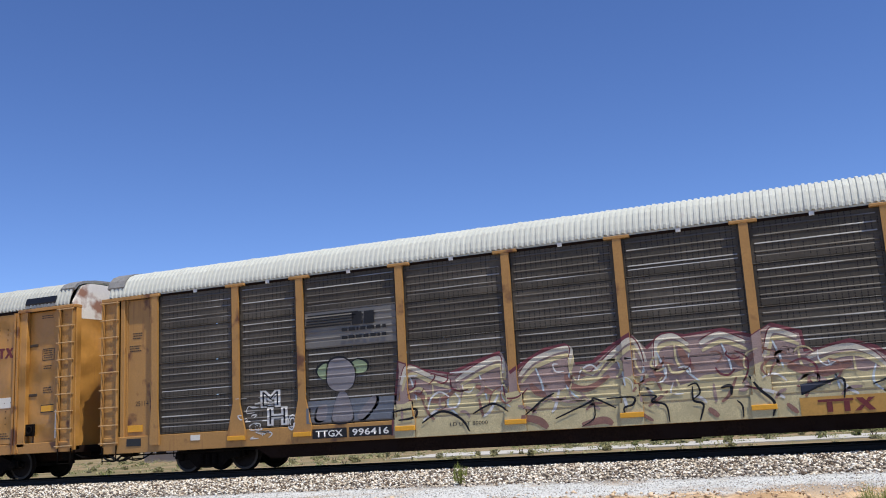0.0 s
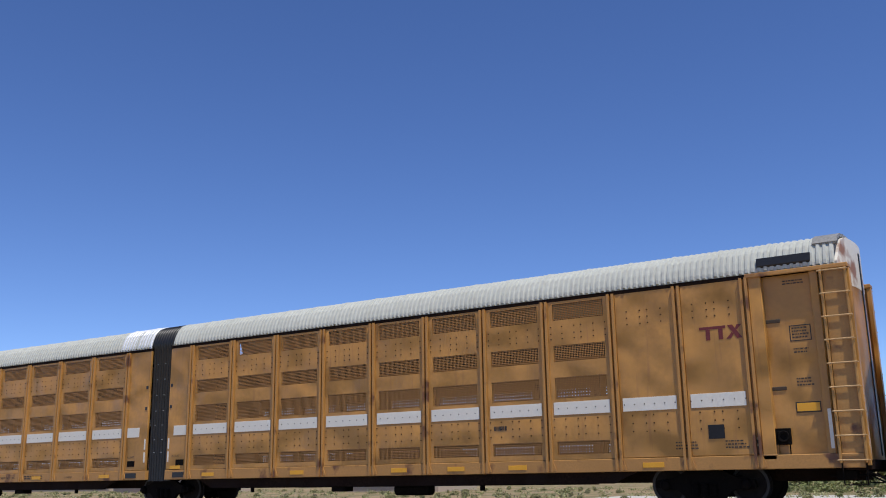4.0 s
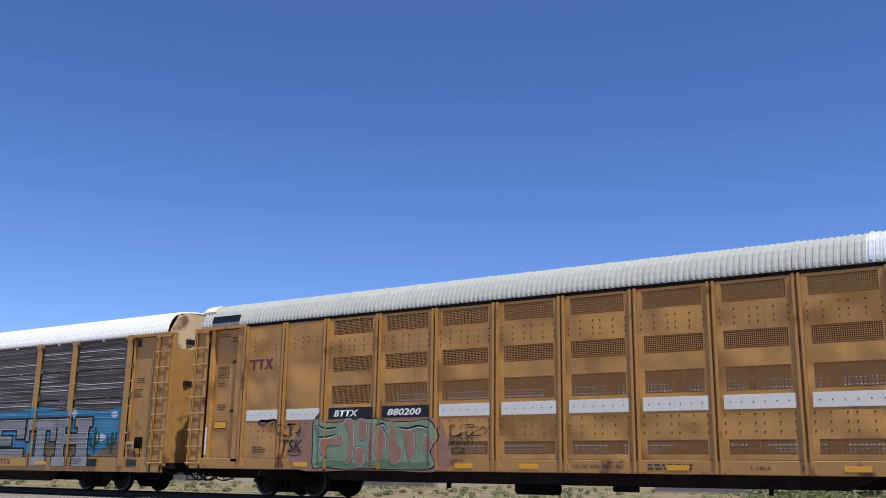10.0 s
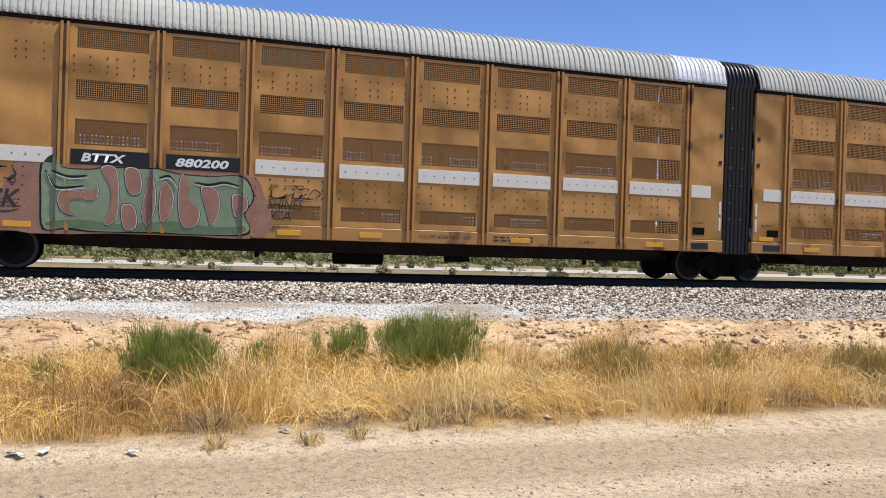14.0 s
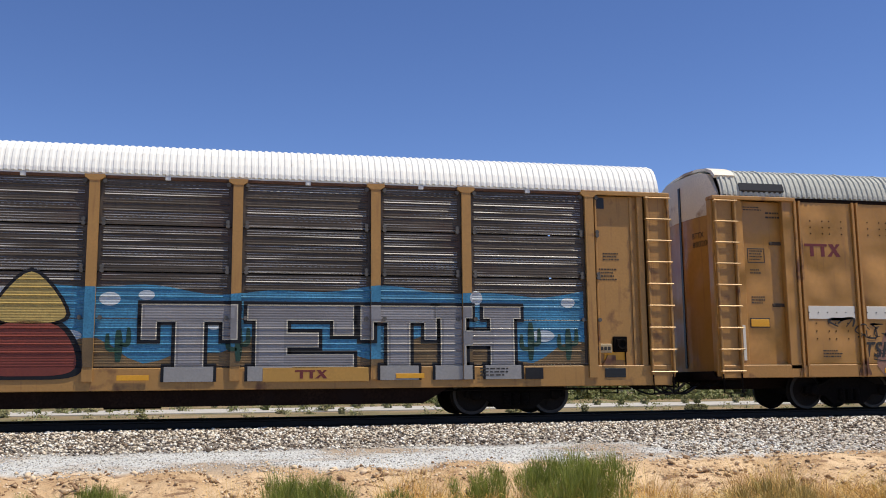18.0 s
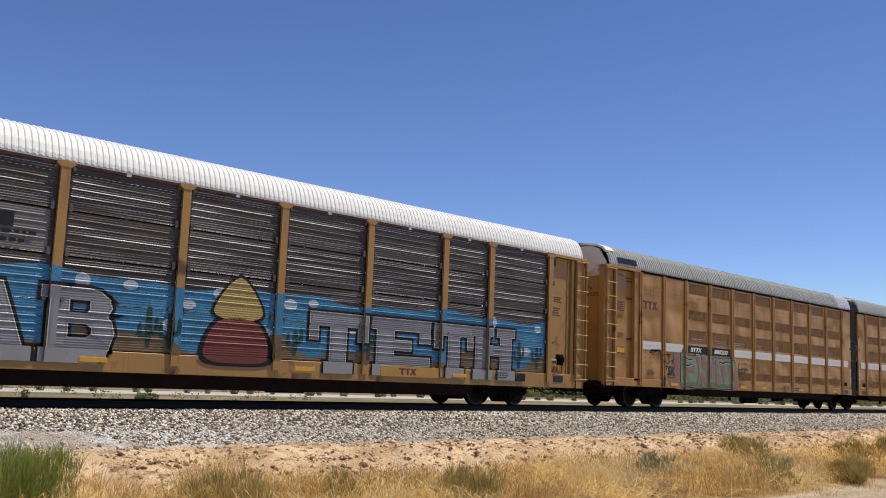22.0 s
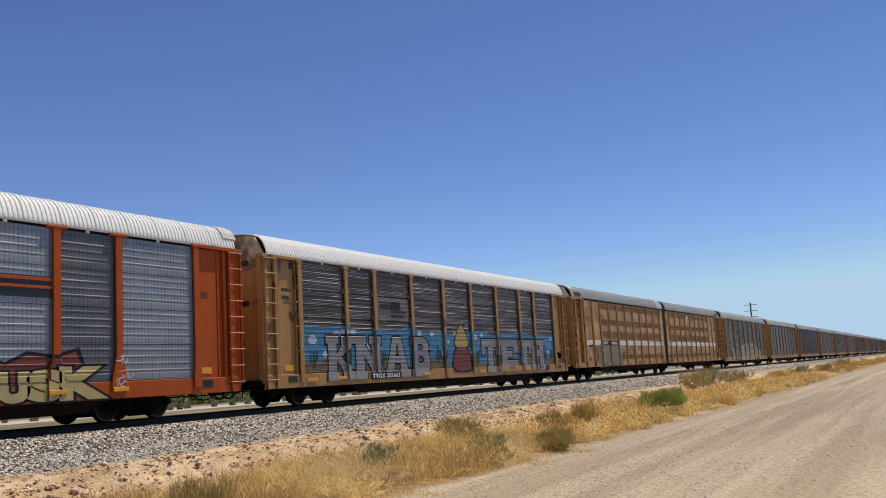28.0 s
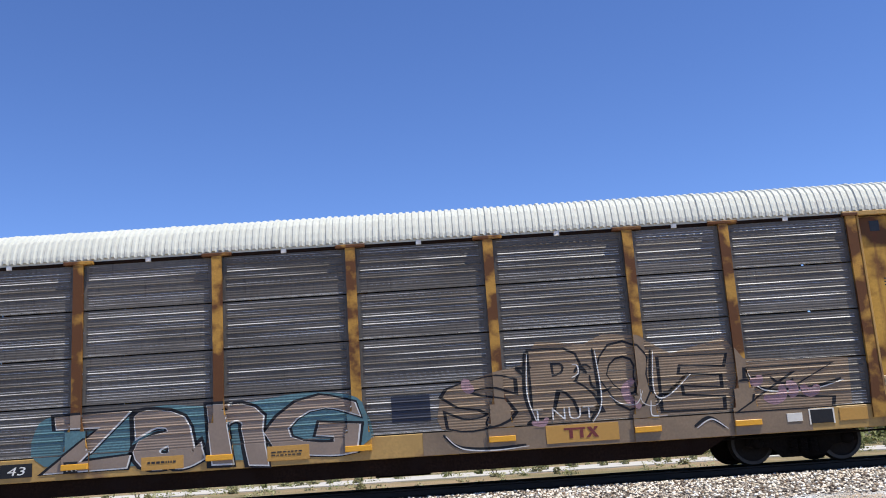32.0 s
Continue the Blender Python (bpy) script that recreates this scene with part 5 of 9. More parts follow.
def build_stones():
    rng = np.random.default_rng(4)
    stone = island_material("crushed_stone", kind="CONSTANT", colours=[(0.085, 0.065, 0.05), (0.56, 0.48, 0.37), (0.80, 0.74, 0.62), (0.22, 0.16, 0.11), (0.88, 0.84, 0.75), (0.12, 0.10, 0.085), (0.66, 0.56, 0.43), (0.34, 0.27, 0.20)])
    n = 105000
    x = np.concatenate([rng.uniform(-24, 42, int(n * 0.62)), rng.uniform(42, 130, n - int(n * 0.62))])
    y = 16.2 + 3.7 * rng.beta(1.25, 1.0, n)
    z = heights(x, y)
    size = (0.014 + 0.036 * rng.uniform(0, 1, n) ** 1.3) * np.where(x > 42, 1.35, 1.0)
    scatter("ballast", "pale grey and brown crushed track ballast stones", "ballast", np.stack([x, y, z + size * 0.25], 1), size, stone, seed=5)
    n = 17000
    x = 7 + 55 * rng.uniform(0, 1, n) ** 1.3
    y = rng.uniform(13.6, 16.6, n)
    size = rng.uniform(0.012, 0.042, n) * np.where(x > 42, 1.3, 1.0)
    scatter("loose_ballast", "loose brown and grey stones strewn below a railway", "ballast", np.stack([x, y, heights(x, y) + size * 0.2], 1), size, stone, seed=9)
    n = 22000
    x = rng.uniform(-20, 15, n)
    y = rng.uniform(13.2, 16.5, n)
    size = rng.uniform(0.008, 0.022, n)
    pale = island_material("pale_gravel", [(0.40, 0.395, 0.37), (0.62, 0.62, 0.60), (0.77, 0.77, 0.75), (0.43, 0.39, 0.32), (0.25, 0.235, 0.22)])
    scatter("gravel", "fine pale grey gravel along the track shoulder", "gravel", np.stack([x, y, heights(x, y) + size * 0.2], 1), size, pale, seed=6)
    n = 34000
    x = np.concatenate([rng.uniform(-4, 16, 22000), rng.uniform(16, 60, 12000)])
    y = np.concatenate([rng.uniform(3.5, 7.4, 16000), rng.uniform(-8, 7.2, 18000)])
    size = rng.uniform(0.0035, 0.011, n) * np.where(rng.uniform(0, 1, n) > 0.97, 1.9, 1.0) * np.where(x > 16, 1.6, 1.0)
    grit = island_material("road_grit", [(0.22, 0.17, 0.12), (0.46, 0.37, 0.26), (0.70, 0.62, 0.50), (0.33, 0.26, 0.19)])
    scatter("grit", "loose brown pebbles on a packed dirt road", "pebbles", np.stack([x, y, heights(x, y) + size * 0.2], 1), size, grit, seed=7)
    n = 24000
    x = rng.uniform(-14, 40, n)
    y = rng.normal(12.2, 0.8, n)
    heap = np.array([noise.noise(Vector((a * 0.9, b * 1.6, 33))) for a, b in zip(x, y)])
    size = (0.006 + 0.05 * rng.uniform(0, 1, n) ** 4) * np.where(heap > 0.12, 1.35, 0.8)
    clod = island_material("sand_clods", kind="CONSTANT", colours=[(0.50, 0.36, 0.22), (0.64, 0.48, 0.31), (0.28, 0.175, 0.10), (0.72, 0.56, 0.38), (0.56, 0.41, 0.26)])
    scatter("clods", "crumbling sandy clods on an eroded bank", "earth clods", np.stack([x, y, heights(x, y) + size * 0.2], 1), size, clod, seed=8)


build_stones()


# ---- grasses and shrubs ----
def blades(name, label, category, centres, per, height, lean, width, material, seed, sway=False, rosette=0.0):
    """Tufts of thin tapering blades as one mesh."""
    rng = np.random.default_rng(seed)
    n = len(centres)
    base = np.repeat(centres, per, 0)
    m = len(base)
    h = np.repeat(height, per) * rng.uniform(0.45, 1.1, m)
    a = np.repeat(rng.uniform(0, 6.283, n), per) + rng.normal(0, 1.1, m) if sway else rng.uniform(0, 6.283, m)
    off = rng.uniform(0, 1, m) * np.repeat(lean, per) * 0.35
    if rosette:
        off = np.sqrt(rng.uniform(0, 1, m)) * rosette
    base = base + np.stack([np.cos(a) * off, np.sin(a) * off, np.zeros(m)], 1)
    bend = h * np.repeat(lean, per) * rng.uniform(0.1, 1.3, m)
    tip = base + np.stack([np.cos(a) * bend, np.sin(a) * bend, h * (1 - 0.18 * rng.uniform(0, 1, m))], 1)
    mid = base + np.stack([np.cos(a) * bend * 0.35, np.sin(a) * bend * 0.35, h * 0.55], 1)
    w = width * rng.uniform(0.6, 1.4, m)
    b = rng.uniform(0, 6.283, m)
    side = np.stack([np.cos(b), np.sin(b), np.zeros(m)], 1) * w[:, None]
    v = np.stack([base - side, base + side, mid + side * 0.7, mid - side * 0.7, tip], 1)
    k = 5 * np.arange(m)[:, None]
    quads = k + np.array([[0, 1, 2, 3]])
    tris = k + np.array([[3, 2, 4]])
    me = bpy.data.meshes.new(name)
    me.vertices.add(5 * m)
    me.vertices.foreach_set("co", v.reshape(-1))
    loops = np.concatenate([quads, tris], 1).reshape(-1)
    me.loops.add(len(loops))
    me.loops.foreach_set("vertex_index", loops)
    me.polygons.add(2 * m)
    me.polygons.foreach_set("loop_start", np.stack([7 * np.arange(m), 7 * np.arange(m) + 4], 1).reshape(-1))
    me.update(calc_edges=True)
    me.materials.append(material)
    return new(name, me)


STRAW = island_material("dry_straw", [(0.42, 0.25, 0.07), (0.90, 0.60, 0.19), (0.96, 0.74, 0.31), (0.50, 0.30, 0.085), (0.88, 0.55, 0.14), (0.97, 0.80, 0.42), (0.72, 0.44, 0.11), (0.24, 0.14, 0.05)], 0.6, 0.2)
PALE = island_material("pale_bleached_straw", [(0.74, 0.55, 0.25), (0.90, 0.73, 0.38), (0.56, 0.39, 0.15), (0.95, 0.81, 0.48)], 0.65, 0.3)
BRUSH = island_material("grey_dead_brush", [(0.36, 0.26, 0.15), (0.48, 0.37, 0.23), (0.24, 0.17, 0.10), (0.56, 0.44, 0.28)], 0.85, 0.25)
RUSSET = island_material("russet_stalks", [(0.40, 0.22, 0.075), (0.52, 0.31, 0.11), (0.24, 0.13, 0.055), (0.60, 0.39, 0.17), (0.70, 0.50, 0.24)], 0.7, 0.3)
GREEN = island_material("green_broom", [(0.20, 0.25, 0.045), (0.29, 0.34, 0.075), (0.42, 0.44, 0.14), (0.14, 0.19, 0.035)], 0.6, 0.5)
OLIVE = island_material("olive_twigs", [(0.42, 0.335, 0.105), (0.54, 0.41, 0.145), (0.32, 0.25, 0.08), (0.63, 0.47, 0.195)], 0.8, 0.15)
LEAF = island_material("dark_leaves", [(0.12, 0.145, 0.05), (0.18, 0.205, 0.075), (0.22, 0.235, 0.09), (0.26, 0.25, 0.125)], 0.7, 0.2)
SAGE = island_material("sage_leaves", [(0.30, 0.30, 0.15), (0.40, 0.38, 0.20), (0.25, 0.25, 0.12)], 0.8, 0.15)
DRYLEAF = island_material("dry_brown_leaves", [(0.17, 0.145, 0.07), (0.24, 0.19, 0.095), (0.13, 0.115, 0.055), (0.30, 0.24, 0.12)], 0.8, 0.15)
BARK = paint("bark_brown", (0.12, 0.085, 0.06), 0.9, spread=0.3, bump=0.01)


def build_grass():
    rng = np.random.default_rng(11)

    def tangle(x0, x1, mounds, per, seed, width, material=None, reach=1.0, cover=None):
        """Mounds of long fallen stalks that arch over one another."""
        r = np.random.default_rng(seed)
        cx = r.uniform(x0, x1, mounds)
        cy = 7.9 + 2.9 * r.beta(1.3, 1.5, mounds)
        if cover is not None:
            keep = np.array([noise.noise(Vector((a * 0.33, b * 0.5, 60))) * cover > 0.02 for a, b in zip(cx, cy)])
            cx, cy = cx[keep], cy[keep]
            mounds = len(cx)
        turn = r.uniform(0, 6.283, mounds)
        n = mounds * per
        base = np.stack([np.repeat(cx, per) + r.normal(0, 0.22, n), np.repeat(cy, per) + r.normal(0, 0.18, n)], 1)
        a = np.repeat(turn, per) + r.normal(0, 0.9, n)
        length, rise = reach * r.uniform(0.22, 0.75, n), np.repeat(r.uniform(0.12, 0.42, mounds), per) * r.uniform(0.4, 1.3, n)
        z0 = np.repeat(heights(cx, cy), per) - 0.02
        t = np.linspace(0, 1, 5)
        px = base[:, :1] + np.cos(a)[:, None] * length[:, None] * t
        py = base[:, 1:] + np.sin(a)[:, None] * length[:, None] * t
        pz = z0[:, None] + rise[:, None] * (3.2 * t * (1 - t) + 0.25 * t) + 0.02
        w = width * r.uniform(0.6, 1.3, n)
        sx, sy = -np.sin(a) * w, np.cos(a) * w
        k = 1 - 0.7 * t
        lo = np.stack([px - sx[:, None] * k, py - sy[:, None] * k, pz - w[:, None] * 0.8 * k], -1)
        hi = np.stack([px + sx[:, None] * k, py + sy[:, None] * k, pz + w[:, None] * 0.8 * k], -1)
        v = np.stack([lo, hi], 2).reshape(-1, 3)
        q = np.array([[2 * j, 2 * j + 1, 2 * j + 3, 2 * j + 2] for j in range(4)])
        f = (q[None] + 10 * np.arange(n)[:, None, None]).reshape(-1, 4)
        me = bpy.data.meshes.new("fallen_straw")
        me.vertices.add(len(v))
        me.vertices.foreach_set("co", v.reshape(-1))
        me.loops.add(f.size)
        me.loops.foreach_set("vertex_index", f.reshape(-1))
        me.polygons.add(len(f))
        me.polygons.foreach_set("loop_start", np.arange(0, f.size, 4))
        me.update(calc_edges=True)
        me.materials.append(material or STRAW)
        tagged(new("fallen_straw", me), "tangled arching golden straw along a bank", "dry grass", kind="stuff")

    def band(n, x0, x1, y0, y1, per, hmin, hmax, lean, width, seed, name, material=None):
        clumps = max(1, n // 8)
        cx = rng.uniform(x0, x1, clumps)
        cy = y0 + (y1 - y0) * rng.beta(1.5, 1.4, clumps)
        keep = np.array([noise.noise(Vector((a * 0.45, b * 0.7, 5))) > 0.0 for a, b in zip(cx, cy)])
        cx, cy = cx[keep], cy[keep]
        size = rng.uniform(0.55, 1.25, len(cx))
        x = np.repeat(cx, 8) + rng.normal(0, 0.17 + 0.0015 * (x1 - x0), 8 * len(cx))
        y = np.clip(np.repeat(cy, 8) + rng.normal(0, 0.17, 8 * len(cx)), y0 - 0.15, y1 + 0.2)
        c = np.stack([x, y, heights(x, y) - 0.02], 1)
        h = rng.uniform(hmin, hmax, len(x)) * np.repeat(size, 8) * (0.85 + 0.6 * np.array([noise.noise(Vector((a * 0.3, b * 0.4, 9))) for a, b in zip(x, y)]))
        tagged(blades(name, "", "", c, per, np.maximum(h, 0.08), np.full(len(x), lean), width, material or STRAW, seed, True), "dry golden grass along a sandy bank", "dry grass", kind="stuff")
    band(1700, -8, 20, 7.85, 11.3, 26, 0.26, 0.66, 0.75, 0.0028, 12, "dry_grass")
    tangle(-8, 20, 300, 80, 17, 0.0026)
    tangle(-8, 20, 420, 80, 51, 0.0024, PALE, 0.6, 1)
    tangle(-8, 20, 460, 90, 52, 0.0024, RUSSET, 0.6, -1)
    band(420, -8, 20, 7.35, 8.0, 40, 0.06, 0.16, 0.8, 0.0028, 13, "dry_grass")
    band(3200, 20, 75, 7.7, 11.4, 18, 0.30, 0.70, 0.8, 0.009, 14, "dry_grass")
    tangle(20, 75, 420, 34, 18, 0.008)
    band(900, -8, 20, 7.9, 11.2, 30, 0.25, 0.62, 0.9, 0.0028, 19, "russet_grass", RUSSET)
    band(900, 20, 75, 7.8, 11.2, 20, 0.25, 0.6, 0.8, 0.008, 20, "russet_grass", RUSSET)
    band(2600, 75, 260, 8.4, 12.2, 14, 0.3, 0.65, 0.6, 0.022, 15, "dry_grass")
    band(900, -60, -8, 7.2, 11.6, 14, 0.25, 0.55, 0.6, 0.010, 16, "dry_grass")


build_grass()


def build_litter():
    rnd = random.Random(19)
    M["litter_white"] = paint("crumpled_white_paper", (0.72, 0.71, 0.68), 0.7, spread=0.08, bump=0.01, bump_size=30)
    for k, (x, y) in enumerate(((-0.52, 7.31), (-0.35, 7.36), (0.26, 7.21), (1.5, 7.7), (4.02, 7.84), (4.65, 7.96), (5.0, 7.97), (6.85, 8.18), (-3.4, 7.3))):
        f = Form()
        w = rnd.uniform(0.03, 0.06)
        rows = [[(w * (i - 1.5) + rnd.uniform(-0.02, 0.02), w * 0.7 * (j - 1) + rnd.uniform(-0.02, 0.02), rnd.uniform(0.005, 0.035)) for i in range(4)] for j in range(3)]
        f.sheet(rows)
        f.sheet([[(a, b, c - 0.004) for a, b, c in r] for r in rows[::-1]])
        scrap = tagged(part("litter", f, "litter_white", None), "crumpled scrap of white paper beside dry grass", "litter", "scraps of litter")
        scrap.location = (x, y, ground_height(x, y) + 0.01)
        scrap.rotation_euler = (0, 0, rnd.uniform(0, 3))


build_litter()


def broom(x, y, w, h, material, label, stems=900, seed=1, lean=0.55, width=0.006):
    """A bushy plant of many thin upright stems springing from one crown."""
    rng = np.random.default_rng(seed)
    stems = int(stems * 2.2)
    k = max(60, stems // 10)
    u = rng.uniform(0, 1, k) ** 0.8
    a = rng.uniform(0, 6.283, k)
    lobes = 1 + 0.22 * np.sin(3 * a + seed) + 0.12 * np.sin(7 * a + 2 * seed)
    r = w * 0.46 * np.sqrt(rng.uniform(0, 1, k)) * lobes * (0.45 + 0.55 * np.sin(np.pi * (0.15 + 0.75 * u)))
    sprays = rng.uniform(0.62, 1.12, 9)
    r = r * (0.55 + 0.6 * u)
    top = h * np.where(r < 0.1 * w, 1.0, sprays[(a / 6.2832 * 9).astype(int) % 9])
    c = np.stack([np.cos(a) * r, np.sin(a) * r, u * top * 0.74 - 0.03], 1)
    plant = thing("shrub", label, "shrub")
    ob = blades("crown", "", "", c, stems // k + 4, np.maximum(0.06, h * rng.uniform(0.18, 0.34, k)), np.full(k, lean * 1.1), width * 0.42, material, seed, True, 0.05 * w)
    ob.parent = plant
    tw = Form()
    for q in range(8):
        t = rng.uniform(0, 6.283)
        tw.rod((0, 0, -0.05), (0.25 * w * math.cos(t), 0.25 * w * math.sin(t), 0.55 * h), 0.004 + 0.012 * min(1.0, h), 5, 0.003)
    part("woody_base", tw, BARK, plant)
    plant.location = (x, y, ground_height(x, y))
    return plant


broom(3.6, 10.2, 1.4, 0.86, GREEN, "bushy green desert broom in dry grass", 3600, 21)
broom(0.66, 9.2, 1.0, 0.82, GREEN, "upright green desert broom in dry grass", 2600, 22)
broom(-1.35, 10.4, 0.85, 0.66, GREEN, "small green desert broom on the bank", 1500, 23)
broom(-1.95, 10.1, 0.6, 0.6, GREEN, "narrow green desert broom on the bank", 900, 32)
broom(2.65, 10.3, 0.8, 0.8, GREEN, "sparse green broom beside a larger one", 900, 24)
broom(1.75, 10.6, 0.55, 0.45, GREEN, "thin low green broom among straw", 420, 30)
broom(-0.45, 9.6, 0.4, 0.5, GREEN, "thin green broom among straw", 260, 33)
broom(-2.6, 9.2, 0.6, 0.5, OLIVE, "low dry olive shrub in straw", 260, 29)
broom(5.45, 9.1, 1.15, 0.72, OLIVE, "twiggy olive shrub in dry grass", 1300, 25)
broom(8.4, 8.45, 0.95, 0.72, OLIVE, "upright olive-green shrub in dry grass", 1500, 31)
broom(7.2, 9.4, 0.7, 0.6, OLIVE, "sparse olive shrub in dry grass", 500, 34)
broom(-6.9, 16.6, 0.35, 0.5, GREEN, "small green weed at the edge of the ballast", 260, 26, 0.4)
broom(29.2, 8.55, 1.7, 0.95, GREEN, "round green broom beside a dirt road", 2600, 27, 0.6, 0.010)
broom(18.1, 7.85, 0.95, 0.62, OLIVE, "twiggy olive shrub beside a dirt road", 1300, 28, 0.7)
for k, (x, y, w, h) in enumerate([(-5.2, 8.0, 1.0, 0.3), (-3.1, 8.1, 0.9, 0.3), (-1.9, 7.9, 1.1, 0.24), (0.25, 8.7, 0.7, 0.5), (1.15, 9.0, 0.7, 0.5), (2.0, 7.85, 0.9, 0.2), (2.9, 8.0, 1.2, 0.2), (3.54, 8.2, 1.0, 0.22), (4.6, 9.2, 0.9, 0.5), (5.95, 7.95, 0.8, 0.24),
                                  (6.3, 8.3, 0.8, 0.26), (8.1, 8.05, 0.9, 0.22), (7.2, 8.2, 0.7, 0.2), (10.1, 8.1, 1.1, 0.26), (11.9, 8.3, 1.3, 0.32), (14.9, 9.3, 1.3, 0.45), (21.8, 9.2, 1.4, 0.45), (0.9, 7.9, 0.8, 0.24), (6.4, 9.5, 1.0, 0.45), (9.6, 9.3, 1.1, 0.45)]):
    broom(x, y, w, h, RUSSET if h > 0.4 else BRUSH, "low dead grey-brown brush among straw", 600, 140 + k, 0.9, 0.004)
for k, (x, y) in enumerate(((2.61, 7.58), (2.05, 7.34), (1.62, 7.3), (2.75, 7.7), (0.9, 7.3), (5.6, 7.9), (-1.1, 7.1), (3.2, 7.8))):
    broom(x, y, 0.3, 0.15, PALE, "small pale straw tuft at a road's edge", 120, 170 + k, 0.7, 0.005)
for k, (x, y, w, h) in enumerate([(16.5, 8.6, 0.9, 0.6), (15.2, 8.1, 1.1, 0.5), (18.8, 10.2, 1.0, 0.7), (13.6, 9.2, 0.8, 0.6), (22.4, 9.6, 1.0, 0.7), (19.8, 11.1, 0.9, 0.6), (34.5, 10.4, 1.1, 0.7), (24.5, 9.5, 1.0, 0.7), (47.6, 11.8, 2.0, 1.1),
                                  (51.6, 12.0, 2.4, 1.2), (57.2, 11.7, 2.2, 1.1), (66, 10.6, 1.4, 0.7), (80, 10.8, 1.8, 0.9), (96, 10.6, 2.0, 0.9), (118, 11.0, 2.4, 1.1)]):
    broom(x, y, w, h, OLIVE if k % 3 else SAGE, "dry olive shrub in a strip of straw", 600, 40 + k, 0.65, 0.006 + 0.00022 * x)


def leafy(radius, height, clumps, leaves, leaf, seed, low=0.15):
    """A crown of leaf clumps with gaps: many small tilted leaves."""
    rng = np.random.default_rng(seed)
    f_v, f_f = [], []
    for c in range(clumps):
        a = rng.uniform(0, 6.283)
        t = rng.uniform(low, 1)
        r = radius * math.sqrt(rng.uniform(0.05, 1)) * (0.55 + 0.45 * math.sin(math.pi * min(1, t * 0.9)))
        cx, cy, cz = r * math.cos(a), r * math.sin(a), height * t
        cr = radius * rng.uniform(0.16, 0.34)
        d = rng.normal(0, 1, (leaves, 3))
        d /= np.linalg.norm(d, axis=1)[:, None]
        p = np.array([cx, cy, cz]) + d * cr * rng.uniform(0.5, 1, leaves)[:, None] * np.array([1, 1, 0.75])
        u = rng.normal(0, 1, (leaves, 3))
        u /= np.linalg.norm(u, axis=1)[:, None]
        w = np.cross(d, u)
        w /= np.linalg.norm(w, axis=1)[:, None] + 1e-9
        s = leaf * rng.uniform(0.6, 1.4, leaves)[:, None]
        k = len(f_v)
        q = np.stack([p - u * s, p - w * s * 0.5, p + u * s, p + w * s * 0.5], 1).reshape(-1, 3)
        f_v += [tuple(t) for t in q]
        f_f += [(k + 4 * i, k + 4 * i + 1, k + 4 * i + 2, k + 4 * i + 3) for i in range(leaves)]
    f = Form()
    f.v, f.f = f_v, f_f
    return f


def raw_mesh(name, form, material):
    me = bpy.data.meshes.new(name)
    me.from_pydata(form.v, [], form.f)
    me.materials.append(material)
    return me


CROWNS = [raw_mesh("crown", leafy(1.0, 1.0, 40, 60, 0.085, 60 + k), LEAF) for k in range(3)]
DRY_CROWNS = [raw_mesh("crown", leafy(1.0, 1.0, 34, 50, 0.06, 64 + k), DRYLEAF) for k in range(3)]
ROUND = [raw_mesh("foliage", leafy(0.5, 0.75, 34, 60, 0.06, 70 + k, 0.0), SAGE if k == 2 else LEAF) for k in range(3)]


def tree(x, y, r, h, k, label="dense dark green desert tree", group="trees", low=0.24, crowns=None):
    t = thing("tree", label, "tree", group)
    f = Form().rod((0, 0, -0.1), (0.03 * r, 0, h * 0.42), 0.055 * r + 0.05, 8, 0.035 * r + 0.03)
    for q in range(5):
        a = 1.26 * q + k
        f.rod((0.02 * r, 0, h * 0.36), (0.5 * r * math.cos(a), 0.5 * r * math.sin(a), h * 0.72), 0.03 * r + 0.02, 6, 0.012 * r)
    part("trunk", f, BARK, t)
    crown = new("crown", (crowns or CROWNS)[k % 3])
    crown.parent = t
    crown.scale = (r, r, h * (1.02 - low))
    crown.location = (0, 0, h * low)
    crown.rotation_euler = (0, 0, k * 1.7)
    t.location = (x, y, ground_height(x, y))
    return t


def bush(x, y, r, h, k, label="round green desert shrub", group="desert shrubs"):
    t = thing("shrub", label, "shrub", group)
    leaf = new("foliage", ROUND[k % 3])
    leaf.parent = t
    leaf.scale = (1.5 * r, 1.5 * r, h)
    leaf.rotation_euler = (0, 0, k * 2.1)
    part("woody_base", shared(("woody_base",), lambda: Form().rod((0, 0, -0.1), (0.1, 0.05, 0.3), 0.03, 5).rod((0, 0, -0.1), (-0.1, 0.03, 0.32), 0.03, 5), BARK), None, t)
    t.location = (x, y, ground_height(x, y))
    return t


# ---- the cars of the train ----
CAR_A = place(rack_car("enclosed auto rack with dull grey ribbed sides and spray-painted lower half", -5.2, "ochre", "sheet", "ochre", half=13.4, hood="hood"), -5.2)
CAR_B = place(double_car("two-unit tan auto rack with white stripe, punched panels and black bellows", -40.5), -40.5)
CAR_C = place(rack_car("auto rack with dark ribbed sides and blue painted letters", -76.2, "ochre", "sheet_brown", "ochre", roof="roof_white", flared=False, end_top="end_cream", smooth_roof=True, fine=True, rail="rail_rust", split_z=4.45, half=13.7, outer=11.75), -76.2)
CAR_D = place(rack_car("orange auto rack with bright galvanised ribbed sides", -104.8, "orange", "sheet_blue", "orange", roof="roof_white", half=13.85, outer=11.85, hood="roof", end_top="end_clean", split_z=4.15, relief=0.9,
                       sheet_of=lambda k: "sheet_dark" if k in (1, 7) else "sheet_blue"), -104.8)
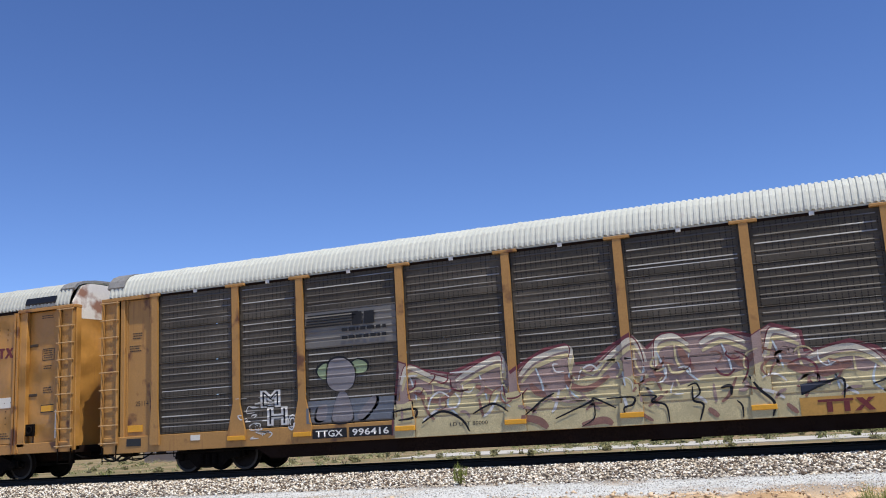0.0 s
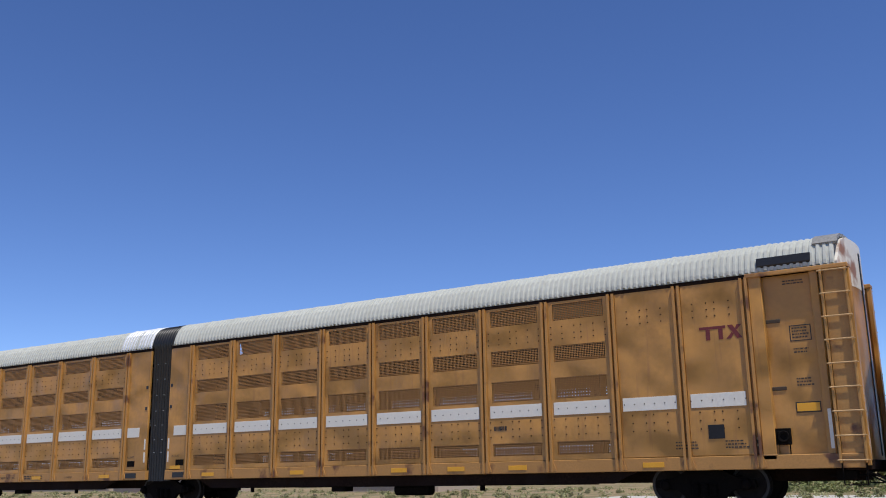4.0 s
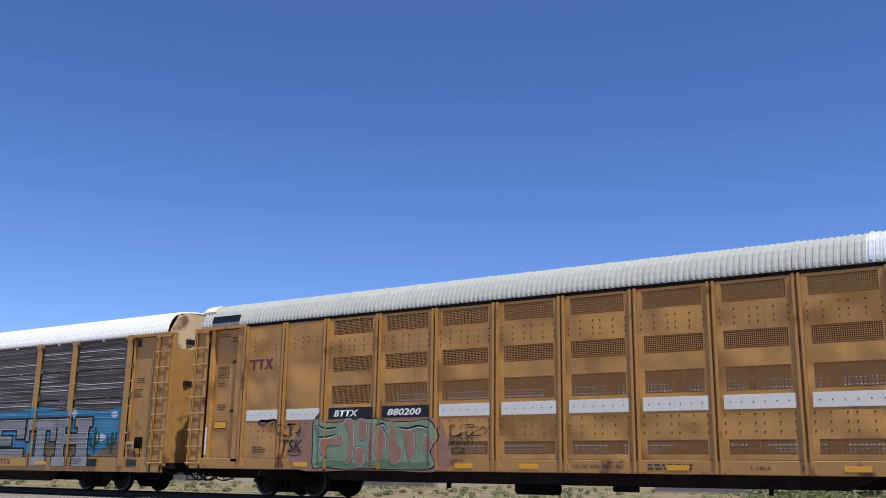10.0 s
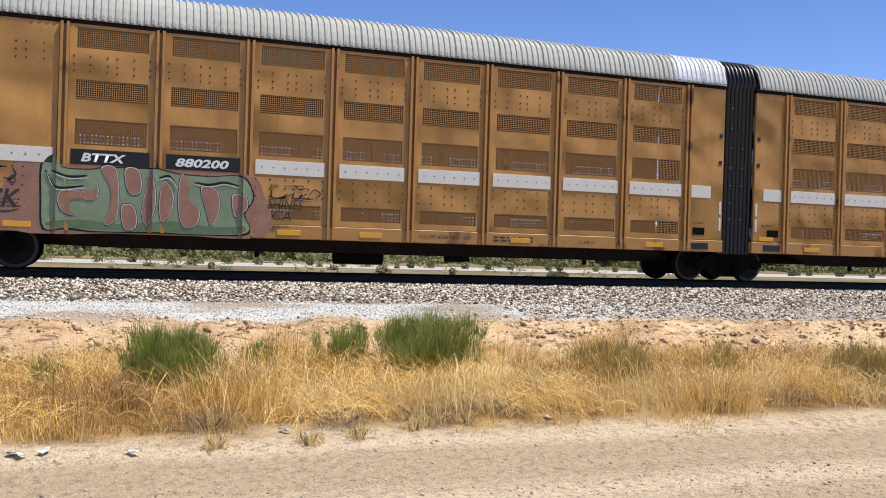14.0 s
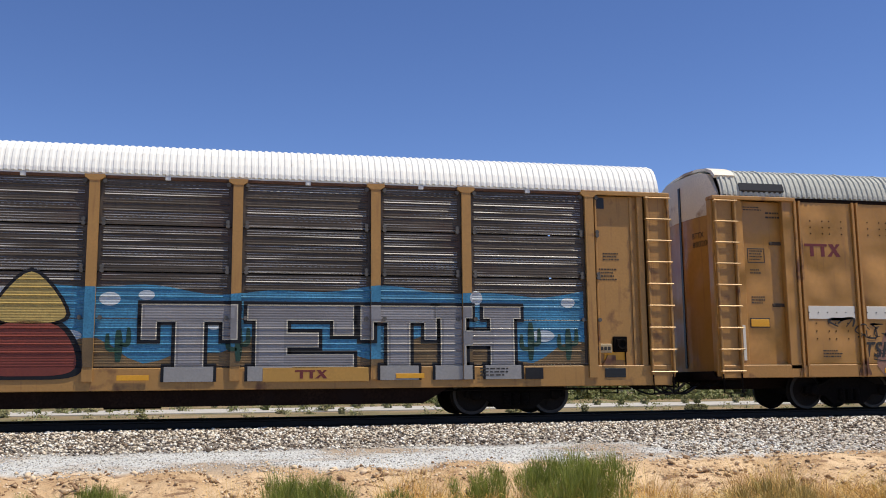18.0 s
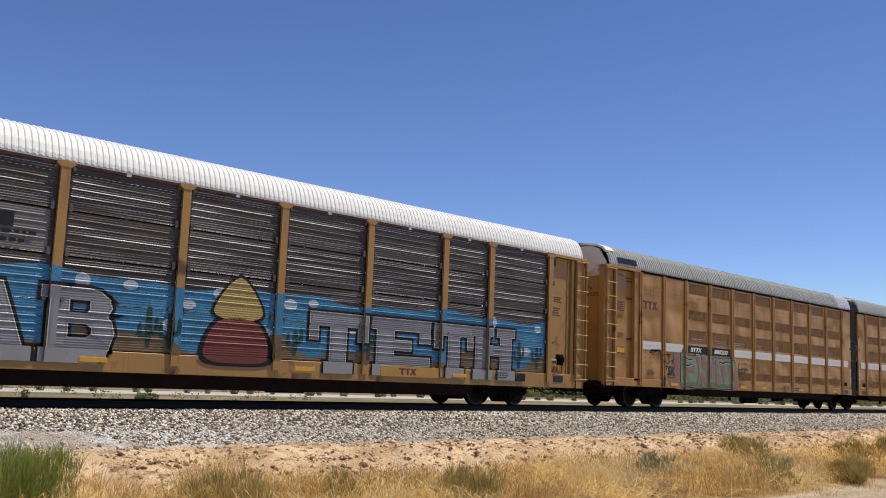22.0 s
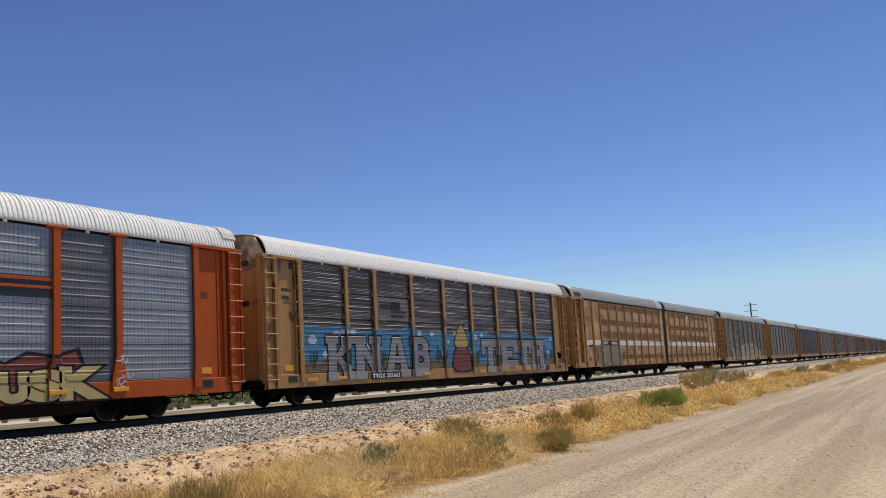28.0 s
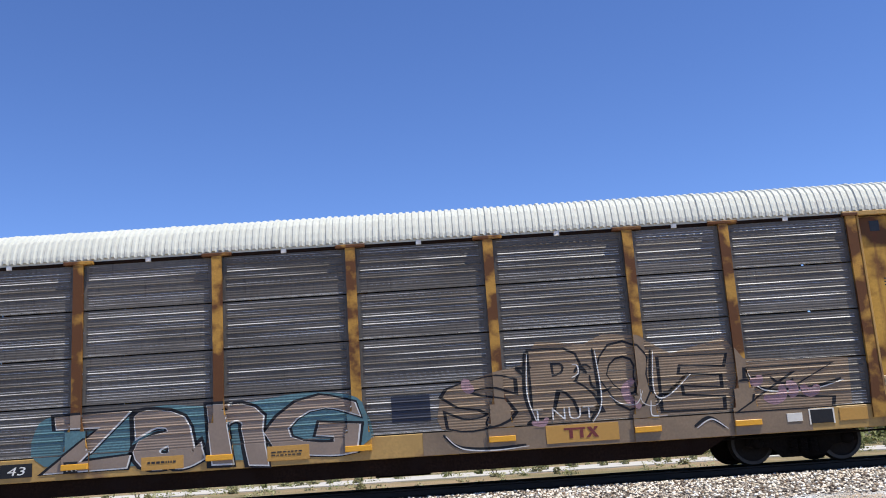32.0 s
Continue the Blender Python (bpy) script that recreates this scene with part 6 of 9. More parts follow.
CAR_E = place(rack_car("rusty yellow auto rack with grey ribbed sides and painted letters", -133.4, "yellow", "sheet_grey", "yellow_rust", rung="yellow", end_top="end_white", fine=True), -133.4)
for k in range(14):
    far = rack_car("distant auto rack with grey ribbed sides in a long train", 0, "ochre" if k % 3 else "tan_post", ("sheet_far", "sheet_slate", "sheet_far", "sheet_grey")[k % 4],
                   "post_dull", detail=False, group="distant auto racks", half=13.5, flared=False)
    place(far, -5.2 + 28.6 * (k + 1))


# ---- paint and lettering on the cars ----
from mathutils.geometry import tessellate_polygon


def glyph(words, bold=0.0, slant=0.0):
    """Flat polygons of a word in the built-in font, and its box without the extra boldness."""
    def outline(off):
        cu = bpy.data.curves.new("glyph", "FONT")
        cu.body, cu.offset, cu.shear, cu.resolution_u = words, off, slant, 3
        ob = bpy.data.objects.new("glyph", cu)
        me = bpy.data.meshes.new_from_object(ob)
        polys = [[(me.vertices[i].co.x, me.vertices[i].co.y) for i in p.vertices] for p in me.polygons]
        bpy.data.objects.remove(ob)
        bpy.data.curves.remove(cu)
        bpy.data.meshes.remove(me)
        return polys
    core = outline(0.0)
    pts = [p for q in core for p in q]
    return (outline(bold) if bold else core), (min(p[0] for p in pts), max(p[0] for p in pts), min(p[1] for p in pts), max(p[1] for p in pts))


def fitted(words, x0, x1, z0, z1, bold=0.0, slant=0.0, shift=(0, 0)):
    polys, (a, b, c, d) = glyph(words, bold, slant)
    return [[(x0 + (x - a) / (b - a) * (x1 - x0) + shift[0], z0 + (z - c) / (d - c) * (z1 - z0) + shift[1]) for x, z in q] for q in polys]


def warped(polys, amount=0.07):
    """Hand-drawn unevenness for sprayed letters."""
    return [[(x + amount * math.sin(4.2 * z + 1.3 * x) + 0.5 * amount * math.sin(9 * z), z + 0.6 * amount * math.sin(3.4 * x)) for x, z in q] for q in polys]


def smooth_loop(pts, n=6, closed=True):
    out = []
    m = len(pts)
    for i in range(m if closed else m - 1):
        p = [Vector(pts[(i + k) % m] if closed else pts[min(max(i + k, 0), m - 1)]) for k in (-1, 0, 1, 2)]
        for j in range(n):
            t = j / n
            out.append(tuple(0.5 * (2 * p[1] + (p[2] - p[0]) * t + (2 * p[0] - 5 * p[1] + 4 * p[2] - p[3]) * t * t + (3 * p[1] - p[0] - 3 * p[2] + p[3]) * t ** 3)))
    if not closed:
        out.append(tuple(pts[-1]))
    return out


def filled(loop):
    tri = tessellate_polygon([[Vector((x, z, 0)) for x, z in loop]])
    return [[loop[i] for i in t] for t in tri]


def oval(x, z, rx, rz, n=16):
    return [[(x + rx * math.cos(2 * math.pi * k / n), z + rz * math.sin(2 * math.pi * k / n)) for k in range(n)]]


def stroke(pts, width, taper=0.5):
    """A brush stroke along a smooth line."""
    line = smooth_loop(pts, 6, False)
    out = []
    n = len(line) - 1
    prev = None
    for i, p in enumerate(line):
        a, b = Vector(line[max(0, i - 1)]), Vector(line[min(n, i + 1)])
        d = (b - a).normalized() if (b - a).length > 1e-6 else Vector((1, 0))
        w = 0.5 * width * (1 - taper * abs(2 * i / n - 1) ** 2)
        q = (Vector(p) + Vector((-d.y, d.x)) * w, Vector(p) - Vector((-d.y, d.x)) * w)
        if prev:
            out.append([tuple(prev[0]), tuple(prev[1]), tuple(q[1]), tuple(q[0])])
        prev = q
    return out


def rect(x0, x1, z0, z1):
    return [[(x0, z0), (x1, z0), (x1, z1), (x0, z1)]]


def cut(poly, axis, value):
    low, high = [], []
    for i, p in enumerate(poly):
        q = poly[(i + 1) % len(poly)]
        a, b = p[axis] - value, q[axis] - value
        if a <= 0:
            low.append(p)
        if a >= 0:
            high.append(p)
        if a * b < 0:
            t = a / (a - b)
            m = (p[0] + (q[0] - p[0]) * t, p[1] + (q[1] - p[1]) * t)
            low.append(m)
            high.append(m)
    return low, high


def split(polys, axis, cuts):
    cuts = sorted(cuts)
    out = []
    for poly in polys:
        lo, hi = min(p[axis] for p in poly), max(p[axis] for p in poly)
        rest = poly
        for c in cuts:
            if c <= lo or c >= hi:
                continue
            low, rest = cut(rest, axis, c)
            if len(low) > 2:
                out.append(low)
        if len(rest) > 2:
            out.append(rest)
    return out


RACK_POSTS = [-11.55, -8.94, -6.98, -4.14, -1.35, 1.35, 4.14, 6.98, 8.94, 11.55]
PLAIN_POSTS = [-11.75] + RACK_POSTS[1:-1] + [11.75]
PANEL_POSTS = [-1.40 - 1.79 * k for k in range(9)] + [1.60 + 1.757 * k for k in range(9)] + [s * v for v in (17.25, 18.78) for s in (-1, 1)]


def spray(car, name, polys, material, layer=0, style="flared", label=""):
    """Lays flat paint over ribs, posts and sill of a car's near side, following their relief."""
    lift = 0.004 + 0.003 * layer
    f = Form()
    if style == "panel":
        edges = [p + d for p in PANEL_POSTS for d in (-0.086, 0.086)]
        pieces = split(split(polys, 0, edges), 1, [1.055])
    else:
        widths = (0.10,) if style == "plain" else (0.10, 0.2, 0.26)
        posts = PLAIN_POSTS if style == "plain" else RACK_POSTS
        edges = [p + d * w for p in posts for w in widths for d in (-1, 1)]
        lo, hi = min(p[1] for q in polys for p in q), max(p[1] for q in polys for p in q)
        pieces = split(split(polys, 1, rib_breaks(max(1.07, lo), max(1.08, hi), style == "flared") + [1.07]), 0, edges)
    for q in pieces:
        cx, cz = sum(p[0] for p in q) / len(q), sum(p[1] for p in q) / len(q)
        if style == "panel":
            on_post = any(abs(cx - p) < 0.086 for p in PANEL_POSTS)
            v = [(x, -(1.602 if on_post else 1.552 if cz < 1.055 else 1.542) - lift, z) for x, z in q]
        else:
            w = 0.10 if style == "plain" else 0.10 if cz > 1.75 else 0.10 + 0.16 * (1.75 - max(cz, 1.02)) / 0.73
            on_post = any(abs(cx - p) < w for p in posts)
            v = [(x, -(1.602 if on_post else 1.547 if cz < 1.07 else 1.503 + rib_of(style, z)) - lift, z) for x, z in q]
        f.add(v, [tuple(range(len(v)))])
    bm = bmesh.new()
    vs = [bm.verts.new(p) for p in f.v]
    for q in f.f:
        bm.faces.new([vs[i] for i in q])
    bmesh.ops.remove_doubles(bm, verts=bm.verts, dist=0.0006)
    me = bpy.data.meshes.new(name)
    bm.to_mesh(me)
    bm.free()
    me.materials.append(M[material])
    return part(name, me, None, car, label)


def rib_of(style, z):
    return rib_banded(z) if style == "flared" else rib(z)


def letters(car, name, boxes, fill, edge, layer, style, edge_width=0.10, core=0.02, highlight=None, slant=0.0):
    """Block letters, each a piece of its own: an outline coat below a fill coat."""
    for ch, x0, x1, z0, z1 in boxes:
        k = (z1 - z0) / 0.7
        spray(car, name + "_outline", fitted(ch, x0, x1, z0, z1, edge_width / k, slant), edge, layer, style)
        spray(car, name + "_letter", fitted(ch, x0, x1, z0, z1, core / k, slant), fill, layer + 1, style)
        if highlight:
            spray(car, name + "_shine", [q for q in fitted(ch, x0, x1, z0, z1, -0.025 / k, slant)], highlight, layer + 2, style)


def arcs(seed, n, x0, x1, z0, z1, width, bend=0.5):
    rnd = random.Random(seed)
    out = []
    for k in range(n):
        x, z = rnd.uniform(x0, x1), rnd.uniform(z0, z1)
        a = rnd.uniform(0, 6.28)
        l = rnd.uniform(0.3, 0.9)
        c = rnd.choice((-1, 1)) * bend
        pts = []
        for t in (0, 1, 2, 3):
            pts.append((x, min(max(z, z0), z1)))
            x, z = x + l / 3 * math.cos(a), z + l / 3 * math.sin(a)
            a += c * rnd.uniform(0.6, 1.6)
        out += stroke(pts, width * rnd.uniform(0.6, 1.5))
    return out


def slab(*r):
    x0, x1, z0, z1 = r
    return [(x0, z0), (x1, z0), (x1, z1), (x0, z1)]


def grown(q, d):
    """A convex outline moved outwards by d on every side."""
    area = sum(a[0] * b[1] - a[1] * b[0] for a, b in zip(q, q[1:] + q[:1]))
    q = q if area > 0 else q[::-1]
    lines = []
    for a, b in zip(q, q[1:] + q[:1]):
        ex, ez = b[0] - a[0], b[1] - a[1]
        k = math.hypot(ex, ez)
        nx, nz = ez / k, -ex / k
        lines.append((nx, nz, nx * a[0] + nz * a[1] + d))
    out = []
    for (a, b, c), (e, f, g) in zip(lines[-1:] + lines[:-1], lines):
        det = a * f - b * e
        out.append(((c * f - b * g) / det, (a * g - c * e) / det))
    return out


# slab-serif capitals in a unit square: pieces above the sill, and feet on it
SLAB = {
    "T": ([slab(0, 1, 0.80, 1), slab(0, 0.14, 0.56, 0.80), slab(0.86, 1, 0.56, 0.80), slab(0.36, 0.64, 0.2, 0.80)], [slab(0.24, 0.76, 0, 0.195)]),
    "E": ([slab(0, 1, 0.82, 1), slab(0.08, 0.36, 0.2, 0.82), slab(0.82, 1, 0.62, 0.82), slab(0.36, 0.66, 0.46, 0.63), slab(0.36, 1, 0.2, 0.34)], [slab(0, 0.42, 0, 0.195)]),
    "H": ([slab(0, 0.42, 0.86, 1), slab(0.58, 1, 0.86, 1), slab(0.08, 0.34, 0.2, 0.86), slab(0.66, 0.92, 0.2, 0.86), slab(0.34, 0.66, 0.48, 0.66)], [slab(0, 0.42, 0, 0.195), slab(0.58, 1, 0, 0.195)]),
    "K": ([slab(0, 0.42, 0.86, 1), slab(0.08, 0.34, 0.2, 0.86), [(0.34, 0.52), (0.50, 0.52), (0.92, 0.86), (0.62, 0.86)], slab(0.56, 1, 0.86, 1),
           [(0.34, 0.52), (0.62, 0.2), (0.92, 0.2), (0.50, 0.52)]], [slab(0, 0.42, 0, 0.195), slab(0.56, 1, 0, 0.195)]),
    "N": ([slab(0, 0.42, 0.86, 1), slab(0.58, 1, 0.86, 1), slab(0.08, 0.34, 0.2, 0.86), slab(0.66, 0.92, 0.2, 0.86), [(0.34, 0.60), (0.66, 0.2), (0.66, 0.46), (0.34, 0.86)]],
          [slab(0, 0.42, 0, 0.195), slab(0.60, 0.96, 0, 0.195)]),
    "A": ([[(0.10, 0.2), (0.34, 0.2), (0.52, 1), (0.36, 1)], [(0.66, 0.2), (0.90, 0.2), (0.66, 1), (0.52, 1)], [(0.38, 0.38), (0.6285, 0.38), (0.604, 0.52), (0.412, 0.52)]],
          [slab(0, 0.44, 0, 0.195), slab(0.56, 1, 0, 0.195)]),
    "B": ([slab(0, 0.36, 0.86, 1), slab(0.10, 0.36, 0.2, 0.86), [(0.36, 0.86), (0.66, 0.86), (0.90, 0.88), (0.78, 0.97), (0.62, 1), (0.36, 1)], [(0.66, 0.72), (0.62, 0.66), (0.88, 0.64), (0.95, 0.76), (0.90, 0.88), (0.66, 0.86)], [(0.36, 0.54), (0.62, 0.54), (0.88, 0.64), (0.62, 0.66), (0.36, 0.66)], [(0.70, 0.38), (0.94, 0.22), (1.0, 0.42), (0.96, 0.56), (0.88, 0.64), (0.62, 0.54), (0.70, 0.48)], [(0.36, 0.2), (0.94, 0.2), (0.94, 0.22), (0.70, 0.38), (0.62, 0.33), (0.36, 0.33)]],
          [[(0, 0), (0.80, 0), (0.90, 0.08), (0.93, 0.195), (0, 0.195)]]),
}


def paint_blue_car(car):
    st = "plain"
    n = 78
    xs = [-11.58 + 23.16 * k / n for k in range(n + 1)]
    top = [2.63 + 0.07 * math.sin(x * 1.1) + 0.05 * math.sin(x * 2.7 + 1) for x in xs]
    spray(car, "sky_coat", [[(a, 1.08), (b, 1.08), (b, zb), (a, za)] for a, b, za, zb in zip(xs, xs[1:], top, top[1:])], "spray_blue", 0, st, "sky-blue spray paint across the lower sheets")
    dune = [1.42 + 0.20 * math.sin(x * 1.7) + 0.12 * math.sin(x * 3.9 + 2) for x in xs]
    spray(car, "dune_coat", [[(a, 1.08), (b, 1.08), (b, zb), (a, za)] for a, b, za, zb in zip(xs, xs[1:], dune, dune[1:])], "spray_sand", 1, st, "brown painted dunes along the sill")
    rnd = random.Random(5)
    for k in range(34):
        x = -11.1 + 22.2 * (k + rnd.uniform(-0.3, 0.3)) / 33
        z = rnd.choice((2.42, 2.5, 2.2, 1.95, 1.7))
        if -6.4 < x < -4.5 and z > 2.3:
            continue
        spray(car, "cloud", oval(x, z, rnd.uniform(0.14, 0.28), rnd.uniform(0.08, 0.16)), "spray_cloud", 2, st)
    for x in (-11.0, -8.9, -6.5, -2.0, -1.5, 1.9, 4.2, 7.5, 10.35, 11.2):
        h = rnd.uniform(0.55, 0.9)
        polys = stroke([(x, 1.18), (x + 0.01, 1.2 + 0.5 * h), (x, 1.2 + h)], 0.15) + stroke([(x - 0.03, 1.42), (x - 0.19, 1.46), (x - 0.20, 1.74)], 0.10) + stroke([(x + 0.03, 1.52), (x + 0.18, 1.55), (x + 0.19, 1.86)], 0.10)
        spray(car, "painted_cactus", polys, "spray_cactus", 3, st)
    big = [("K", -10.2, -8.6, 1.02, 2.32), ("N", -8.45, -6.7, 1.02, 2.32), ("A", -6.35, -4.55, 1.02, 2.32), ("B", -4.3, -2.85, 1.02, 2.32),
           ("T", 2.4, 4.1, 0.98, 2.30), ("E", 4.45, 6.45, 1.0, 2.30), ("T", 6.75, 8.2, 0.98, 2.30), ("H", 8.3, 10.05, 0.98, 2.30)]
    for ch, x0, x1, z0, z1 in big:
        at = lambda q: [(x0 - 0.06 + u * (x1 - x0 + 0.12), 0.785 + v * (z1 - 0.785)) for u, v in q]
        stems, feet = SLAB[ch]
        stems, feet = [at(q) for q in stems], [at(q) for q in feet]
        spray(car, "letter_edge", [grown(q, 0.095) for q in stems] + [[(x, max(z, 0.782)) for x, z in grown(q, 0.06)] for q in feet], "spray_black", 4, st)
        spray(car, "letter_rim", [grown(q, 0.022) for q in stems], "spray_bone", 5, st)
        spray(car, "letter", stems, "spray_silver", 6, st, "silver slab letter with a black edge")
        spray(car, "letter_foot", feet, "spray_silver_light", 7, st, "pale silver foot of a letter on the sill")
        lit = [grown(q, -0.045) for q in stems if max(p[0] for p in q) - min(p[0] for p in q) > 0.3 and max(p[1] for p in q) - min(p[1] for p in q) > 0.3]
        for q in lit:
            spray(car, "letter_shine", [q], "spray_silver_mid", 7, st)
    # plain coloured shapes in place of a painted figure
    spray(car, "painted_shape", filled(smooth_loop([(-0.5, 2.1), (0.25, 3.02), (1.0, 2.1), (0.25, 1.85)])), "spray_black", 4, st)
    spray(car, "painted_shape", filled(smooth_loop([(-0.42, 2.12), (0.25, 2.94), (0.92, 2.12), (0.25, 1.92)])), "spray_yellow", 5, st, "plain yellow painted shape")
    spray(car, "painted_shape", filled(smooth_loop([(-0.75, 1.0), (-0.35, 1.95), (0.85, 1.95), (1.25, 1.0), (0.25, 0.85)])), "spray_black", 4, st)
    spray(car, "painted_shape", filled(smooth_loop([(-0.62, 1.06), (-0.28, 1.88), (0.78, 1.88), (1.12, 1.06), (0.25, 0.92)])), "spray_brick", 5, st, "plain brick-red painted shape")
    # railway's mark as plain stripes and bars, number board
    spray(car, "mark_ground", rect(-6.8, -4.35, 2.98, 3.86), "mark_ground", 0, st)
    y = -1.545
    for k in range(4):
        plate(car, "mark_stripe", -6.6, -5.75 + 0.03 * k, 3.42 + 0.075 * k, 3.455 + 0.075 * k, "black", y)
    plate(car, "mark_block", -5.72, -5.42, 3.42, 3.72, "black", y)
    plate(car, "mark_block", -5.36, -5.06, 3.42, 3.72, "black", y)
    bars(car, -5.8, 3.36, 1.25, 0.34, 2, "black", y)
    plate(car, "number_board", -7.62, -5.36, 0.76, 1.0, "black", -1.632)
    writing(car, "TTGX 255663", -7.50, 0.80, 0.16, "letter_white", y=-1.641, width=2.0, bold=0.004)
    plate(car, "owner_plate", 4.69, 6.84, 0.77, 1.05, "sign_ochre", -1.572)
    three_strokes(car, 5.33, 0.83, 0.66, 0.17, "maroon", -1.580)
    for x in (-9.4, -3.2, 2.2, 7.7, -11.2):
        plate(car, "marker_plate", x - 0.3, x + 0.3, 0.82, 0.92, "sign_yellow", -1.580)
    bars(car, 9.2, 1.02, 0.7, 0.2, 3, "ink", -1.575)
    plate(car, "data_panel", 10.2, 10.6, 0.78, 1.02, "black", -1.575)
    hand_brake(car, 12.42, 1.55)
    for e in (-1, 1):
        for y in (-0.55, 0.55):
            for z in (3.30, 4.62):
                part("end_vent", Form().box(e * 13.60, e * 13.685, y - 0.36, y + 0.36, z, z + 0.16), "rubber", car)
    bars(car, 12.0, 3.2, 0.42, 0.3, 4, "ink", -1.445)
    bars(car, -12.6, 3.9, 0.5, 0.5, 2, "ink", -1.445)
    plate(car, "notch", 11.98, 12.16, 4.55, 4.80, "rubber", -1.445)
    plate(car, "notch", -12.16, -11.98, 4.55, 4.80, "rubber", -1.445)


end_writing(CAR_B, "BTTX", 4.05, 0.14, "ink", -0.52, -0.94)
end_writing(CAR_B, "880200", 3.84, 0.14, "ink", -0.52, -1.16)


M["mark_ground"] = paint("faded_grey_mark_ground", (0.165, 0.155, 0.14), 0.45, 0.05, spread=0.15, grain=0.2)
M["sign_ochre"] = paint("ochre_plate", (0.50, 0.27, 0.055), 0.5, spread=0.1)


def paint_grey_car(car):
    top = [(-4.5, 0.7), (-4.25, 2.45), (-3.6, 2.2), (-2.9, 2.05), (-2.2, 2.3), (-1.6, 2.47), (-1.4, 1.95), (-1.0, 2.2), (-0.5, 2.45), (0.0, 2.52), (0.15, 2.05), (0.6, 2.07), (1.1, 2.42), (1.5, 2.62),
           (1.8, 2.26), (2.1, 2.57), (2.6, 2.48), (3.4, 2.55), (4.0, 2.35), (4.4, 2.57), (5.0, 2.35), (5.05, 1.95), (5.4, 2.0), (5.9, 2.1), (6.4, 1.92), (6.9, 1.5), (7.6, 1.75), (8.3, 1.5), (8.5, 0.7)]
    grown = [(x + (0.06 if x > 2 else -0.06), z + 0.06 if z > 1 else z) for x, z in top]
    spray(car, "mural_edge", filled(grown), "spray_maroon", 0, "flared", "wine-red outline of a spray-painted mural")
    spray(car, "mural_ground", filled(top), "spray_mauve", 1, "flared", "grey-mauve ground of a spray-painted mural")
    n = 40
    xs = [-4.45 + 12.9 * k / n for k in range(n + 1)]
    zt = [1.62 + 0.14 * math.sin(x * 1.9) + 0.08 * math.sin(x * 4.7) for x in xs]
    spray(car, "mural_base", [[(a, 0.63), (b, 0.63), (b, q), (a, p)] for a, b, p, q in zip(xs, xs[1:], zt, zt[1:])], "spray_cream", 2, "flared", "cream lower part of a spray-painted mural")
    humps = [[(-4.2, 1.9), (-4.0, 2.3), (-3.4, 2.05), (-2.95, 1.9)], [(-2.8, 1.9), (-2.2, 2.2), (-1.65, 2.35), (-1.6, 2.0)], [(-1.2, 1.9), (-0.8, 2.25), (0.0, 2.45), (0.0, 2.1)], [(0.5, 1.8), (1.1, 2.3), (1.5, 2.5), (1.7, 2.1), (1.7, 1.7)],
             [(1.95, 1.8), (2.0, 2.4), (2.4, 2.52), (2.7, 2.3)], [(2.95, 2.3), (3.4, 2.47), (3.9, 2.25)], [(4.25, 1.9), (4.45, 2.45), (4.95, 2.28)], [(5.1, 1.82), (5.5, 1.95), (6.0, 2.0), (6.4, 1.8), (6.65, 1.5)], [(7.0, 1.3), (7.5, 1.65), (8.1, 1.5)]]
    for h in humps:
        spray(car, "mural_hump", stroke(h, 0.13), "spray_bone", 4, "flared")
        spray(car, "mural_hump_edge", stroke([(x - 0.02, z + 0.075) for x, z in h], 0.03), "spray_maroon", 4.5, "flared")
        spray(car, "mural_hump", stroke([(x + 0.03, z - 0.16) for x, z in h], 0.10), "spray_cream", 3, "flared")
        for k, (x, z) in enumerate(h[1:]):
            spray(car, "mural_ray", stroke([(x, z - 0.2), (x + 0.12 - 0.1 * k, z - 0.55), (x + 0.16, z - 0.8)], 0.05), "spray_cream" if k % 2 else "spray_cloud", 5, "flared")
    for pts, w in (([(4.7, 1.7), (5.3, 1.5), (5.95, 1.66)], 0.2), ([(2.5, 2.25), (2.6, 2.0), (2.75, 1.75)], 0.16), ([(1.9, 1.85), (2.0, 1.7), (2.15, 1.6)], 0.14), ([(-0.1, 1.85), (0.0, 1.6), (0.4, 1.5), (0.9, 1.75)], 0.15),
                   ([(-0.95, 1.7), (-0.8, 1.5), (-0.5, 1.4)], 0.16), ([(3.6, 2.0), (3.8, 1.8), (4.05, 2.0)], 0.14), ([(-3.9, 1.7), (-3.3, 1.45), (-2.8, 1.7)], 0.12), ([(-2.3, 1.75), (-1.9, 1.55)], 0.14),
                   ([(-1.2, 0.95), (-0.8, 0.85), (-0.6, 0.68)], 0.18), ([(0.2, 0.7), (0.7, 0.78), (0.9, 0.68)], 0.16), ([(3.0, 0.9), (3.2, 0.72)], 0.12), ([(1.5, 0.9), (1.8, 0.7)], 0.08), ([(4.6, 0.9), (4.8, 0.7)], 0.10)):
        spray(car, "mural_blot", stroke(pts, w), "spray_rose", 6, "flared")
    for k in range(26):
        x = -4.2 + 0.49 * k
        lean = 0.25 * math.sin(2.3 * k)
        spray(car, "mural_streak", stroke([(x, 1.35 + 0.2 * math.sin(1.7 * k)), (x + lean, 1.15), (x + lean * 1.8, 1.02)], 0.07), ("spray_mauve", "spray_rose", "spray_white")[k % 3], 5, "flared")
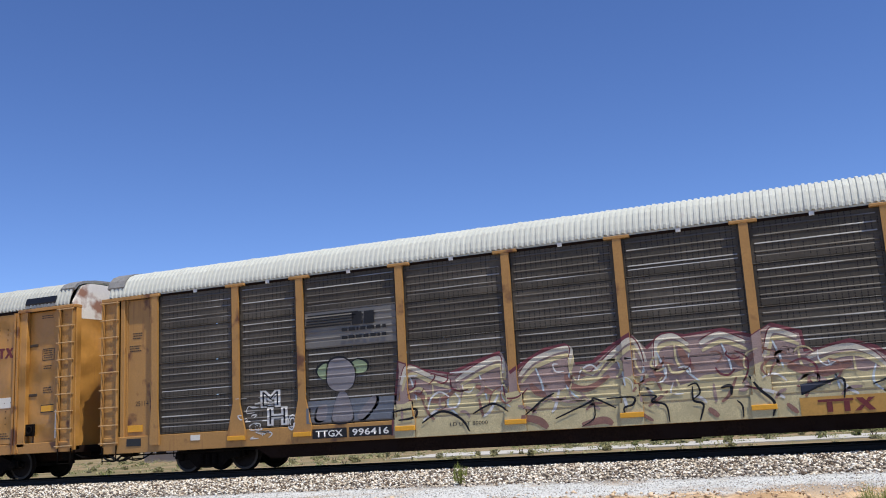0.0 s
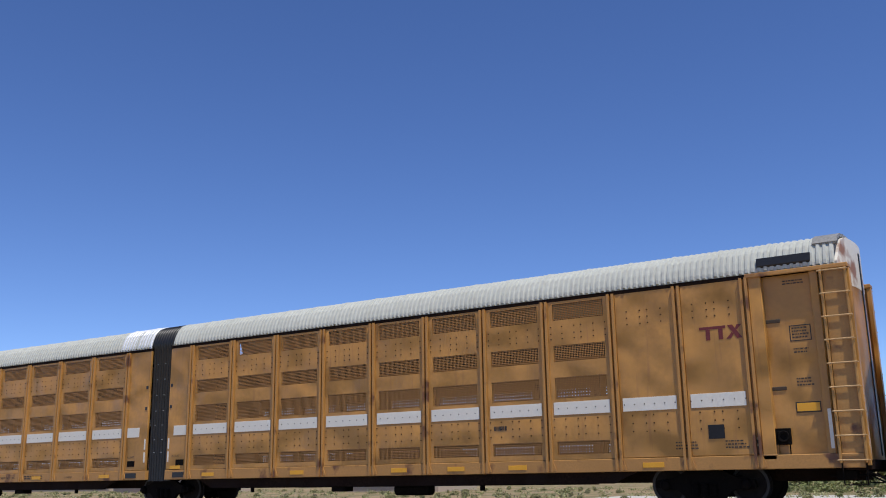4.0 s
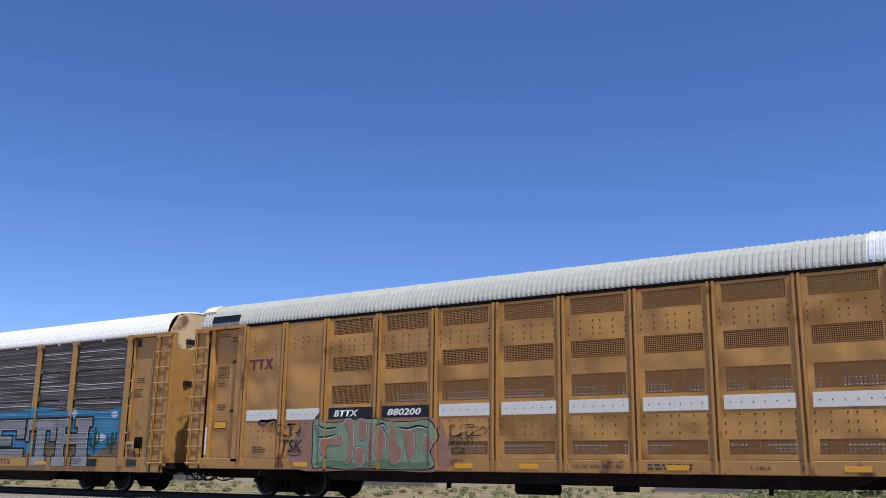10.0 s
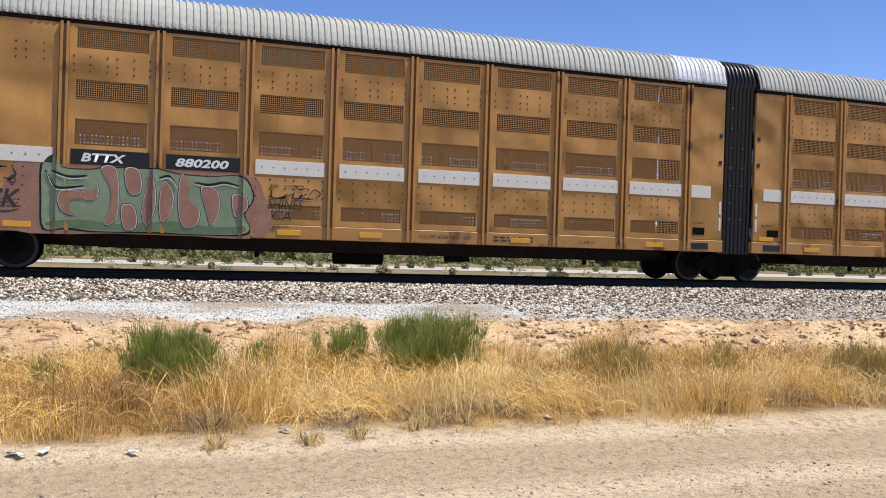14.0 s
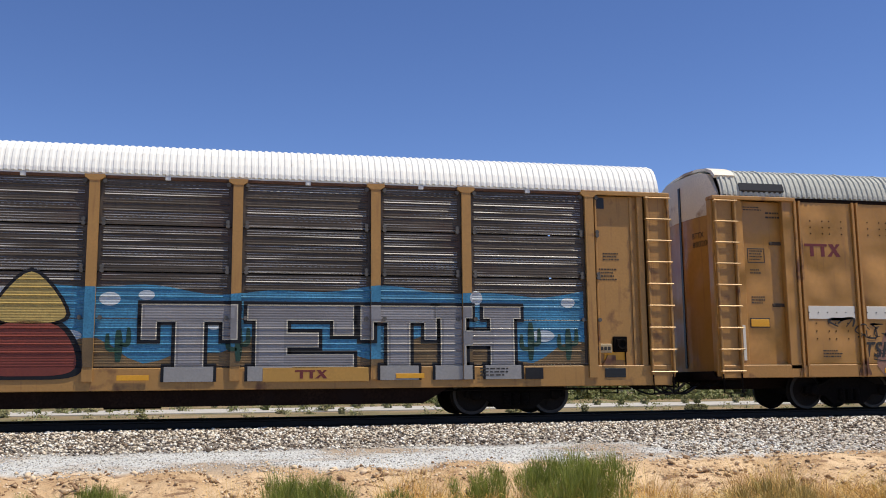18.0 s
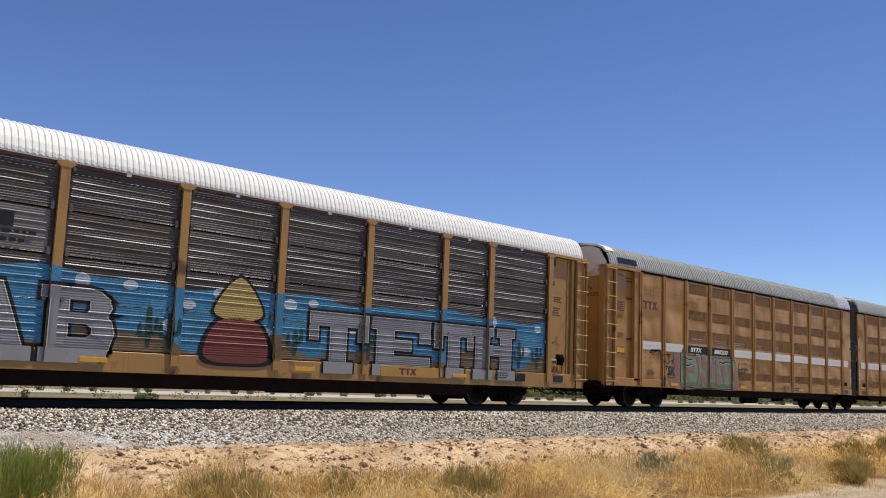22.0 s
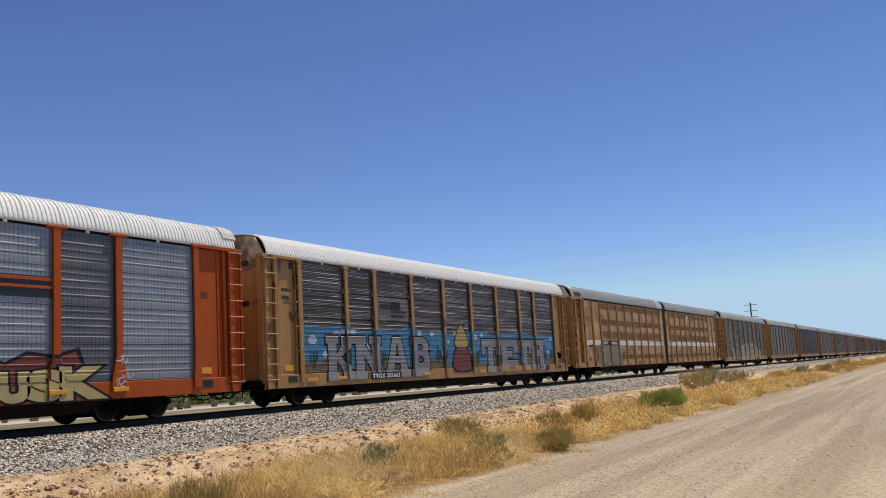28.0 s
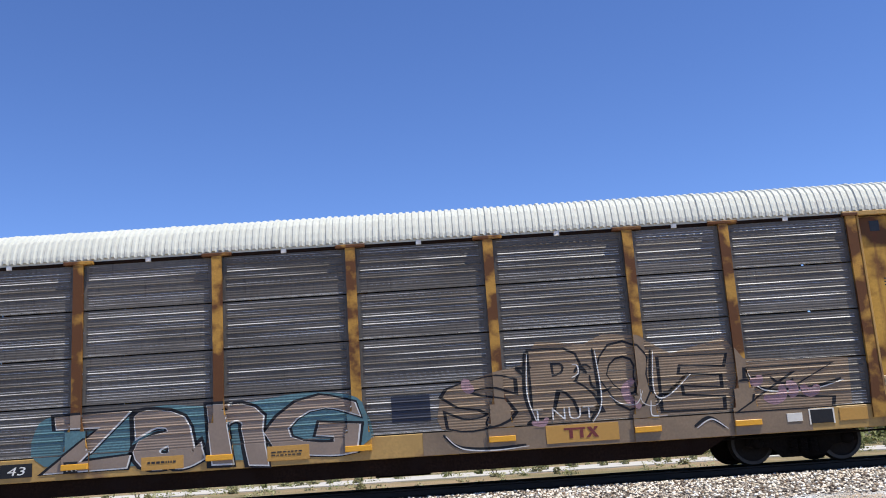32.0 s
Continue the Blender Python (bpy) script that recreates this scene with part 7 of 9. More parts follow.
    for pts, w in (([(-0.4, 0.87), (0.4, 1.19), (0.52, 1.27), (1.0, 1.03)], 0.05), ([(0.5, 1.24), (0.5, 0.85), (0.2, 0.66)], 0.03), ([(0.8, 1.25), (1.4, 1.24), (1.4, 1.09), (1.2, 1.02), (1.2, 0.9)], 0.05),
                   ([(1.5, 1.26), (1.9, 1.24), (1.8, 1.12), (2.1, 1.02), (2.15, 0.66)], 0.05), ([(2.7, 1.39), (2.7, 1.09), (2.9, 0.99), (2.8, 0.66)], 0.05), ([(3.3, 1.32), (3.5, 1.35), (3.5, 1.15)], 0.07),
                   ([(3.6, 1.03), (3.7, 0.91), (3.7, 0.66)], 0.04), ([(3.9, 1.53), (4.1, 1.22), (4.35, 0.95), (4.3, 0.66)], 0.06), ([(4.9, 1.06), (5.7, 1.36), (5.72, 0.95)], 0.05), ([(-4.5, 1.25), (-3.9, 1.3), (-3.9, 1.1), (-4.3, 1.05)], 0.06),
                   ([(-3.7, 0.95), (-3.2, 1.2), (-2.7, 1.0), (-2.5, 0.7)], 0.06), ([(-2.4, 1.1), (-1.9, 1.3), (-1.5, 1.1)], 0.05), ([(-1.1, 1.0), (-0.7, 1.3), (-0.4, 1.45)], 0.05), ([(6.3, 1.2), (6.9, 1.35), (7.4, 1.15)], 0.05),
                   ([(7.6, 1.3), (8.0, 1.2), (8.1, 0.8)], 0.05), ([(2.6, 1.4), (2.78, 1.45), (2.85, 1.25), (2.7, 1.12)], 0.04)):
        spray(car, "mural_line", stroke(pts, w), "spray_black", 9, "flared")
    for k, (m, w) in enumerate((("spray_white", 0.035), ("spray_rose", 0.05), ("spray_mauve", 0.07), ("spray_maroon", 0.035), ("spray_cream", 0.05))):
        for q in range(14):
            spray(car, "mural_flourish", arcs(300 + 20 * k + q, 1, -4.2, 6.0, 1.25, 2.1, w, 0.8), m, 7, "flared")
    spray(car, "mural_wedge", [[(4.9, 1.06), (5.7, 1.36), (4.9, 1.28)]], "spray_navy", 8, "flared")
    spray(car, "plain_patch", rect(4.85, 6.5, 0.63, 1.0), "sign_ochre", 7, "flared")
    spray(car, "painted_patch", rect(-6.85, -4.25, 1.10, 1.66), "spray_cloud_dim", 0, "flared")
    # plain pale shapes in place of a painted figure
    for loop, m, lay in (([(-6.55, 2.4), (-6.35, 2.58), (-6.1, 2.5), (-6.1, 2.25), (-6.4, 2.2)], "spray_mint", 2), ([(-5.6, 2.5), (-5.4, 2.62), (-5.15, 2.5), (-5.2, 2.3), (-5.5, 2.3)], "spray_mint", 2),
                         ([(-6.2, 2.6), (-5.8, 2.68), (-5.5, 2.4), (-5.55, 2.0), (-5.9, 1.85), (-6.25, 2.05)], "spray_ash", 3), ([(-6.15, 1.15), (-6.0, 1.75), (-5.8, 1.85), (-5.65, 1.6), (-5.6, 1.15)], "spray_ash", 1), ([(-6.6, 1.2), (-6.55, 1.5), (-6.3, 1.55), (-6.35, 1.2)], "spray_ash", 1), ([(-5.45, 1.25), (-5.0, 1.7), (-4.95, 1.5), (-5.3, 1.15)], "spray_ash", 1)):
        spray(car, "painted_shape", filled(smooth_loop([((x + 5.85) * 1.08 - 5.85, (z - 1.9) * 1.06 + 1.9) for x, z in loop])), "spray_black", lay - 1, "flared")
        spray(car, "painted_shape", filled(smooth_loop(loop)), m, lay, "flared")
    letters(car, "tag", [("M", -8.2, -7.7, 1.62, 2.0), ("H", -8.0, -7.5, 1.15, 1.55), ("O", -7.42, -7.2, 1.0, 1.34)], "spray_black", "spray_white", 0, "flared", 0.035, -0.01)
    for r in range(5):
        spray(car, "scribble", arcs(50 + r, 4, -8.75, -8.15, 0.82 + 0.22 * r, 0.98 + 0.22 * r, 0.03, 1.2), "spray_white", 0, "flared")
    spray(car, "mark_ground", rect(-6.87, -4.3, 2.98, 3.96), "mark_ground", 0, "flared")
    y = -1.545
    for k in range(5):
        plate(car, "mark_stripe", -6.85 + 0.02 * k, -5.55 + 0.06 * k, 3.52 + 0.072 * k, 3.555 + 0.072 * k, "black", y)
    plate(car, "mark_block", -5.50, -5.22, 3.50, 3.82, "black", y)
    plate(car, "mark_block", -5.16, -4.88, 3.50, 3.82, "black", y)
    bars(car, -5.8, 3.44, 1.3, 0.40, 2, "black", y)
    plate(car, "number_board", -6.72, -5.75, 0.72, 0.96, "black", -1.556)
    plate(car, "number_board", -5.68, -4.52, 0.72, 0.96, "black", -1.556)
    writing(car, "TTGX", -6.62, 0.76, 0.16, "letter_white", y=-1.565, width=0.76, bold=0.004)
    writing(car, "996416", -5.60, 0.76, 0.16, "letter_white", y=-1.565, width=1.0, bold=0.004)
    writing(car, "LD LMT 80000", -3.0, 0.84, 0.09, "ink", y=-1.565, width=0.95)
    writing(car, "25114", -12.30, 1.88, 0.13, "ink", y=-1.445)
    bars(car, -12.4, 3.9, 0.35, 0.2, 3, "ink", -1.445)
    three_strokes(car, 5.2, 0.68, 1.1, 0.26, "maroon", -1.580)
    plate(car, "data_plate", -10.4, -10.1, 0.86, 1.0, "stripe", -1.551)


M["spray_cloud_dim"] = paint("pale_blue_patch", (0.16, 0.175, 0.20), 0.45, 0.2, spread=0.15)


def paint_orange_car(car):
    RACK_POSTS[0], RACK_POSTS[-1] = -11.85, 11.85
    blob = [(-11.45, 0.64), (-11.8, 1.0), (-11.7, 1.4), (-11.45, 1.85), (-10.9, 2.0), (-10.4, 1.93), (-9.7, 2.02), (-9.2, 1.98), (-9.0, 1.65), (-8.65, 1.6), (-8.45, 1.3), (-8.05, 1.15), (-7.95, 0.64)]
    spray(car, "bubble_outline", filled(smooth_loop(blob, 4)), "spray_teal", 1, "flared", "teal spray outline round bubble letters")
    core = [(-11.35, 0.72), (-11.62, 1.02), (-11.55, 1.38), (-11.35, 1.72), (-10.9, 1.86), (-10.5, 1.8), (-10.1, 1.9), (-9.6, 1.9), (-9.32, 1.84), (-9.15, 1.55), (-8.75, 1.48), (-8.55, 1.22), (-8.2, 1.05), (-8.1, 0.72)]
    for k, (x, z, r) in enumerate(((-11.1, 1.66, 0.34), (-10.45, 1.72, 0.30), (-9.85, 1.78, 0.28), (-9.4, 1.72, 0.24), (-8.75, 1.34, 0.26), (-11.45, 1.2, 0.22))):
        spray(car, "bubble_outline", oval(x, z, r + 0.12, r + 0.12), "spray_teal", 1.15 + 0.12 * k, "flared")
        spray(car, "bubble_letters", oval(x, z, r, r), "spray_navy", 2.15 + 0.12 * k, "flared")
    spray(car, "bubble_letters", filled(smooth_loop(core, 4)), "spray_navy", 2, "flared", "dark run-together bubble letters edged in teal")
    for pts in ([(-11.42, 1.3), (-11.2, 1.5), (-10.95, 1.42), (-11.05, 1.22), (-11.25, 1.1), (-11.0, 0.92), (-10.8, 1.0)], [(-10.78, 1.7), (-10.74, 1.3), (-10.7, 0.95)], [(-10.5, 1.72), (-10.48, 1.35), (-10.38, 1.05), (-10.2, 1.1), (-10.18, 1.75)],
                [(-10.0, 1.8), (-9.98, 1.3), (-9.95, 0.9)], [(-9.78, 1.62), (-9.5, 1.6), (-9.48, 1.4), (-9.76, 1.36)], [(-9.78, 1.3), (-9.76, 1.05), (-9.45, 1.02)], [(-9.28, 1.6), (-9.24, 1.2), (-9.2, 0.85)],
                [(-9.02, 1.3), (-8.8, 1.32), (-8.78, 1.12), (-9.0, 1.08)], [(-8.85, 1.06), (-8.6, 0.85), (-8.35, 0.88)], [(-11.5, 0.9), (-11.0, 0.82), (-10.4, 0.84)]):
        spray(car, "bubble_line", stroke(pts, 0.05), "spray_teal", 3, "flared")
    spray(car, "round_mark", oval(-8.2, 1.62, 0.24, 0.22), "spray_teal", 1, "flared")
    spray(car, "round_mark", oval(-8.2, 1.62, 0.17, 0.15), "spray_navy", 2, "flared")
    tag = stroke([(-12.5, 1.25), (-12.4, 1.9), (-12.3, 1.3), (-12.2, 1.75), (-12.1, 1.2)], 0.05) + stroke([(-12.55, 1.3), (-12.3, 1.12), (-12.02, 1.25)], 0.06)
    f = Form()
    for q in tag:
        f.add([(x, -1.447, z) for x, z in q], [tuple(range(len(q)))])
    me = bpy.data.meshes.new("tag")
    me.from_pydata(f.v, [], f.f)
    me.materials.append(M["spray_white"])
    part("tag", me, None, car)
    spray(car, "brick_shape", filled([(4.9, 1.2), (5.0, 1.8), (5.6, 1.6), (6.2, 1.85), (7.0, 1.75), (7.7, 1.95), (7.9, 1.5), (7.6, 1.1), (6.4, 0.95)]), "spray_black", 0, "flared")
    spray(car, "brick_shape", filled([(5.0, 1.25), (5.08, 1.7), (5.6, 1.52), (6.2, 1.76), (7.0, 1.66), (7.6, 1.84), (7.75, 1.5), (7.5, 1.15), (6.4, 1.0)]), "spray_brick", 1, "flared")
    letters(car, "yellow", [("U", 5.45, 6.15, 0.72, 1.3), ("S", 6.3, 7.0, 0.72, 1.34), ("K", 7.15, 8.25, 0.72, 1.4)], "spray_butter", "spray_black", 2, "flared", 0.12, 0.07)
    for k in range(3):
        spray(car, "scribble", arcs(70 + k, 3, 8.75, 9.1, 0.85 + 0.3 * k, 1.1 + 0.3 * k, 0.03, 1.1), "spray_white", 0, "flared")
    # a missing upper strip with bare rails
    plate(car, "open_strip", 4.26, 6.86, 3.12, 3.64, "rubber", -1.532)
    part("bare_rail", Form().box(4.24, 6.88, -1.56, -1.535, 3.52, 3.60), "orange", car)
    part("bare_rail", Form().box(4.24, 6.88, -1.56, -1.535, 3.33, 3.40), "orange", car)
    bars(car, -6.85, 0.95, 0.62, 0.14, 1, "ink", -1.551)
    writing(car, "302892", -6.05, 0.80, 0.14, "ink", y=-1.551, width=0.8)
    plate(car, "warning_plate", -7.4, -6.98, 0.82, 0.98, "sign_ochre", -1.551)
    bars(car, 3.2, 0.98, 0.6, 0.12, 2, "sign_ochre", -1.551)
    RACK_POSTS[0], RACK_POSTS[-1] = -11.55, 11.55


def paint_yellow_car(car):
    back = [(-4.75, 0.9), (-4.95, 1.6), (-4.5, 1.88), (-3.2, 1.86), (-2.4, 1.93), (-1.4, 1.84), (-0.6, 1.9), (0.3, 2.0), (1.2, 1.9), (1.5, 1.6), (1.35, 0.85), (-2, 0.8)]
    spray(car, "pale_shadow", filled(smooth_loop(back, 3)), "spray_sky", 0, "worn", "pale blue spray shadow behind letters")
    boxes = [("Z", -4.6, -3.2, 0.80, 1.78), ("a", -2.95, -1.85, 0.82, 1.8), ("n", -1.45, -0.55, 0.78, 1.78), ("G", -0.3, 1.25, 0.80, 1.84)]
    for ch, x0, x1, z0, z1 in boxes:
        k = (z1 - z0) / 0.7
        spray(car, "letter_edge", warped(fitted(ch, x0, x1, z0, z1, 0.095 / k)), "spray_black", 1, "worn")
        spray(car, "letter_rim", warped(fitted(ch, x0, x1, z0, z1, 0.062 / k, 0, (0.012, -0.012))), "spray_white", 2, "worn")
        spray(car, "letter", warped(fitted(ch, x0, x1, z0, z1, 0.05 / k)), "spray_tan", 3, "worn", "tan bubble letter with a black edge")
    body = [(2.9, 1.3), (3.0, 1.8), (3.9, 2.12), (4.6, 2.25), (4.95, 2.7), (5.9, 2.6), (6.3, 2.78), (6.95, 2.7), (7.6, 2.3), (8.7, 2.55), (9.0, 2.1), (11.1, 2.0), (11.05, 1.08), (3.0, 1.08)]
    spray(car, "tan_coat", filled(body), "spray_tan_thin", 0, "worn", "thin tan spray paint over grey sheets")
    for k, (m, n, w) in enumerate([("spray_black", 9, 0.05), ("spray_pinkish", 7, 0.18), ("spray_white", 4, 0.022)]):
        for q in range(n):
            spray(car, "mural_stroke", arcs(90 + 20 * k + q, 1, 3.3, 10.6, 1.1, 2.2, w, 0.8), m, 2 + k + 0.03 * q, "worn")
    for ch, x0, x1, z0, z1 in (("R", 4.95, 6.0, 1.3, 2.5), ("O", 6.2, 7.1, 1.35, 2.55), ("S", 3.2, 4.4, 1.1, 2.0), ("E", 7.4, 8.5, 1.25, 2.2), ("Z", 9.0, 10.6, 1.15, 1.9)):
        spray(car, "letter_edge", warped(fitted(ch, x0, x1, z0, z1, 0.055)), "spray_black", 1, "worn")
        spray(car, "letter", warped(fitted(ch, x0, x1, z0, z1, 0.03)), "spray_tan_thin", 2, "worn")
    spray(car, "scrawl", fitted("T NUT", 4.75, 6.0, 1.14, 1.38, -0.012), "spray_white", 5, "worn")
    spray(car, "sill_coat", [[(2.6 + 0.4 * k, 0.63), (3.0 + 0.4 * k, 0.63), (3.0 + 0.4 * k, 1.06), (2.6 + 0.4 * k, 1.06)] for k in range(19)], "spray_tan_thin", 0, "worn")
    for pts in ([(3.0, 1.0), (3.3, 0.75), (3.9, 0.68), (4.6, 0.72)], [(7.9, 0.85), (8.2, 1.0), (8.5, 0.8)], [(4.7, 2.5), (4.65, 1.7), (4.8, 1.15)], [(6.05, 2.5), (6.1, 1.5), (5.9, 1.1)], [(7.2, 2.4), (7.15, 1.6), (7.4, 1.5), (7.9, 1.9)], [(9.0, 1.9), (9.3, 1.5), (10.2, 1.45), (10.9, 1.6)]):
        spray(car, "painted_line", stroke(pts, 0.07), "spray_black", 2, "worn")
        spray(car, "painted_line", stroke([(x + 0.05, z - 0.03) for x, z in pts], 0.025), "spray_white", 3, "worn")
    spray(car, "navy_patch", rect(2.02, 2.78, 1.30, 1.80), "spray_navy", 0, "worn")
    for x, a, z, b in ((-2.87, -2.05, 0.70, 0.95), (-0.43, 0.39, 0.72, 1.0), (5.0, 6.42, 0.70, 1.04), (10.75, 11.3, 0.78, 1.02)):
        plate(car, "ochre_plate", x, a, z, b, "sign_ochre", -1.556)
    three_strokes(car, 5.35, 0.78, 0.68, 0.20, "maroon", -1.566)
    bars(car, -2.75, 0.86, 0.55, 0.1, 1, "ink", -1.566)
    bars(car, -0.35, 0.9, 0.6, 0.12, 2, "ink", -1.566)
    plate(car, "data_panel", 10.18, 10.62, 0.76, 1.02, "black", -1.556)
    part("data_rim", Form().box(10.15, 10.18, -1.56, -1.552, 0.74, 1.04).box(10.62, 10.65, -1.56, -1.552, 0.74, 1.04).box(10.181, 10.619, -1.56, -1.552, 1.02, 1.04), "stripe", car)
    plate(car, "grey_plate", 9.72, 10.02, 0.82, 0.98, "stripe", -1.556)
    plate(car, "number_board", -5.6, -4.98, 0.72, 0.98, "black", -1.556)
    writing(car, "43", -5.48, 0.77, 0.16, "letter_white", y=-1.566, width=0.36, slant=0.2)
    plate(car, "number_board", -4.35, -4.08, 0.74, 0.96, "black", -1.617)
    writing(car, "R1", -4.31, 0.78, 0.14, "letter_white", y=-1.626, width=0.2)
    # vehicles of rust on the end panel: handbrake and torn top corner
    plate(car, "torn_hole", 11.98, 12.18, 4.52, 4.74, "rubber", -1.445)
    hand_brake(car, 12.34, 1.62)
    part("end_panel_rust", Form().box(11.76, 12.9, -1.446, -1.441, 0.97, 4.82), "yellow_eaten", car, "rust-eaten yellow end panel")


M["spray_tan_thin"] = paint("thin_tan_spray", (0.225, 0.16, 0.10), 0.5, 0.05, spread=0.15, grain=0.3)
M["spray_pinkish"] = paint("faded_pink_spray", (0.33, 0.20, 0.22), 0.5, spread=0.2)


def paint_tan_car(car):
    st = "panel"
    spray(car, "pink_mist", filled(smooth_loop([(-16.75, 0.8), (-16.6, 1.9), (-16.3, 2.3), (-15.9, 2.08), (-14, 2.09), (-12.2, 2.08), (-11.8, 1.7), (-11.75, 0.8), (-14, 0.79)], 4)), "spray_pink", 0, st, "faded pink spray mist")
    body = [(-16.06, 2.05), (-15.86, 2.26), (-15.72, 2.02), (-15.2, 2.0), (-14.9, 2.05), (-14.2, 2.07), (-13.9, 2.07), (-13.5, 2.0), (-12.9, 1.98), (-12.3, 2.02), (-12.07, 1.8), (-12.02, 1.55), (-12.2, 1.25),
            (-12.07, 0.95), (-12.3, 0.82), (-13.2, 0.80), (-14.0, 0.82), (-15.0, 0.80), (-15.6, 0.85), (-16.0, 0.83), (-16.06, 1.4)]
    about = lambda q, k: [(cx + (x - cx) * (1 + k / w), cz + (z - cz) * (1 + k / h)) for cx, cz, w, h in [(sum(p[0] for p in q) / len(q), sum(p[1] for p in q) / len(q), max(p[0] for p in q) - min(p[0] for p in q), max(p[1] for p in q) - min(p[1] for p in q))] for x, z in q]
    spray(car, "letter_edge", filled([(x, max(z, 0.78)) for x, z in smooth_loop(about(body, 0.07), 4)]), "spray_black", 1, st)
    spray(car, "letter_body", filled([(x, max(z, 0.785)) for x, z in smooth_loop(body, 4)]), "spray_mint", 2, st, "run-together mint-green bubble letters with dark edges")
    shade = [(-15.95, 0.95), (-15.3, 1.02), (-14.6, 0.95), (-13.6, 1.05), (-12.8, 0.95), (-12.2, 1.0), (-12.3, 0.84), (-13.4, 0.83), (-14.6, 0.84), (-15.8, 0.86)]
    spray(car, "letter_shade", filled(smooth_loop(shade, 3)), "spray_fern", 3, st)
    gaps = [[(-15.72, 1.55), (-15.2, 1.58), (-15.05, 1.68), (-15.1, 1.42), (-15.5, 1.42), (-15.55, 1.2), (-15.42, 1.1), (-15.7, 1.2)], [(-14.98, 2.04), (-14.72, 2.04), (-14.66, 1.5), (-14.7, 1.05), (-14.9, 0.95), (-14.8, 1.35), (-14.82, 1.7)],
            [(-14.53, 2.04), (-14.28, 2.02), (-14.25, 1.62), (-14.46, 1.6)], [(-14.58, 1.3), (-14.36, 1.3), (-14.32, 0.92), (-14.53, 0.88)], [(-14.10, 2.0), (-13.98, 1.75), (-13.97, 1.3), (-14.1, 0.95), (-14.2, 1.2), (-14.15, 1.6)],
            [(-13.8, 1.85), (-13.62, 1.6), (-13.66, 1.2), (-13.82, 1.05), (-13.87, 1.4)], [(-13.45, 1.99), (-13.28, 1.75), (-13.32, 1.5), (-13.1, 1.3), (-13.15, 1.0), (-13.4, 0.95), (-13.5, 1.4)],
            [(-13.05, 1.75), (-12.75, 1.7), (-12.7, 1.3), (-12.85, 1.0), (-12.95, 1.3)], [(-12.42, 1.62), (-12.18, 1.6), (-12.14, 1.38), (-12.36, 1.2)]]
    for g in gaps:
        spray(car, "letter_line", filled(smooth_loop(about(g, 0.05), 4)), "spray_black", 4, st)
        spray(car, "letter_rim", filled(smooth_loop(about(g, 0.026), 4)), "spray_white", 5, st)
        spray(car, "letter_gap", filled(smooth_loop(g, 4)), "spray_pink", 6, st)
    for pts in ([(-16.0, 1.95), (-15.9, 1.72), (-15.75, 1.62), (-15.3, 1.68)], [(-15.9, 1.95), (-15.6, 1.85), (-15.25, 1.88)], [(-13.9, 1.9), (-13.7, 1.95), (-13.55, 1.75)], [(-13.2, 1.85), (-12.9, 1.82), (-12.6, 1.88), (-12.3, 1.82)]):
        spray(car, "letter_line", stroke(pts, 0.05), "spray_black", 7, st)
        spray(car, "letter_rim", stroke([(x + 0.02, z - 0.04) for x, z in pts], 0.018), "spray_white", 8, st)
    spray(car, "scrawl", fitted("TSK", -17.2, -16.45, 1.22, 1.56, 0.02, 0.25) + stroke([(-17.0, 1.17), (-16.7, 1.13), (-16.45, 1.18)], 0.03), "ink", 2, st)
    spray(car, "scrawl", arcs(7, 9, -17.25, -16.55, 1.68, 1.98, 0.03, 1.2), "ink", 2, st)
    spray(car, "scrawl", arcs(8, 8, -11.55, -10.75, 1.62, 1.88, 0.03, 1.3) + fitted("SHINES", -11.7, -10.95, 1.38, 1.6, -0.01, 0.2) + fitted("CA", -11.6, -11.2, 1.14, 1.34, -0.01, 0.2), "ink", 2, st)
    spray(car, "scrawl", arcs(9, 6, -18.0, -17.75, 1.92, 2.1, 0.04, 1.3), "ink", 2, st)
    y = -1.558
    writing(car, "BTTX", -15.38, 2.165, 0.165, "letter_white", y=y, width=0.84, slant=0.22, bold=0.008)
    writing(car, "880200", -13.60, 2.165, 0.165, "letter_white", y=y, width=1.06, slant=0.22, bold=0.008)
    three_strokes(car, -18.62, 3.56, 0.95, 0.30, "maroon", -1.545)
    three_strokes(car, 17.72, 3.56, 0.95, 0.30, "maroon", -1.545)
    writing(car, "+LD LMT 40000 EACH UNIT", -8.35, 0.87, 0.085, "ink", y=-1.557, width=1.25)
    writing(car, "TMB20", -2.50, 0.85, 0.11, "ink", y=-1.557, width=0.42)
    writing(car, "L-140-0", -4.35, 0.86, 0.08, "ink", y=-1.557, width=0.4)
    writing(car, "A-UNIT", -1.22, 1.44, 0.07, "ink", y=-1.545, width=0.34)
    writing(car, "B-UNIT", 0.86, 1.44, 0.07, "ink", y=-1.545, width=0.34)
    bars(car, -6.55, 0.97, 1.1, 0.16, 2, "ink", -1.557)
    for x in (-18.3, -16.9, 17.0, 18.1):
        bars(car, x, 1.38, 0.5, 0.2, 3, "ink", -1.545)
    plate(car, "data_panel", 17.75, 18.1, 1.42, 1.72, "black", -1.547)
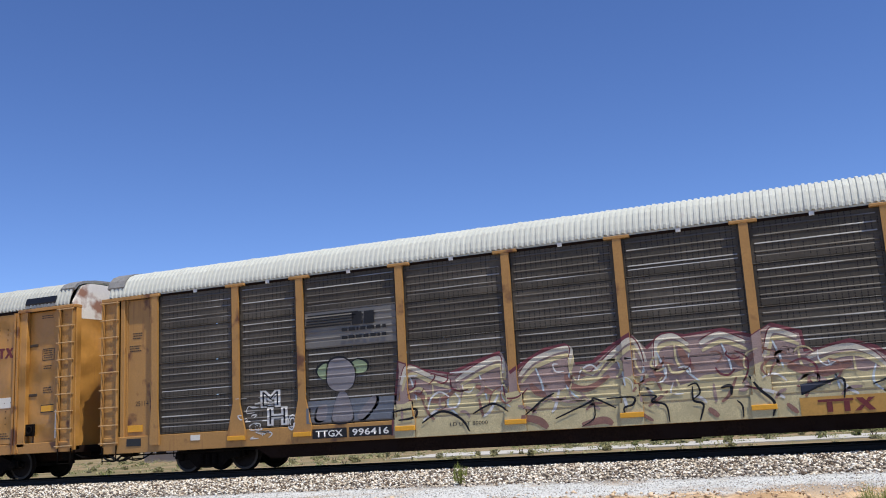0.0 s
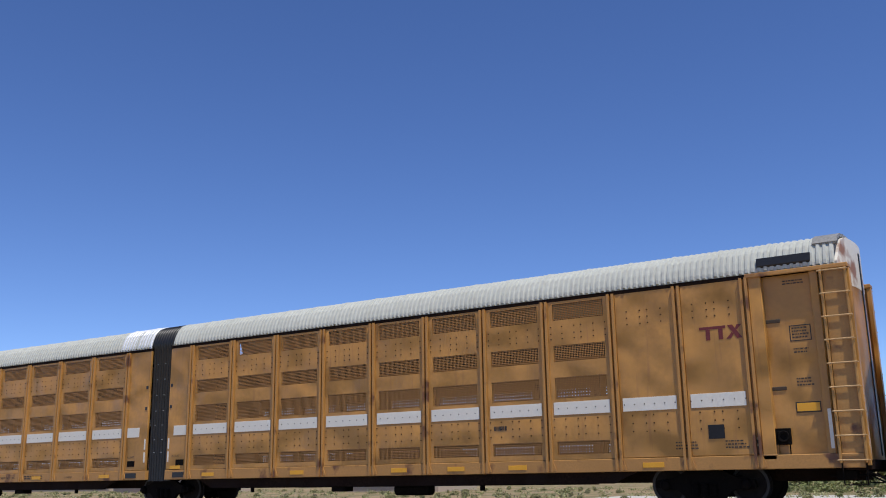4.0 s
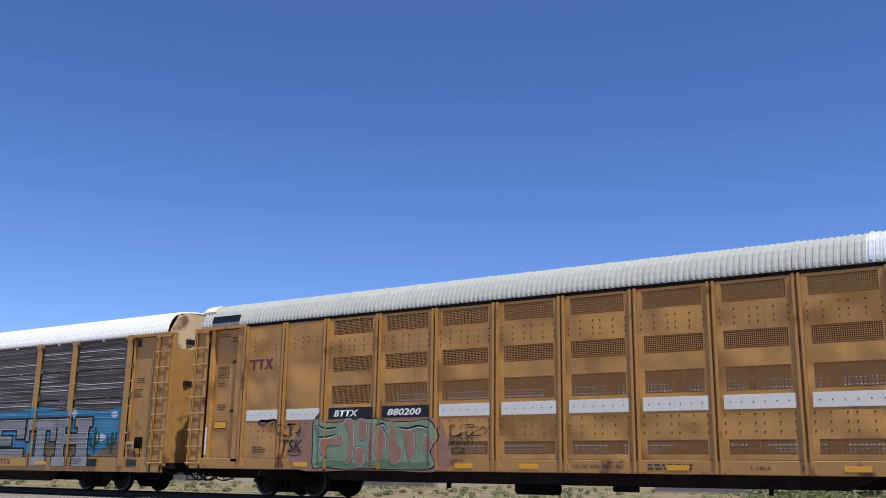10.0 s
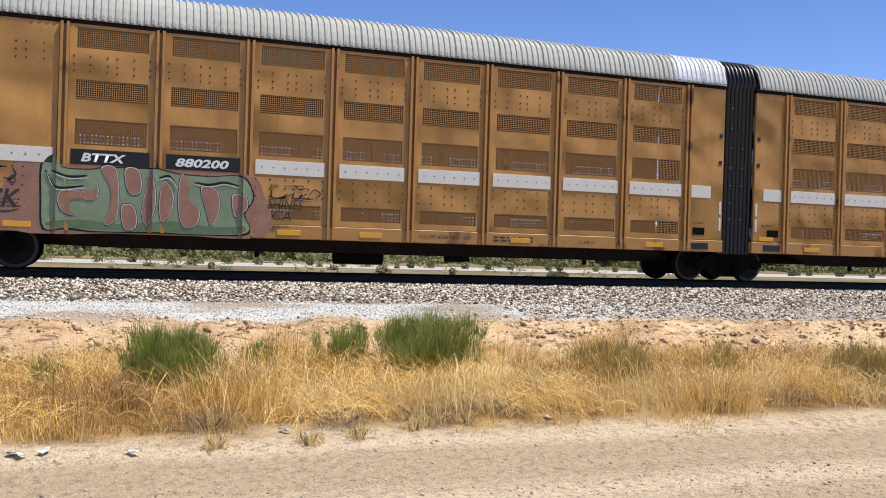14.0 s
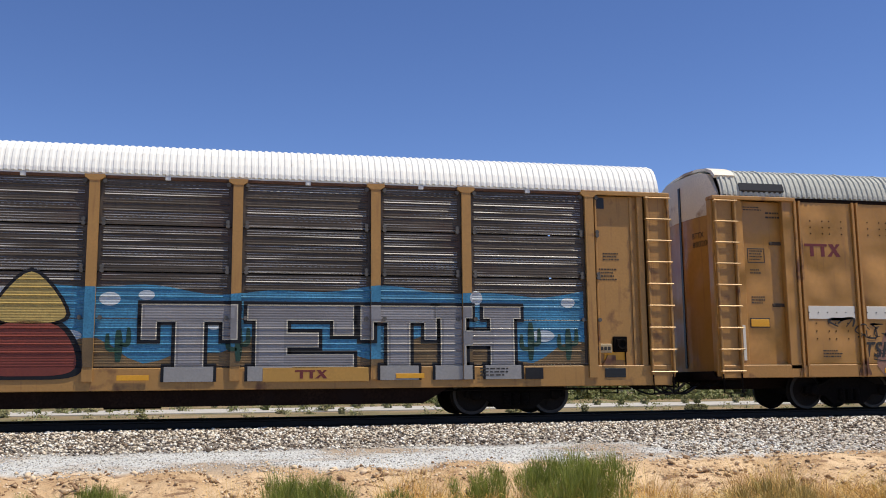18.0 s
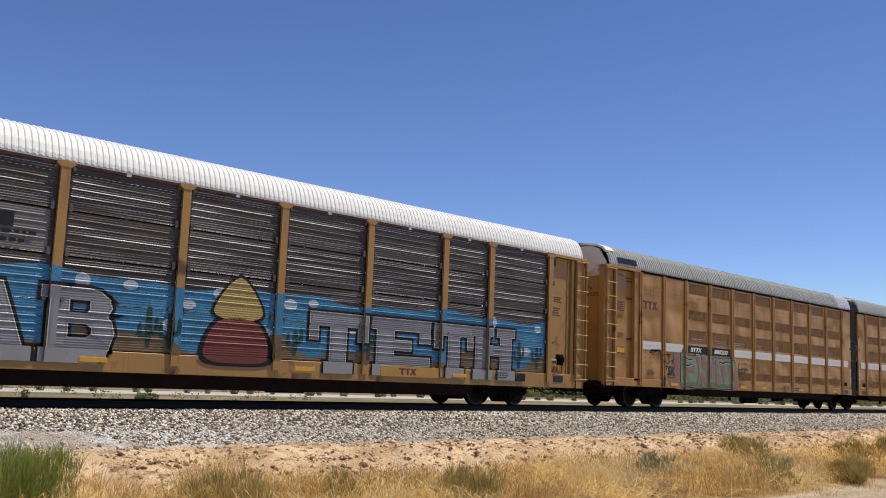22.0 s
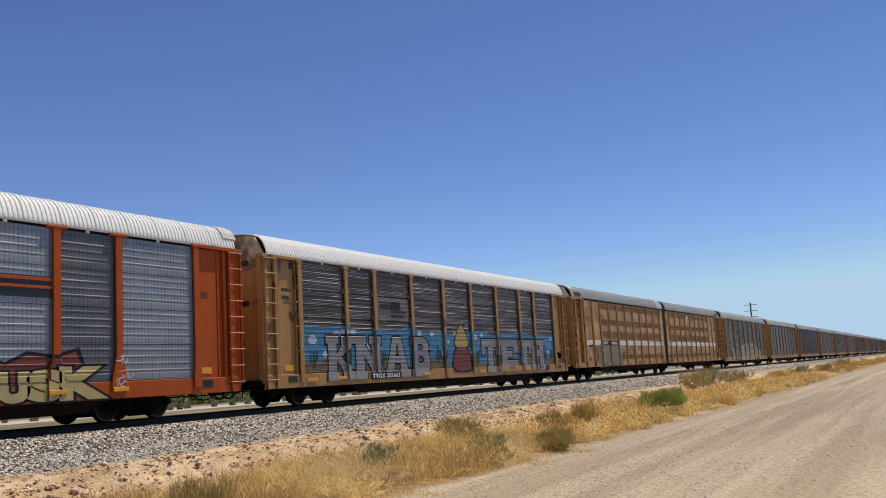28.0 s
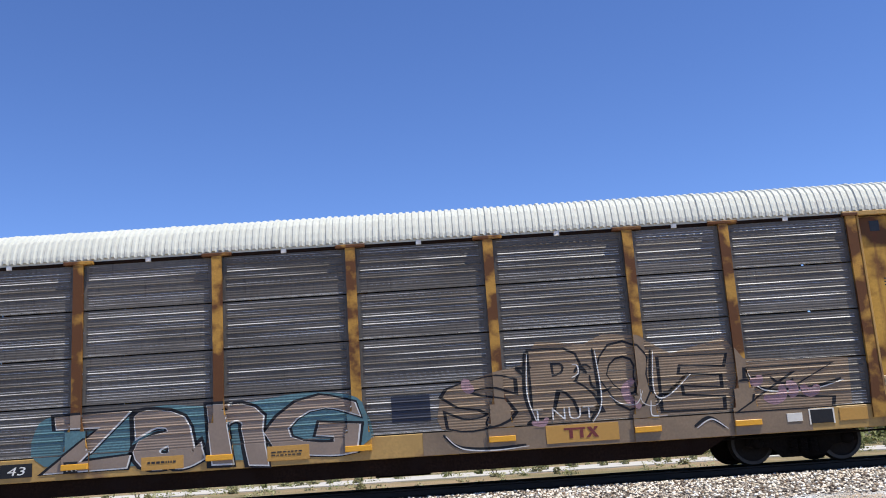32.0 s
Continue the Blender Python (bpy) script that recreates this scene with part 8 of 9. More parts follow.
    for e in (-1, 1):
        at = 19.62 if e > 0 else -20.02
        part("data_box", Form().box(at, at + 0.44, -1.406, -1.401, 3.72, 3.74).box(at, at + 0.44, -1.406, -1.401, 3.40, 3.42).box(at, at + 0.02, -1.406, -1.401, 3.421, 3.719).box(at + 0.42, at + 0.44, -1.406, -1.401, 3.421, 3.719), "ink", car)
        bars(car, at + 0.05, 3.69, 0.34, 0.26, 4, "ink", -1.405)
        bars(car, at + 0.05, 3.25, 0.3, 0.14, 2, "ink", -1.405)
        bars(car, at + 0.05, 2.62, 0.34, 0.2, 3, "ink", -1.405)
        bars(car, at - 0.05, 4.72, 0.5, 0.12, 2, "ink", -1.405)
        part("warning_rim", Form().box(at - 0.02, at + 0.48, -1.410, -1.401, 1.90, 2.12), "ink", car)
        plate(car, "warning_plate", at, at + 0.46, 1.925, 2.095, "sign_yellow", -1.413)
    bars(car, -19.5, 4.6, 0.5, 0.2, 2, "ink", -1.405)
    bars(car, 12.4, 1.9, 0.35, 0.25, 1, "ink", -1.545)
    plate(car, "yellow_panel", 0.8, 1.25, 1.08, 1.18, "sign_yellow", -1.547)


for far, mat, seed in ((CARS[5][0], "spray_ash", 500), (CARS[6][0], "spray_black", 540)):
    for q in range(16):
        x = -9.5 + 1.15 * q
        spray(far, "faded_letter", arcs(seed + q, 1, x, x + 0.9, 1.2, 2.1, 0.34, 1.0), mat, 4 + 0.05 * q, "flared")
paint_grey_car(CAR_A)
paint_tan_car(CAR_B)
paint_blue_car(CAR_C)
paint_orange_car(CAR_D)
paint_yellow_car(CAR_E)


# ---- the roadside ahead: street, lamps, power line, traffic ----
M["asphalt"] = paint("sun_bleached_asphalt", (0.17, 0.165, 0.16), 0.9, spread=0.12, size=0.3, grain=0.15, bump=0.004)
M["concrete"] = paint("pale_concrete", (0.50, 0.47, 0.41), 0.85, spread=0.1, bump=0.003)
M["pole_rust"] = paint("weathered_steel_pole", (0.055, 0.032, 0.026), 0.8, spread=0.25, bump=0.004)
M["pole_black"] = paint("dark_bronze_lamp_paint", (0.022, 0.020, 0.020), 0.5, spread=0.2)
M["pole_grey"] = paint("galvanised_monopole", (0.22, 0.20, 0.19), 0.6, 0.2, spread=0.15)
M["wire"] = paint("aluminium_wire", (0.07, 0.07, 0.075), 0.6, 0.3, spread=0.1)
M["marker_orange"] = paint("orange_marker_plastic", (0.42, 0.085, 0.02), 0.6, spread=0.15)
M["car_white"] = paint("white_car_paint", (0.78, 0.78, 0.78), 0.2, spread=0.02, coat=0.6)
M["car_dark"] = paint("dark_car_paint", (0.05, 0.05, 0.055), 0.25, spread=0.05, coat=0.6)
M["glass"] = paint("tinted_glass", (0.012, 0.014, 0.016), 0.12, spec=0.2, spread=0.05)
M["lens"] = paint("lamp_lens", (0.6, 0.58, 0.55), 0.15, spread=0.03)
M["stucco"] = paint("tan_stucco", (0.46, 0.37, 0.28), 0.9, spread=0.08, bump=0.004)
M["tile_roof"] = paint("clay_tile_roof", (0.24, 0.12, 0.085), 0.85, spread=0.2, bump=0.02, size=3)
M["white_wall"] = paint("white_plaster", (0.75, 0.74, 0.71), 0.8, spread=0.05)


SLANT = 0.019


def road_y(x, y):
    """The street runs at a slight angle to the railway."""
    return y + SLANT * (x - 57)


def street_strip(name, y0, y1, z, material, label, category):
    ob = tagged(part(name, Form().box(-360, 1440, y0, y1, -0.1, z), material, None), label, category, kind="structure")
    ob.location, ob.rotation_euler = (57, 0, 0), (0, 0, math.atan(SLANT))


def build_street():
    street_strip("road", -20.5, -10.8, 0.06, "asphalt", "wide sun-bleached asphalt street", "road")
    street_strip("road", -37.0, -26.5, 0.06, "asphalt", "far carriageway of an asphalt street", "road")
    street_strip("kerb", -10.8, -10.5, 0.13, "concrete", "pale concrete kerb along a street", "kerb")
    street_strip("median", -26.49, -20.51, 0.22, "concrete", "raised concrete median of a street", "median")
    street_strip("kerb", -37.4, -37.01, 0.13, "concrete", "pale concrete kerb on the far side of a street", "kerb")
    lines = Form()
    for k in range(60):
        lines.box(-77 + 12 * k, -74 + 12 * k, -15.7, -15.58, 0.062, 0.068)
    marks = tagged(part("lane_marks", lines, "stripe", None), "dashed white lane marks on asphalt", "road marking", kind="stuff")
    marks.location, marks.rotation_euler = (57, 0, 0), (0, 0, math.atan(SLANT))


build_street()


def street_lamp(x, y, s, name_label):
    lamp = thing("street_lamp", name_label, "street lamp", "street lamps")
    part("pole", Form().rod((0, 0, -0.2), (0, 0, 6.45), 0.115, 10, 0.085), "pole_black", lamp)
    part("base", Form().rod((0, 0, -0.2), (0, 0, 0.25), 0.17, 12, 0.15), "pole_black", lamp)
    part("arm", Form().rod((0, 0, 6.4), (0, s * 2.05, 9.85), 0.085, 10, 0.06), "pole_black", lamp)
    part("bracket", Form().rod((0, s * 2.02, 9.82), (0, s * 2.45, 9.90), 0.055, 8), "pole_black", lamp)
    part("head", Form().prism([(s * 2.3, 9.80), (s * 2.34, 9.98), (s * 3.1, 9.98), (s * 3.22, 9.90), (s * 3.18, 9.80)], "x", -0.2, 0.2), "pole_black", lamp)
    lamp.location = (x, y, 0.02)
    return lamp


first = street_lamp(57, -8.85, -1, "dark bent-arm street lamp beside a dirt verge")
for k in range(1, 10):
    copy_thing(first, Matrix.Translation((57 + 52 * k, road_y(57 + 52 * k, -9.0), 0.02)))
far_lamp = street_lamp(108, -34.3, 1, "dark bent-arm street lamp on a street's far side")
for k in range(1, 9):
    copy_thing(far_lamp, Matrix.Translation((108 + 58 * k, -34.3 + 1.74 * k, 0.02)))


def sag(a, b, drop, n=14):
    a, b = Vector(a), Vector(b)
    return [a.lerp(b, k / n) - Vector((0, 0, drop * 4 * (k / n) * (1 - k / n))) for k in range(n + 1)]


POLES = [18 + 92 * k for k in range(9)]


def power_pole(x, y, h):
    pole = thing("utility_pole", "tall rust-brown steel utility pole carrying wires", "utility pole", "utility poles")
    part("shaft", Form().rod((0, 0, -0.3), (0, 0, h), 0.36, 12, 0.22), "pole_rust", pole)
    for z in (h - 1.25, h - 2.65, h - 4.3):
        arm = part("insulator_arm", Form().rod((0, 0, z), (0, -1.1, z + 0.2), 0.06, 6, 0.05), "pole_rust", pole)
        part("insulator", Form().rod((0, -1.1, z + 0.2), (0, -1.4, z + 0.25), 0.08, 8), "pole_grey", arm)
    pole.location = (x, y, 0)
    return pole


def pole_y(x, out=0.0):
    """The poles stand on a line that closes in on the railway ahead."""
    return -5.45 + 0.0140 * (x - 110) - out


pole = power_pole(POLES[1], pole_y(POLES[1]), 18.0)
for x in POLES[:1] + POLES[2:]:
    copy_thing(pole, Matrix.Translation((x, pole_y(x), 0)))
line = thing("power_line", "sagging wires strung between utility poles", "power line")
for z, y in ((17.95, 0.0), (17.0, 1.4), (15.6, 1.4), (13.95, 1.4)):
    for a, b in zip(POLES, POLES[1:6]):
        part("wire", Form().path(sag((a, pole_y(a, y), z), (b, pole_y(b, y), z), 1.7 if z < 17.5 else 1.2), 0.02 if z < 17.5 else 0.013, 5), "wire", line)


def monopole(x, y, h, label):
    t = thing("transmission_tower", label, "transmission tower")
    part("mast", Form().rod((0, 0, -0.5), (0, 0, h), 1.15, 12, 0.45), "pole_grey", t)
    for k, (z, w) in enumerate(((h - 0.4, 2.4), (h - 3.0, 3.4), (h - 7.4, 3.6), (h - 11.8, 3.6), (h - 17.0, 2.0), (h - 18.6, 2.0), (h - 20.4, 2.0))):
        for s in (-1, 1):
            arm = part("cross_arm", Form().rod((0, 0, z), (0, s * w, z + 0.3), 0.16, 6, 0.09), "pole_grey", t)
            if k < 4:
                part("insulator", Form().rod((0, s * w, z + 0.25), (0, s * w, z - 0.9), 0.10, 6), "pole_grey", arm)
    t.location = (x, y, 0)
    return t


monopole(312, -29.2, 33.5, "grey steel transmission tower with stacked cross arms")
monopole(120, -36.8, 36, "grey steel transmission tower beside a street")
grid = thing("transmission_line", "thin high wires between transmission towers", "power line")
for z in (39, 36, 31.5, 27):
    for s in (-1, 1):
        part("wire", Form().path(sag((120, -36.8 + 3.4 * s, z - 4), (312, -29.2 + 3.4 * s, z - 6.5), 4.5), 0.012, 5), "wire", grid)
far_mast = thing("utility_pole", "distant pole with cross arms behind a train", "utility pole")
part("shaft", Form().rod((0, 0, -0.3), (0, 0, 18.2), 0.32, 10, 0.22), "pole_grey", far_mast)
for z in (17.6, 15.8, 14.0):
    part("cross_arm", Form().rod((0, -1.9, z), (0, 1.9, z), 0.10, 6), "pole_grey", far_mast)
far_mast.location = (292, 49.4, 0.1)


def marker_post(x, y, h, material, label):
    p = thing("marker_post", label, "marker post")
    part("post", Form().rod((0, 0, -0.1), (0, 0, h), 0.055, 10), material, p)
    part("cap", Form().rod((0, 0, h), (0, 0, h + 0.1), 0.065, 10, 0.04), material, p)
    p.location = (x, y, ground_height(x, y))


marker_post(46.8, -6.0, 1.25, "marker_orange", "orange plastic marker post in a dirt verge")
marker_post(51.2, -4.5, 1.08, "stripe", "white marker post in a dirt verge")
top = thing("marker_flag", "orange sleeve on a white marker post", "marker post")
part("sleeve", Form().rod((0, 0, 1.19), (0, 0, 1.80), 0.07, 10), "marker_orange", top)
part("inner_rod", Form().rod((0, 0, 1.08), (0, 0, 1.19), 0.05, 8), "stripe", top)
top.location = (51.2, -4.5, ground_height(51.2, -4.5) + 0.1)
broom(58.6, -7.0, 2.2, 1.5, SAGE, "sparse grey-green shrub beside a street", 1500, 81, 0.8, 0.009)


def road_sign(x, y):
    s = thing("road_sign", "square white no-turning sign on a post", "road sign")
    part("post", Form().box(-0.04, 0.04, -0.04, 0.04, -0.1, 3.2), "pole_grey", s)
    part("panel", Form().box(-0.06, -0.045, -0.55, 0.55, 2.15, 3.25), "stripe", s)
    ring = Form()
    for k in range(20):
        a, b = 2 * math.pi * k / 20, 2 * math.pi * (k + 1) / 20
        ring.rod((-0.07, 0.44 * math.cos(a), 2.7 + 0.44 * math.sin(a)), (-0.07, 0.44 * math.cos(b), 2.7 + 0.44 * math.sin(b)), 0.045, 5)
    ring.rod((-0.07, -0.31, 3.01), (-0.07, 0.31, 2.39), 0.045, 5)
    part("red_ring", ring, "spray_brick", s)
    part("arrow", Form().path([(-0.072, -0.16, 2.45), (-0.072, -0.16, 2.8), (-0.072, 0.0, 2.93), (-0.072, 0.16, 2.8), (-0.072, 0.16, 2.6)], 0.05, 5), "black", s)
    s.location = (x, y, 0.26)


road_sign(106, -22.9)


# ---- vehicles on the street ----
def automobile(label, material, length=4.55, height=1.46, tall=False):
    """A saloon or a tall wagon heading towards -x: shaped body, glazed cabin, lamps, wheels."""
    car = thing("automobile", label, "car")
    h = height
    low = [(-length / 2, 0.32), (-length / 2 + 0.02, 0.62), (-length / 2 + 0.25, 0.74), (-0.95, 0.92 if not tall else 1.05), (length / 2 - 0.55, 0.98 if not tall else 1.08), (length / 2 - 0.05, 0.92), (length / 2, 0.35)]
    f = Form()
    rows = []
    for y, k in ((-0.88, 0.90), (-0.86, 1.0), (0.86, 1.0), (0.88, 0.90)):
        rows.append([(x * (1 if abs(y) < 0.87 else 0.985), y, 0.3 + (z - 0.3) * k) for x, z in low])
    f.sheet(rows)
    f.prism(low, "y", -0.85, 0.85)
    part("body", f, material, car)
    roof_x0, roof_x1 = -0.25, length / 2 - (1.15 if not tall else 0.3)
    g = Form()
    g.add([(-1.1, -0.78, 0.9), (-1.1, 0.78, 0.9), (length / 2 - 0.45, 0.78, 0.95), (length / 2 - 0.45, -0.78, 0.95),
           (roof_x0, -0.60, h), (roof_x0, 0.60, h), (roof_x1, 0.60, h), (roof_x1, -0.60, h)],
          [(0, 1, 5, 4), (1, 2, 6, 5), (2, 3, 7, 6), (3, 0, 4, 7), (4, 5, 6, 7), (3, 2, 1, 0)])
    part("cabin_glass", g, "glass", car)
    part("roof", Form().prism([(roof_x0 - 0.05, h - 0.03), (roof_x0 + 0.1, h + 0.03), (roof_x1 - 0.1, h + 0.03), (roof_x1 + 0.05, h - 0.03)], "y", -0.62, 0.62), material, car)
    for s in (-1, 1):
        for low_x, low_z, high_x, r in ((-1.1, 0.9, roof_x0, 0.045), (length / 2 - 0.45, 0.95, roof_x1, 0.05), (0.55, 0.95, 0.5, 0.04)):
            part("pillar", Form().rod((low_x, s * 0.79, low_z), (high_x, s * 0.61, h), r, 6), material, car)
        part("headlight", Form().prism([(-length / 2 - 0.01, 0.60), (-length / 2 + 0.28, 0.76), (-length / 2 + 0.28, 0.62)], "y", s * 0.52, s * 0.86), "lens", car)
        part("mirror", Form().box(-0.85, -0.68, s * 0.86, s * 1.02, 0.95, 1.07), material, car)
        for x in (-length / 2 + 0.85, length / 2 - 0.85):
            wh = part("wheel", Form().turned([(0.0, -0.1), (0.2, -0.11), (0.31, -0.1), (0.325, -0.06), (0.325, 0.06), (0.31, 0.1), (0.0, 0.1)], (x, s * 0.80, 0.325), 18), "rubber", car)
            part("rim", Form().turned([(0.0, s * 0.115), (0.19, s * 0.115), (0.21, s * 0.09)], (x, s * 0.80, 0.325), 12), "pole_grey", wh)
    part("grille", Form().box(-length / 2 - 0.012, -length / 2 + 0.05, -0.5, 0.5, 0.36, 0.56), "black", car)
    part("number_plate", Form().box(-length / 2 - 0.02, -length / 2 - 0.013, -0.15, 0.15, 0.42, 0.50), "stripe", car)
    part("bumper_shadow", Form().box(-length / 2 + 0.1, length / 2 - 0.1, -0.8, 0.8, 0.18, 0.32), "black", car)
    return car


TRAFFIC = []
for label, mat, y, x30, v, tall in (("white saloon car driving along a street", "car_white", -17.0, 91.5, 26.5, False), ("white compact car driving along a street", "car_white", -12.6, 112.0, 12.5, False),
                                    ("dark wagon driving along a distant street", "car_dark", -10.3, 292.0, 12.0, True), ("silver wagon driving along a distant street", "pole_grey", -13.4, 318.0, 13.0, True)):
    auto = automobile(label, mat, 4.55 if not tall else 4.9, 1.46 if not tall else 1.8, tall)
    TRAFFIC.append((auto, [(0, pose(x30 + v * 30, y, 0.06)), (15, pose(x30 + v * 15, y, 0.06)), (30, pose(x30, y, 0.06)), (32, pose(x30 - v * 2, y, 0.06))]))


# ---- greenery and buildings in the distance ----
rnd = random.Random(77)
for k in range(112):
    x = 85 + (5.2 * k if k < 70 else 364 + 16 * (k - 70)) + rnd.uniform(-3, 3)
    tree(x, road_y(x, -48) - rnd.uniform(0, 14), rnd.uniform(2.4, 4.6), rnd.uniform(2.4, 5.0) * (1.0 if k < 70 else 1.5), k, "dense green desert tree beyond a street", low=0.0)
for k in range(26):
    x = 150 + 16 * k + rnd.uniform(-6, 6)
    tree(x, road_y(x, -5.5) - rnd.uniform(-0.8, 1.2), rnd.uniform(1.8, 2.8), rnd.uniform(1.3, 2.4), k + 1, "low dry roadside shrub along a power line", low=0.0, crowns=DRY_CROWNS)
for k in range(100):
    x = -10 + 1.9 * k + rnd.uniform(-0.8, 0.8)
    bush(x, 55.2 + rnd.uniform(0, 2.4), rnd.uniform(0.3, 0.46), rnd.uniform(0.6, 0.85), 3 * (k // 2) + (2 if k % 3 else 0), "round clipped green shrub along a far road")
for k in range(230):
    x = rnd.uniform(-120, 26)
    bush(x, rnd.uniform(42, 96), rnd.uniform(0.2, 0.6), rnd.uniform(0.2, 0.5), 2 + 3 * k, "scrubby grey-green desert shrub on sandy ground")
for k in range(120):
    x = -30 + 2.6 * k + rnd.uniform(-1.5, 1.5)
    tree(x, 76 + rnd.uniform(-2, 10) + (16 if x < 0 else 0), rnd.uniform(1.8, 3.2), rnd.uniform(2.6, 4.8), k, "dark green tree on the far side of a field", low=-0.03)
for k in range(24):
    tree(-260 + 9.4 * k + rnd.uniform(-4, 4), 120 + rnd.uniform(0, 50), rnd.uniform(2.2, 4.5), rnd.uniform(2.4, 4.0), k + 1, "distant green tree behind a sandy field")
tagged(part("road", Form().box(-25, 900, 52.6, 60.4, -0.05, 0.22), "concrete", None), "pale road behind the railway", "road", kind="structure")


def leaf_bank(name, label, centres, radius, leaves, leaf, material, seed):
    """Clumps of small tilted leaves that run together into scrub or a hedge, as one mesh."""
    rng = np.random.default_rng(seed)
    n = len(centres)
    c = np.repeat(centres, leaves, 0)
    r = np.repeat(radius * rng.uniform(0.5, 1.2, n), leaves)[:, None]
    d = rng.normal(0, 1, (n * leaves, 3))
    d /= np.linalg.norm(d, axis=1)[:, None]
    d[:, 2] = np.abs(d[:, 2])
    p = c + d * r * rng.uniform(0.35, 1, (n * leaves, 1)) * np.array([1, 1, 0.9])
    u = rng.normal(0, 1, d.shape)
    u /= np.linalg.norm(u, axis=1)[:, None]
    w = np.cross(d, u)
    k = leaf * rng.uniform(0.6, 1.4, (n * leaves, 1))
    v = np.stack([p - u * k, p - w * k * 0.6, p + u * k, p + w * k * 0.6], 1).reshape(-1, 3)
    me = bpy.data.meshes.new(name)
    me.from_pydata(v.tolist(), [], np.arange(len(v)).reshape(-1, 4).tolist())
    me.materials.append(material)
    tagged(new(name, me), label, "shrubs", kind="stuff")


def far_scrub():
    rng = np.random.default_rng(91)
    for name, label, n, x0, x1, y0, y1, r, leaves, leaf, mat in (("scrub", "low grey-green scrub on a sandy field", 700, -150, 30, 40, 95, 0.5, 40, 0.07, SAGE), ("scrub", "dark low scrub on a sandy field", 260, -150, 40, 46, 100, 0.55, 50, 0.07, LEAF),
                                                                 ("hedge", "dense dark green hedge beyond a road", 420, -20, 210, 70, 78, 1.7, 90, 0.16, LEAF)):
        x, y = rng.uniform(x0, x1, n), rng.uniform(y0, y1, n)
        leaf_bank(name, label, np.stack([x, y, heights(x, y) - 0.05], 1), r, leaves, leaf, mat, 92 + n)


far_scrub()


def house(x, y, w, d, h, wall, roof, label):
    b = thing("house", label, "house")
    part("wall", Form().box(-w / 2, w / 2, -d / 2, d / 2, -0.3, h), wall, b)
    part("roof", Form().prism([(-d / 2 - 0.5, h), (d / 2 + 0.5, h), (0, h + d * 0.22)], "x", -w / 2 - 0.4, w / 2 + 0.4), roof, b)
    for k in range(int(w // 4)):
        win = part("window", Form().box(-w / 2 + 1.6 + 4 * k, -w / 2 + 2.9 + 4 * k, -d / 2 - 0.03, -d / 2 + 0.02, 0.9, 2.2), "glass", b)
        part("window_frame", Form().box(-w / 2 + 1.5 + 4 * k, -w / 2 + 1.6 + 4 * k, -d / 2 - 0.05, -d / 2 + 0.02, 0.85, 2.25), "stripe", win)
    b.location = (x, y, 0.1)


house(176, -70, 26, 12, 4.0, "stucco", "tile_roof", "tan stucco house with a clay tile roof")
house(300, -67, 24, 14, 4.2, "stucco", "tile_roof", "distant stucco house with a tile roof")
house(560, -58, 16, 10, 3.6, "stucco", "deck", "distant grey-roofed gabled house")
for k, (x, y, w) in enumerate(((-62, 88, 14), (-28, 92, 10), (-100, 90, 18), (44, 120, 22), (-150, 110, 30), (96, 130, 26))):
    house(x, y, w, 8, 2.7, "stucco", "deck" if k % 2 else "tile_roof", "low pale building behind a sandy field")


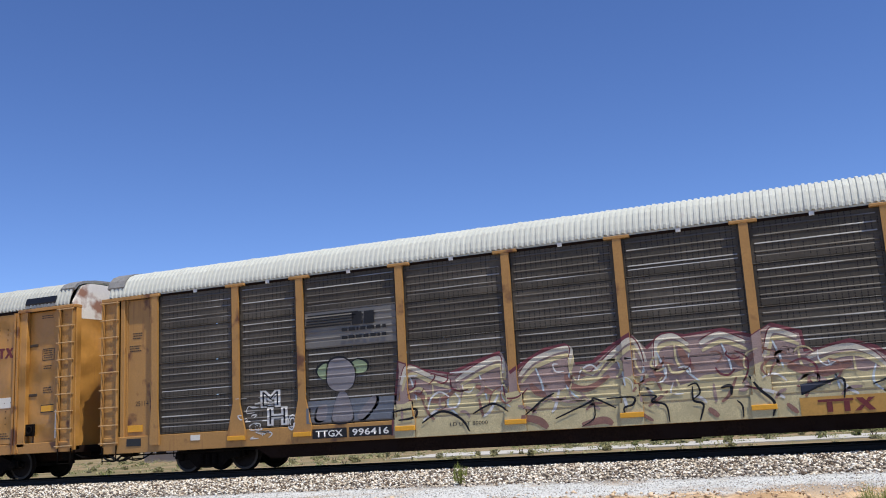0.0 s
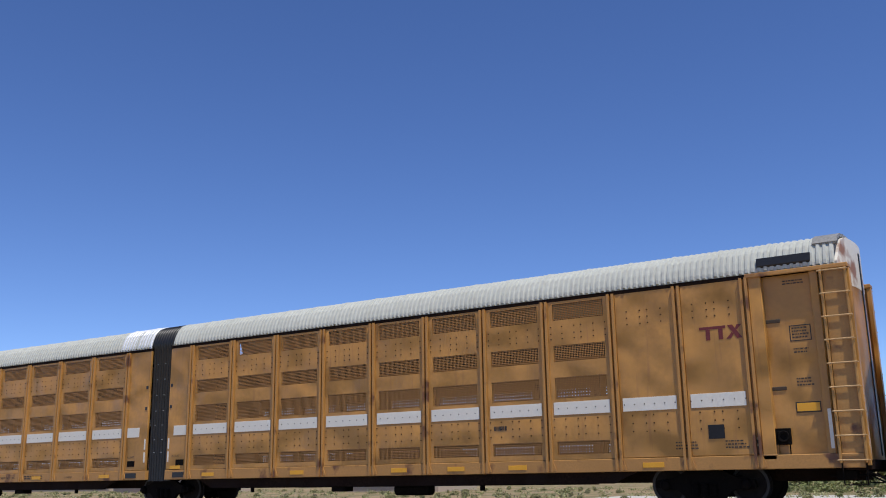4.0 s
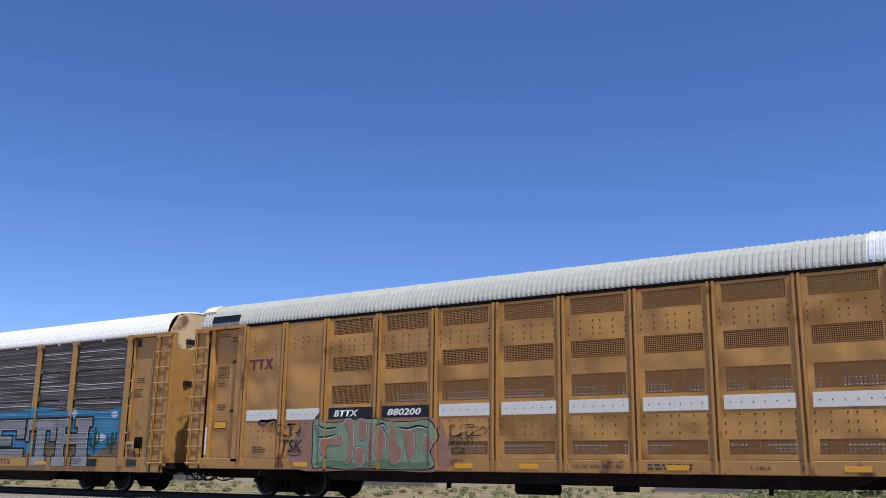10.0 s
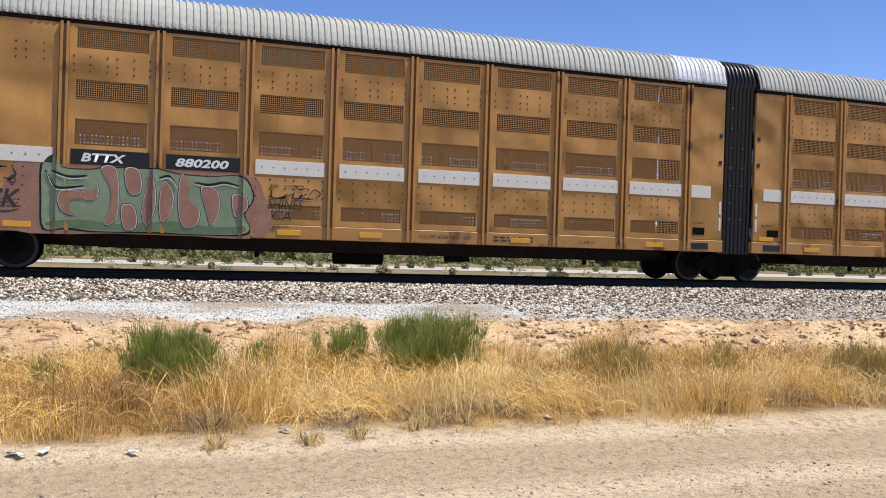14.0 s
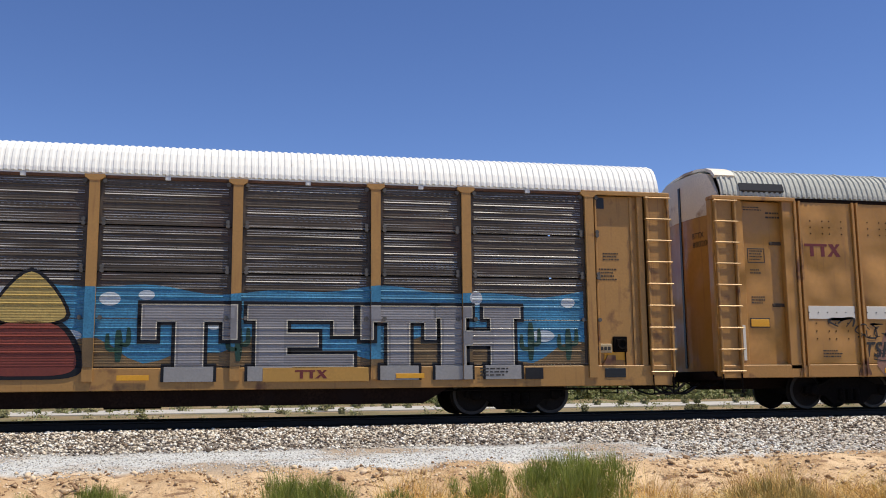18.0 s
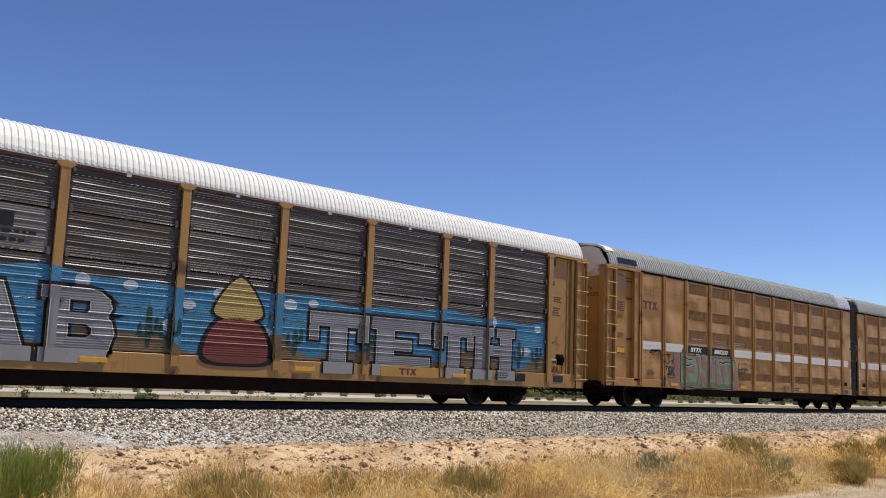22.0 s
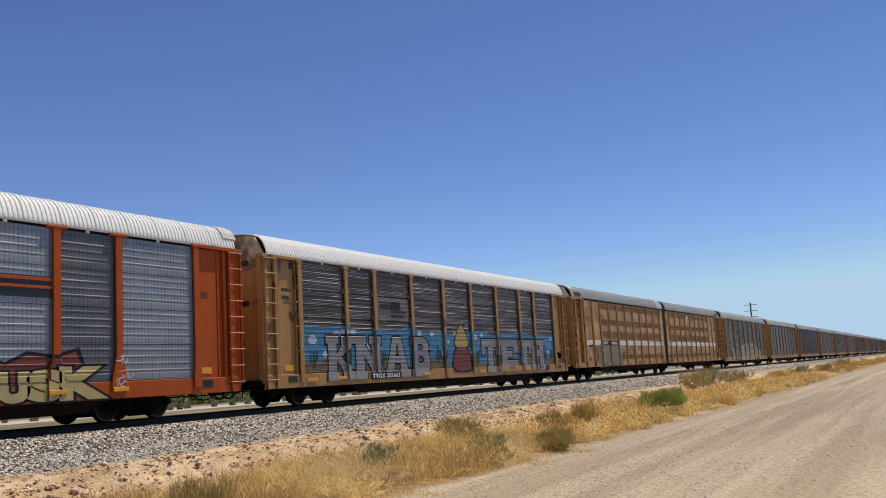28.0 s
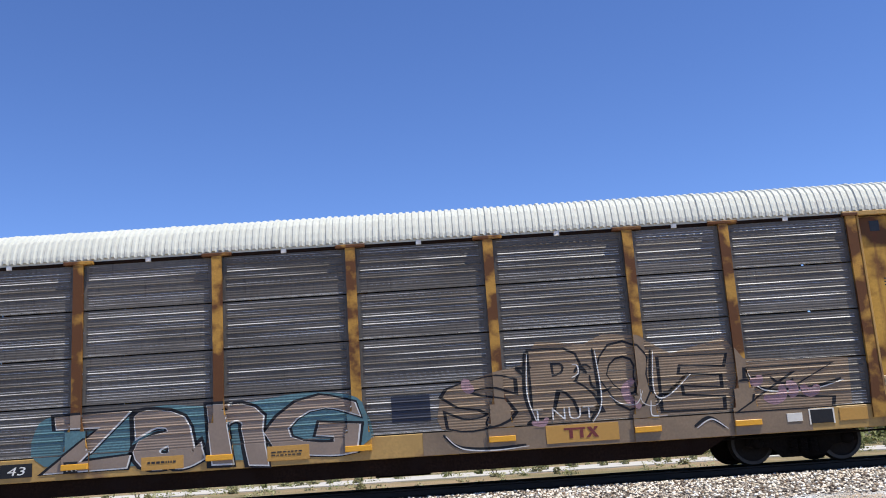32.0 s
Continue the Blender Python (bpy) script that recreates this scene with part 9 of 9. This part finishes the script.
def spire(x, y):
    t = thing("domed_tower", "distant white tower with a small dome", "tower")
    part("wall", Form().box(-5, 5, -5, 5, 0, 10), "white_wall", t)
    part("drum", Form().rod((0, 0, 10), (0, 0, 17), 3.4, 16, 3.0), "white_wall", t)
    part("dome", Form().rod((0, 0, 17), (0, 0, 18.6), 3.0, 16, 2.4).rod((0, 0, 18.6), (0, 0, 20.2), 2.4, 16, 0.9), "white_wall", t)
    part("finial", Form().rod((0, 0, 20.2), (0, 0, 22.8), 0.5, 10, 0.12), "white_wall", t)
    t.location = (x, y, 0)


spire(-47, 420)


# ---- what moves: the whole train, its wheels and the road traffic ----
TRAVEL = [(0, 0.00), (0.5, 2.11), (1, 4.20), (1.5, 6.28), (2, 8.36), (2.5, 10.41), (3, 12.43), (3.5, 14.43), (5.5, 22.31), (6, 24.23), (6.5, 26.12), (7, 28.01), (7.5, 29.89), (8, 31.81), (8.5, 33.74), (9, 35.65), (9.5, 37.55), (10, 39.44), (10.5, 41.34), (11, 43.27), (11.5, 45.23), (12, 47.23), (12.5, 49.27), (13, 51.33), (13.5, 53.40), (14, 55.49), (14.5, 57.57), (15, 59.65), (15.5, 61.74), (17.5, 70.12), (18, 72.07), (18.5, 73.97), (19, 75.85), (19.5, 77.78), (20, 79.78), (20.5, 81.83), (21, 83.89), (21.5, 85.95), (22, 88.04), (22.5, 90.17), (23, 92.27), (23.5, 94.30), (24, 96.32), (24.5, 98.41), (25, 100.57), (25.5, 102.77), (27.5, 111.50), (28, 113.62), (28.5, 115.74), (29, 117.85), (29.5, 119.97), (30, 122.08), (30.5, 124.17), (31, 126.25), (31.2, 127.07), (31.5, 128.31), (31.8, 129.54), (32, 130.36)]


def motions():
    for car, centre in CARS:
        walk(car, [(t, pose(centre + s, TRACK_Y, RAIL_Z)) for t, s in TRAVEL])
    ts, ss = [p[0] for p in TRAVEL], [p[1] for p in TRAVEL]
    n = int(ss[-1] / 0.45)
    for axle in WHEELSETS:
        a = axle.location.copy()
        rows = []
        for k in range(n + 1):
            s = ss[-1] * k / n
            rows.append((float(np.interp(s, ss, ts)), pose(a.x, a.y, a.z, 0, math.degrees(s / 0.42), 0)))
        walk(axle, rows)
    for vehicle, rows in TRAFFIC:
        walk(vehicle, rows)


motions()
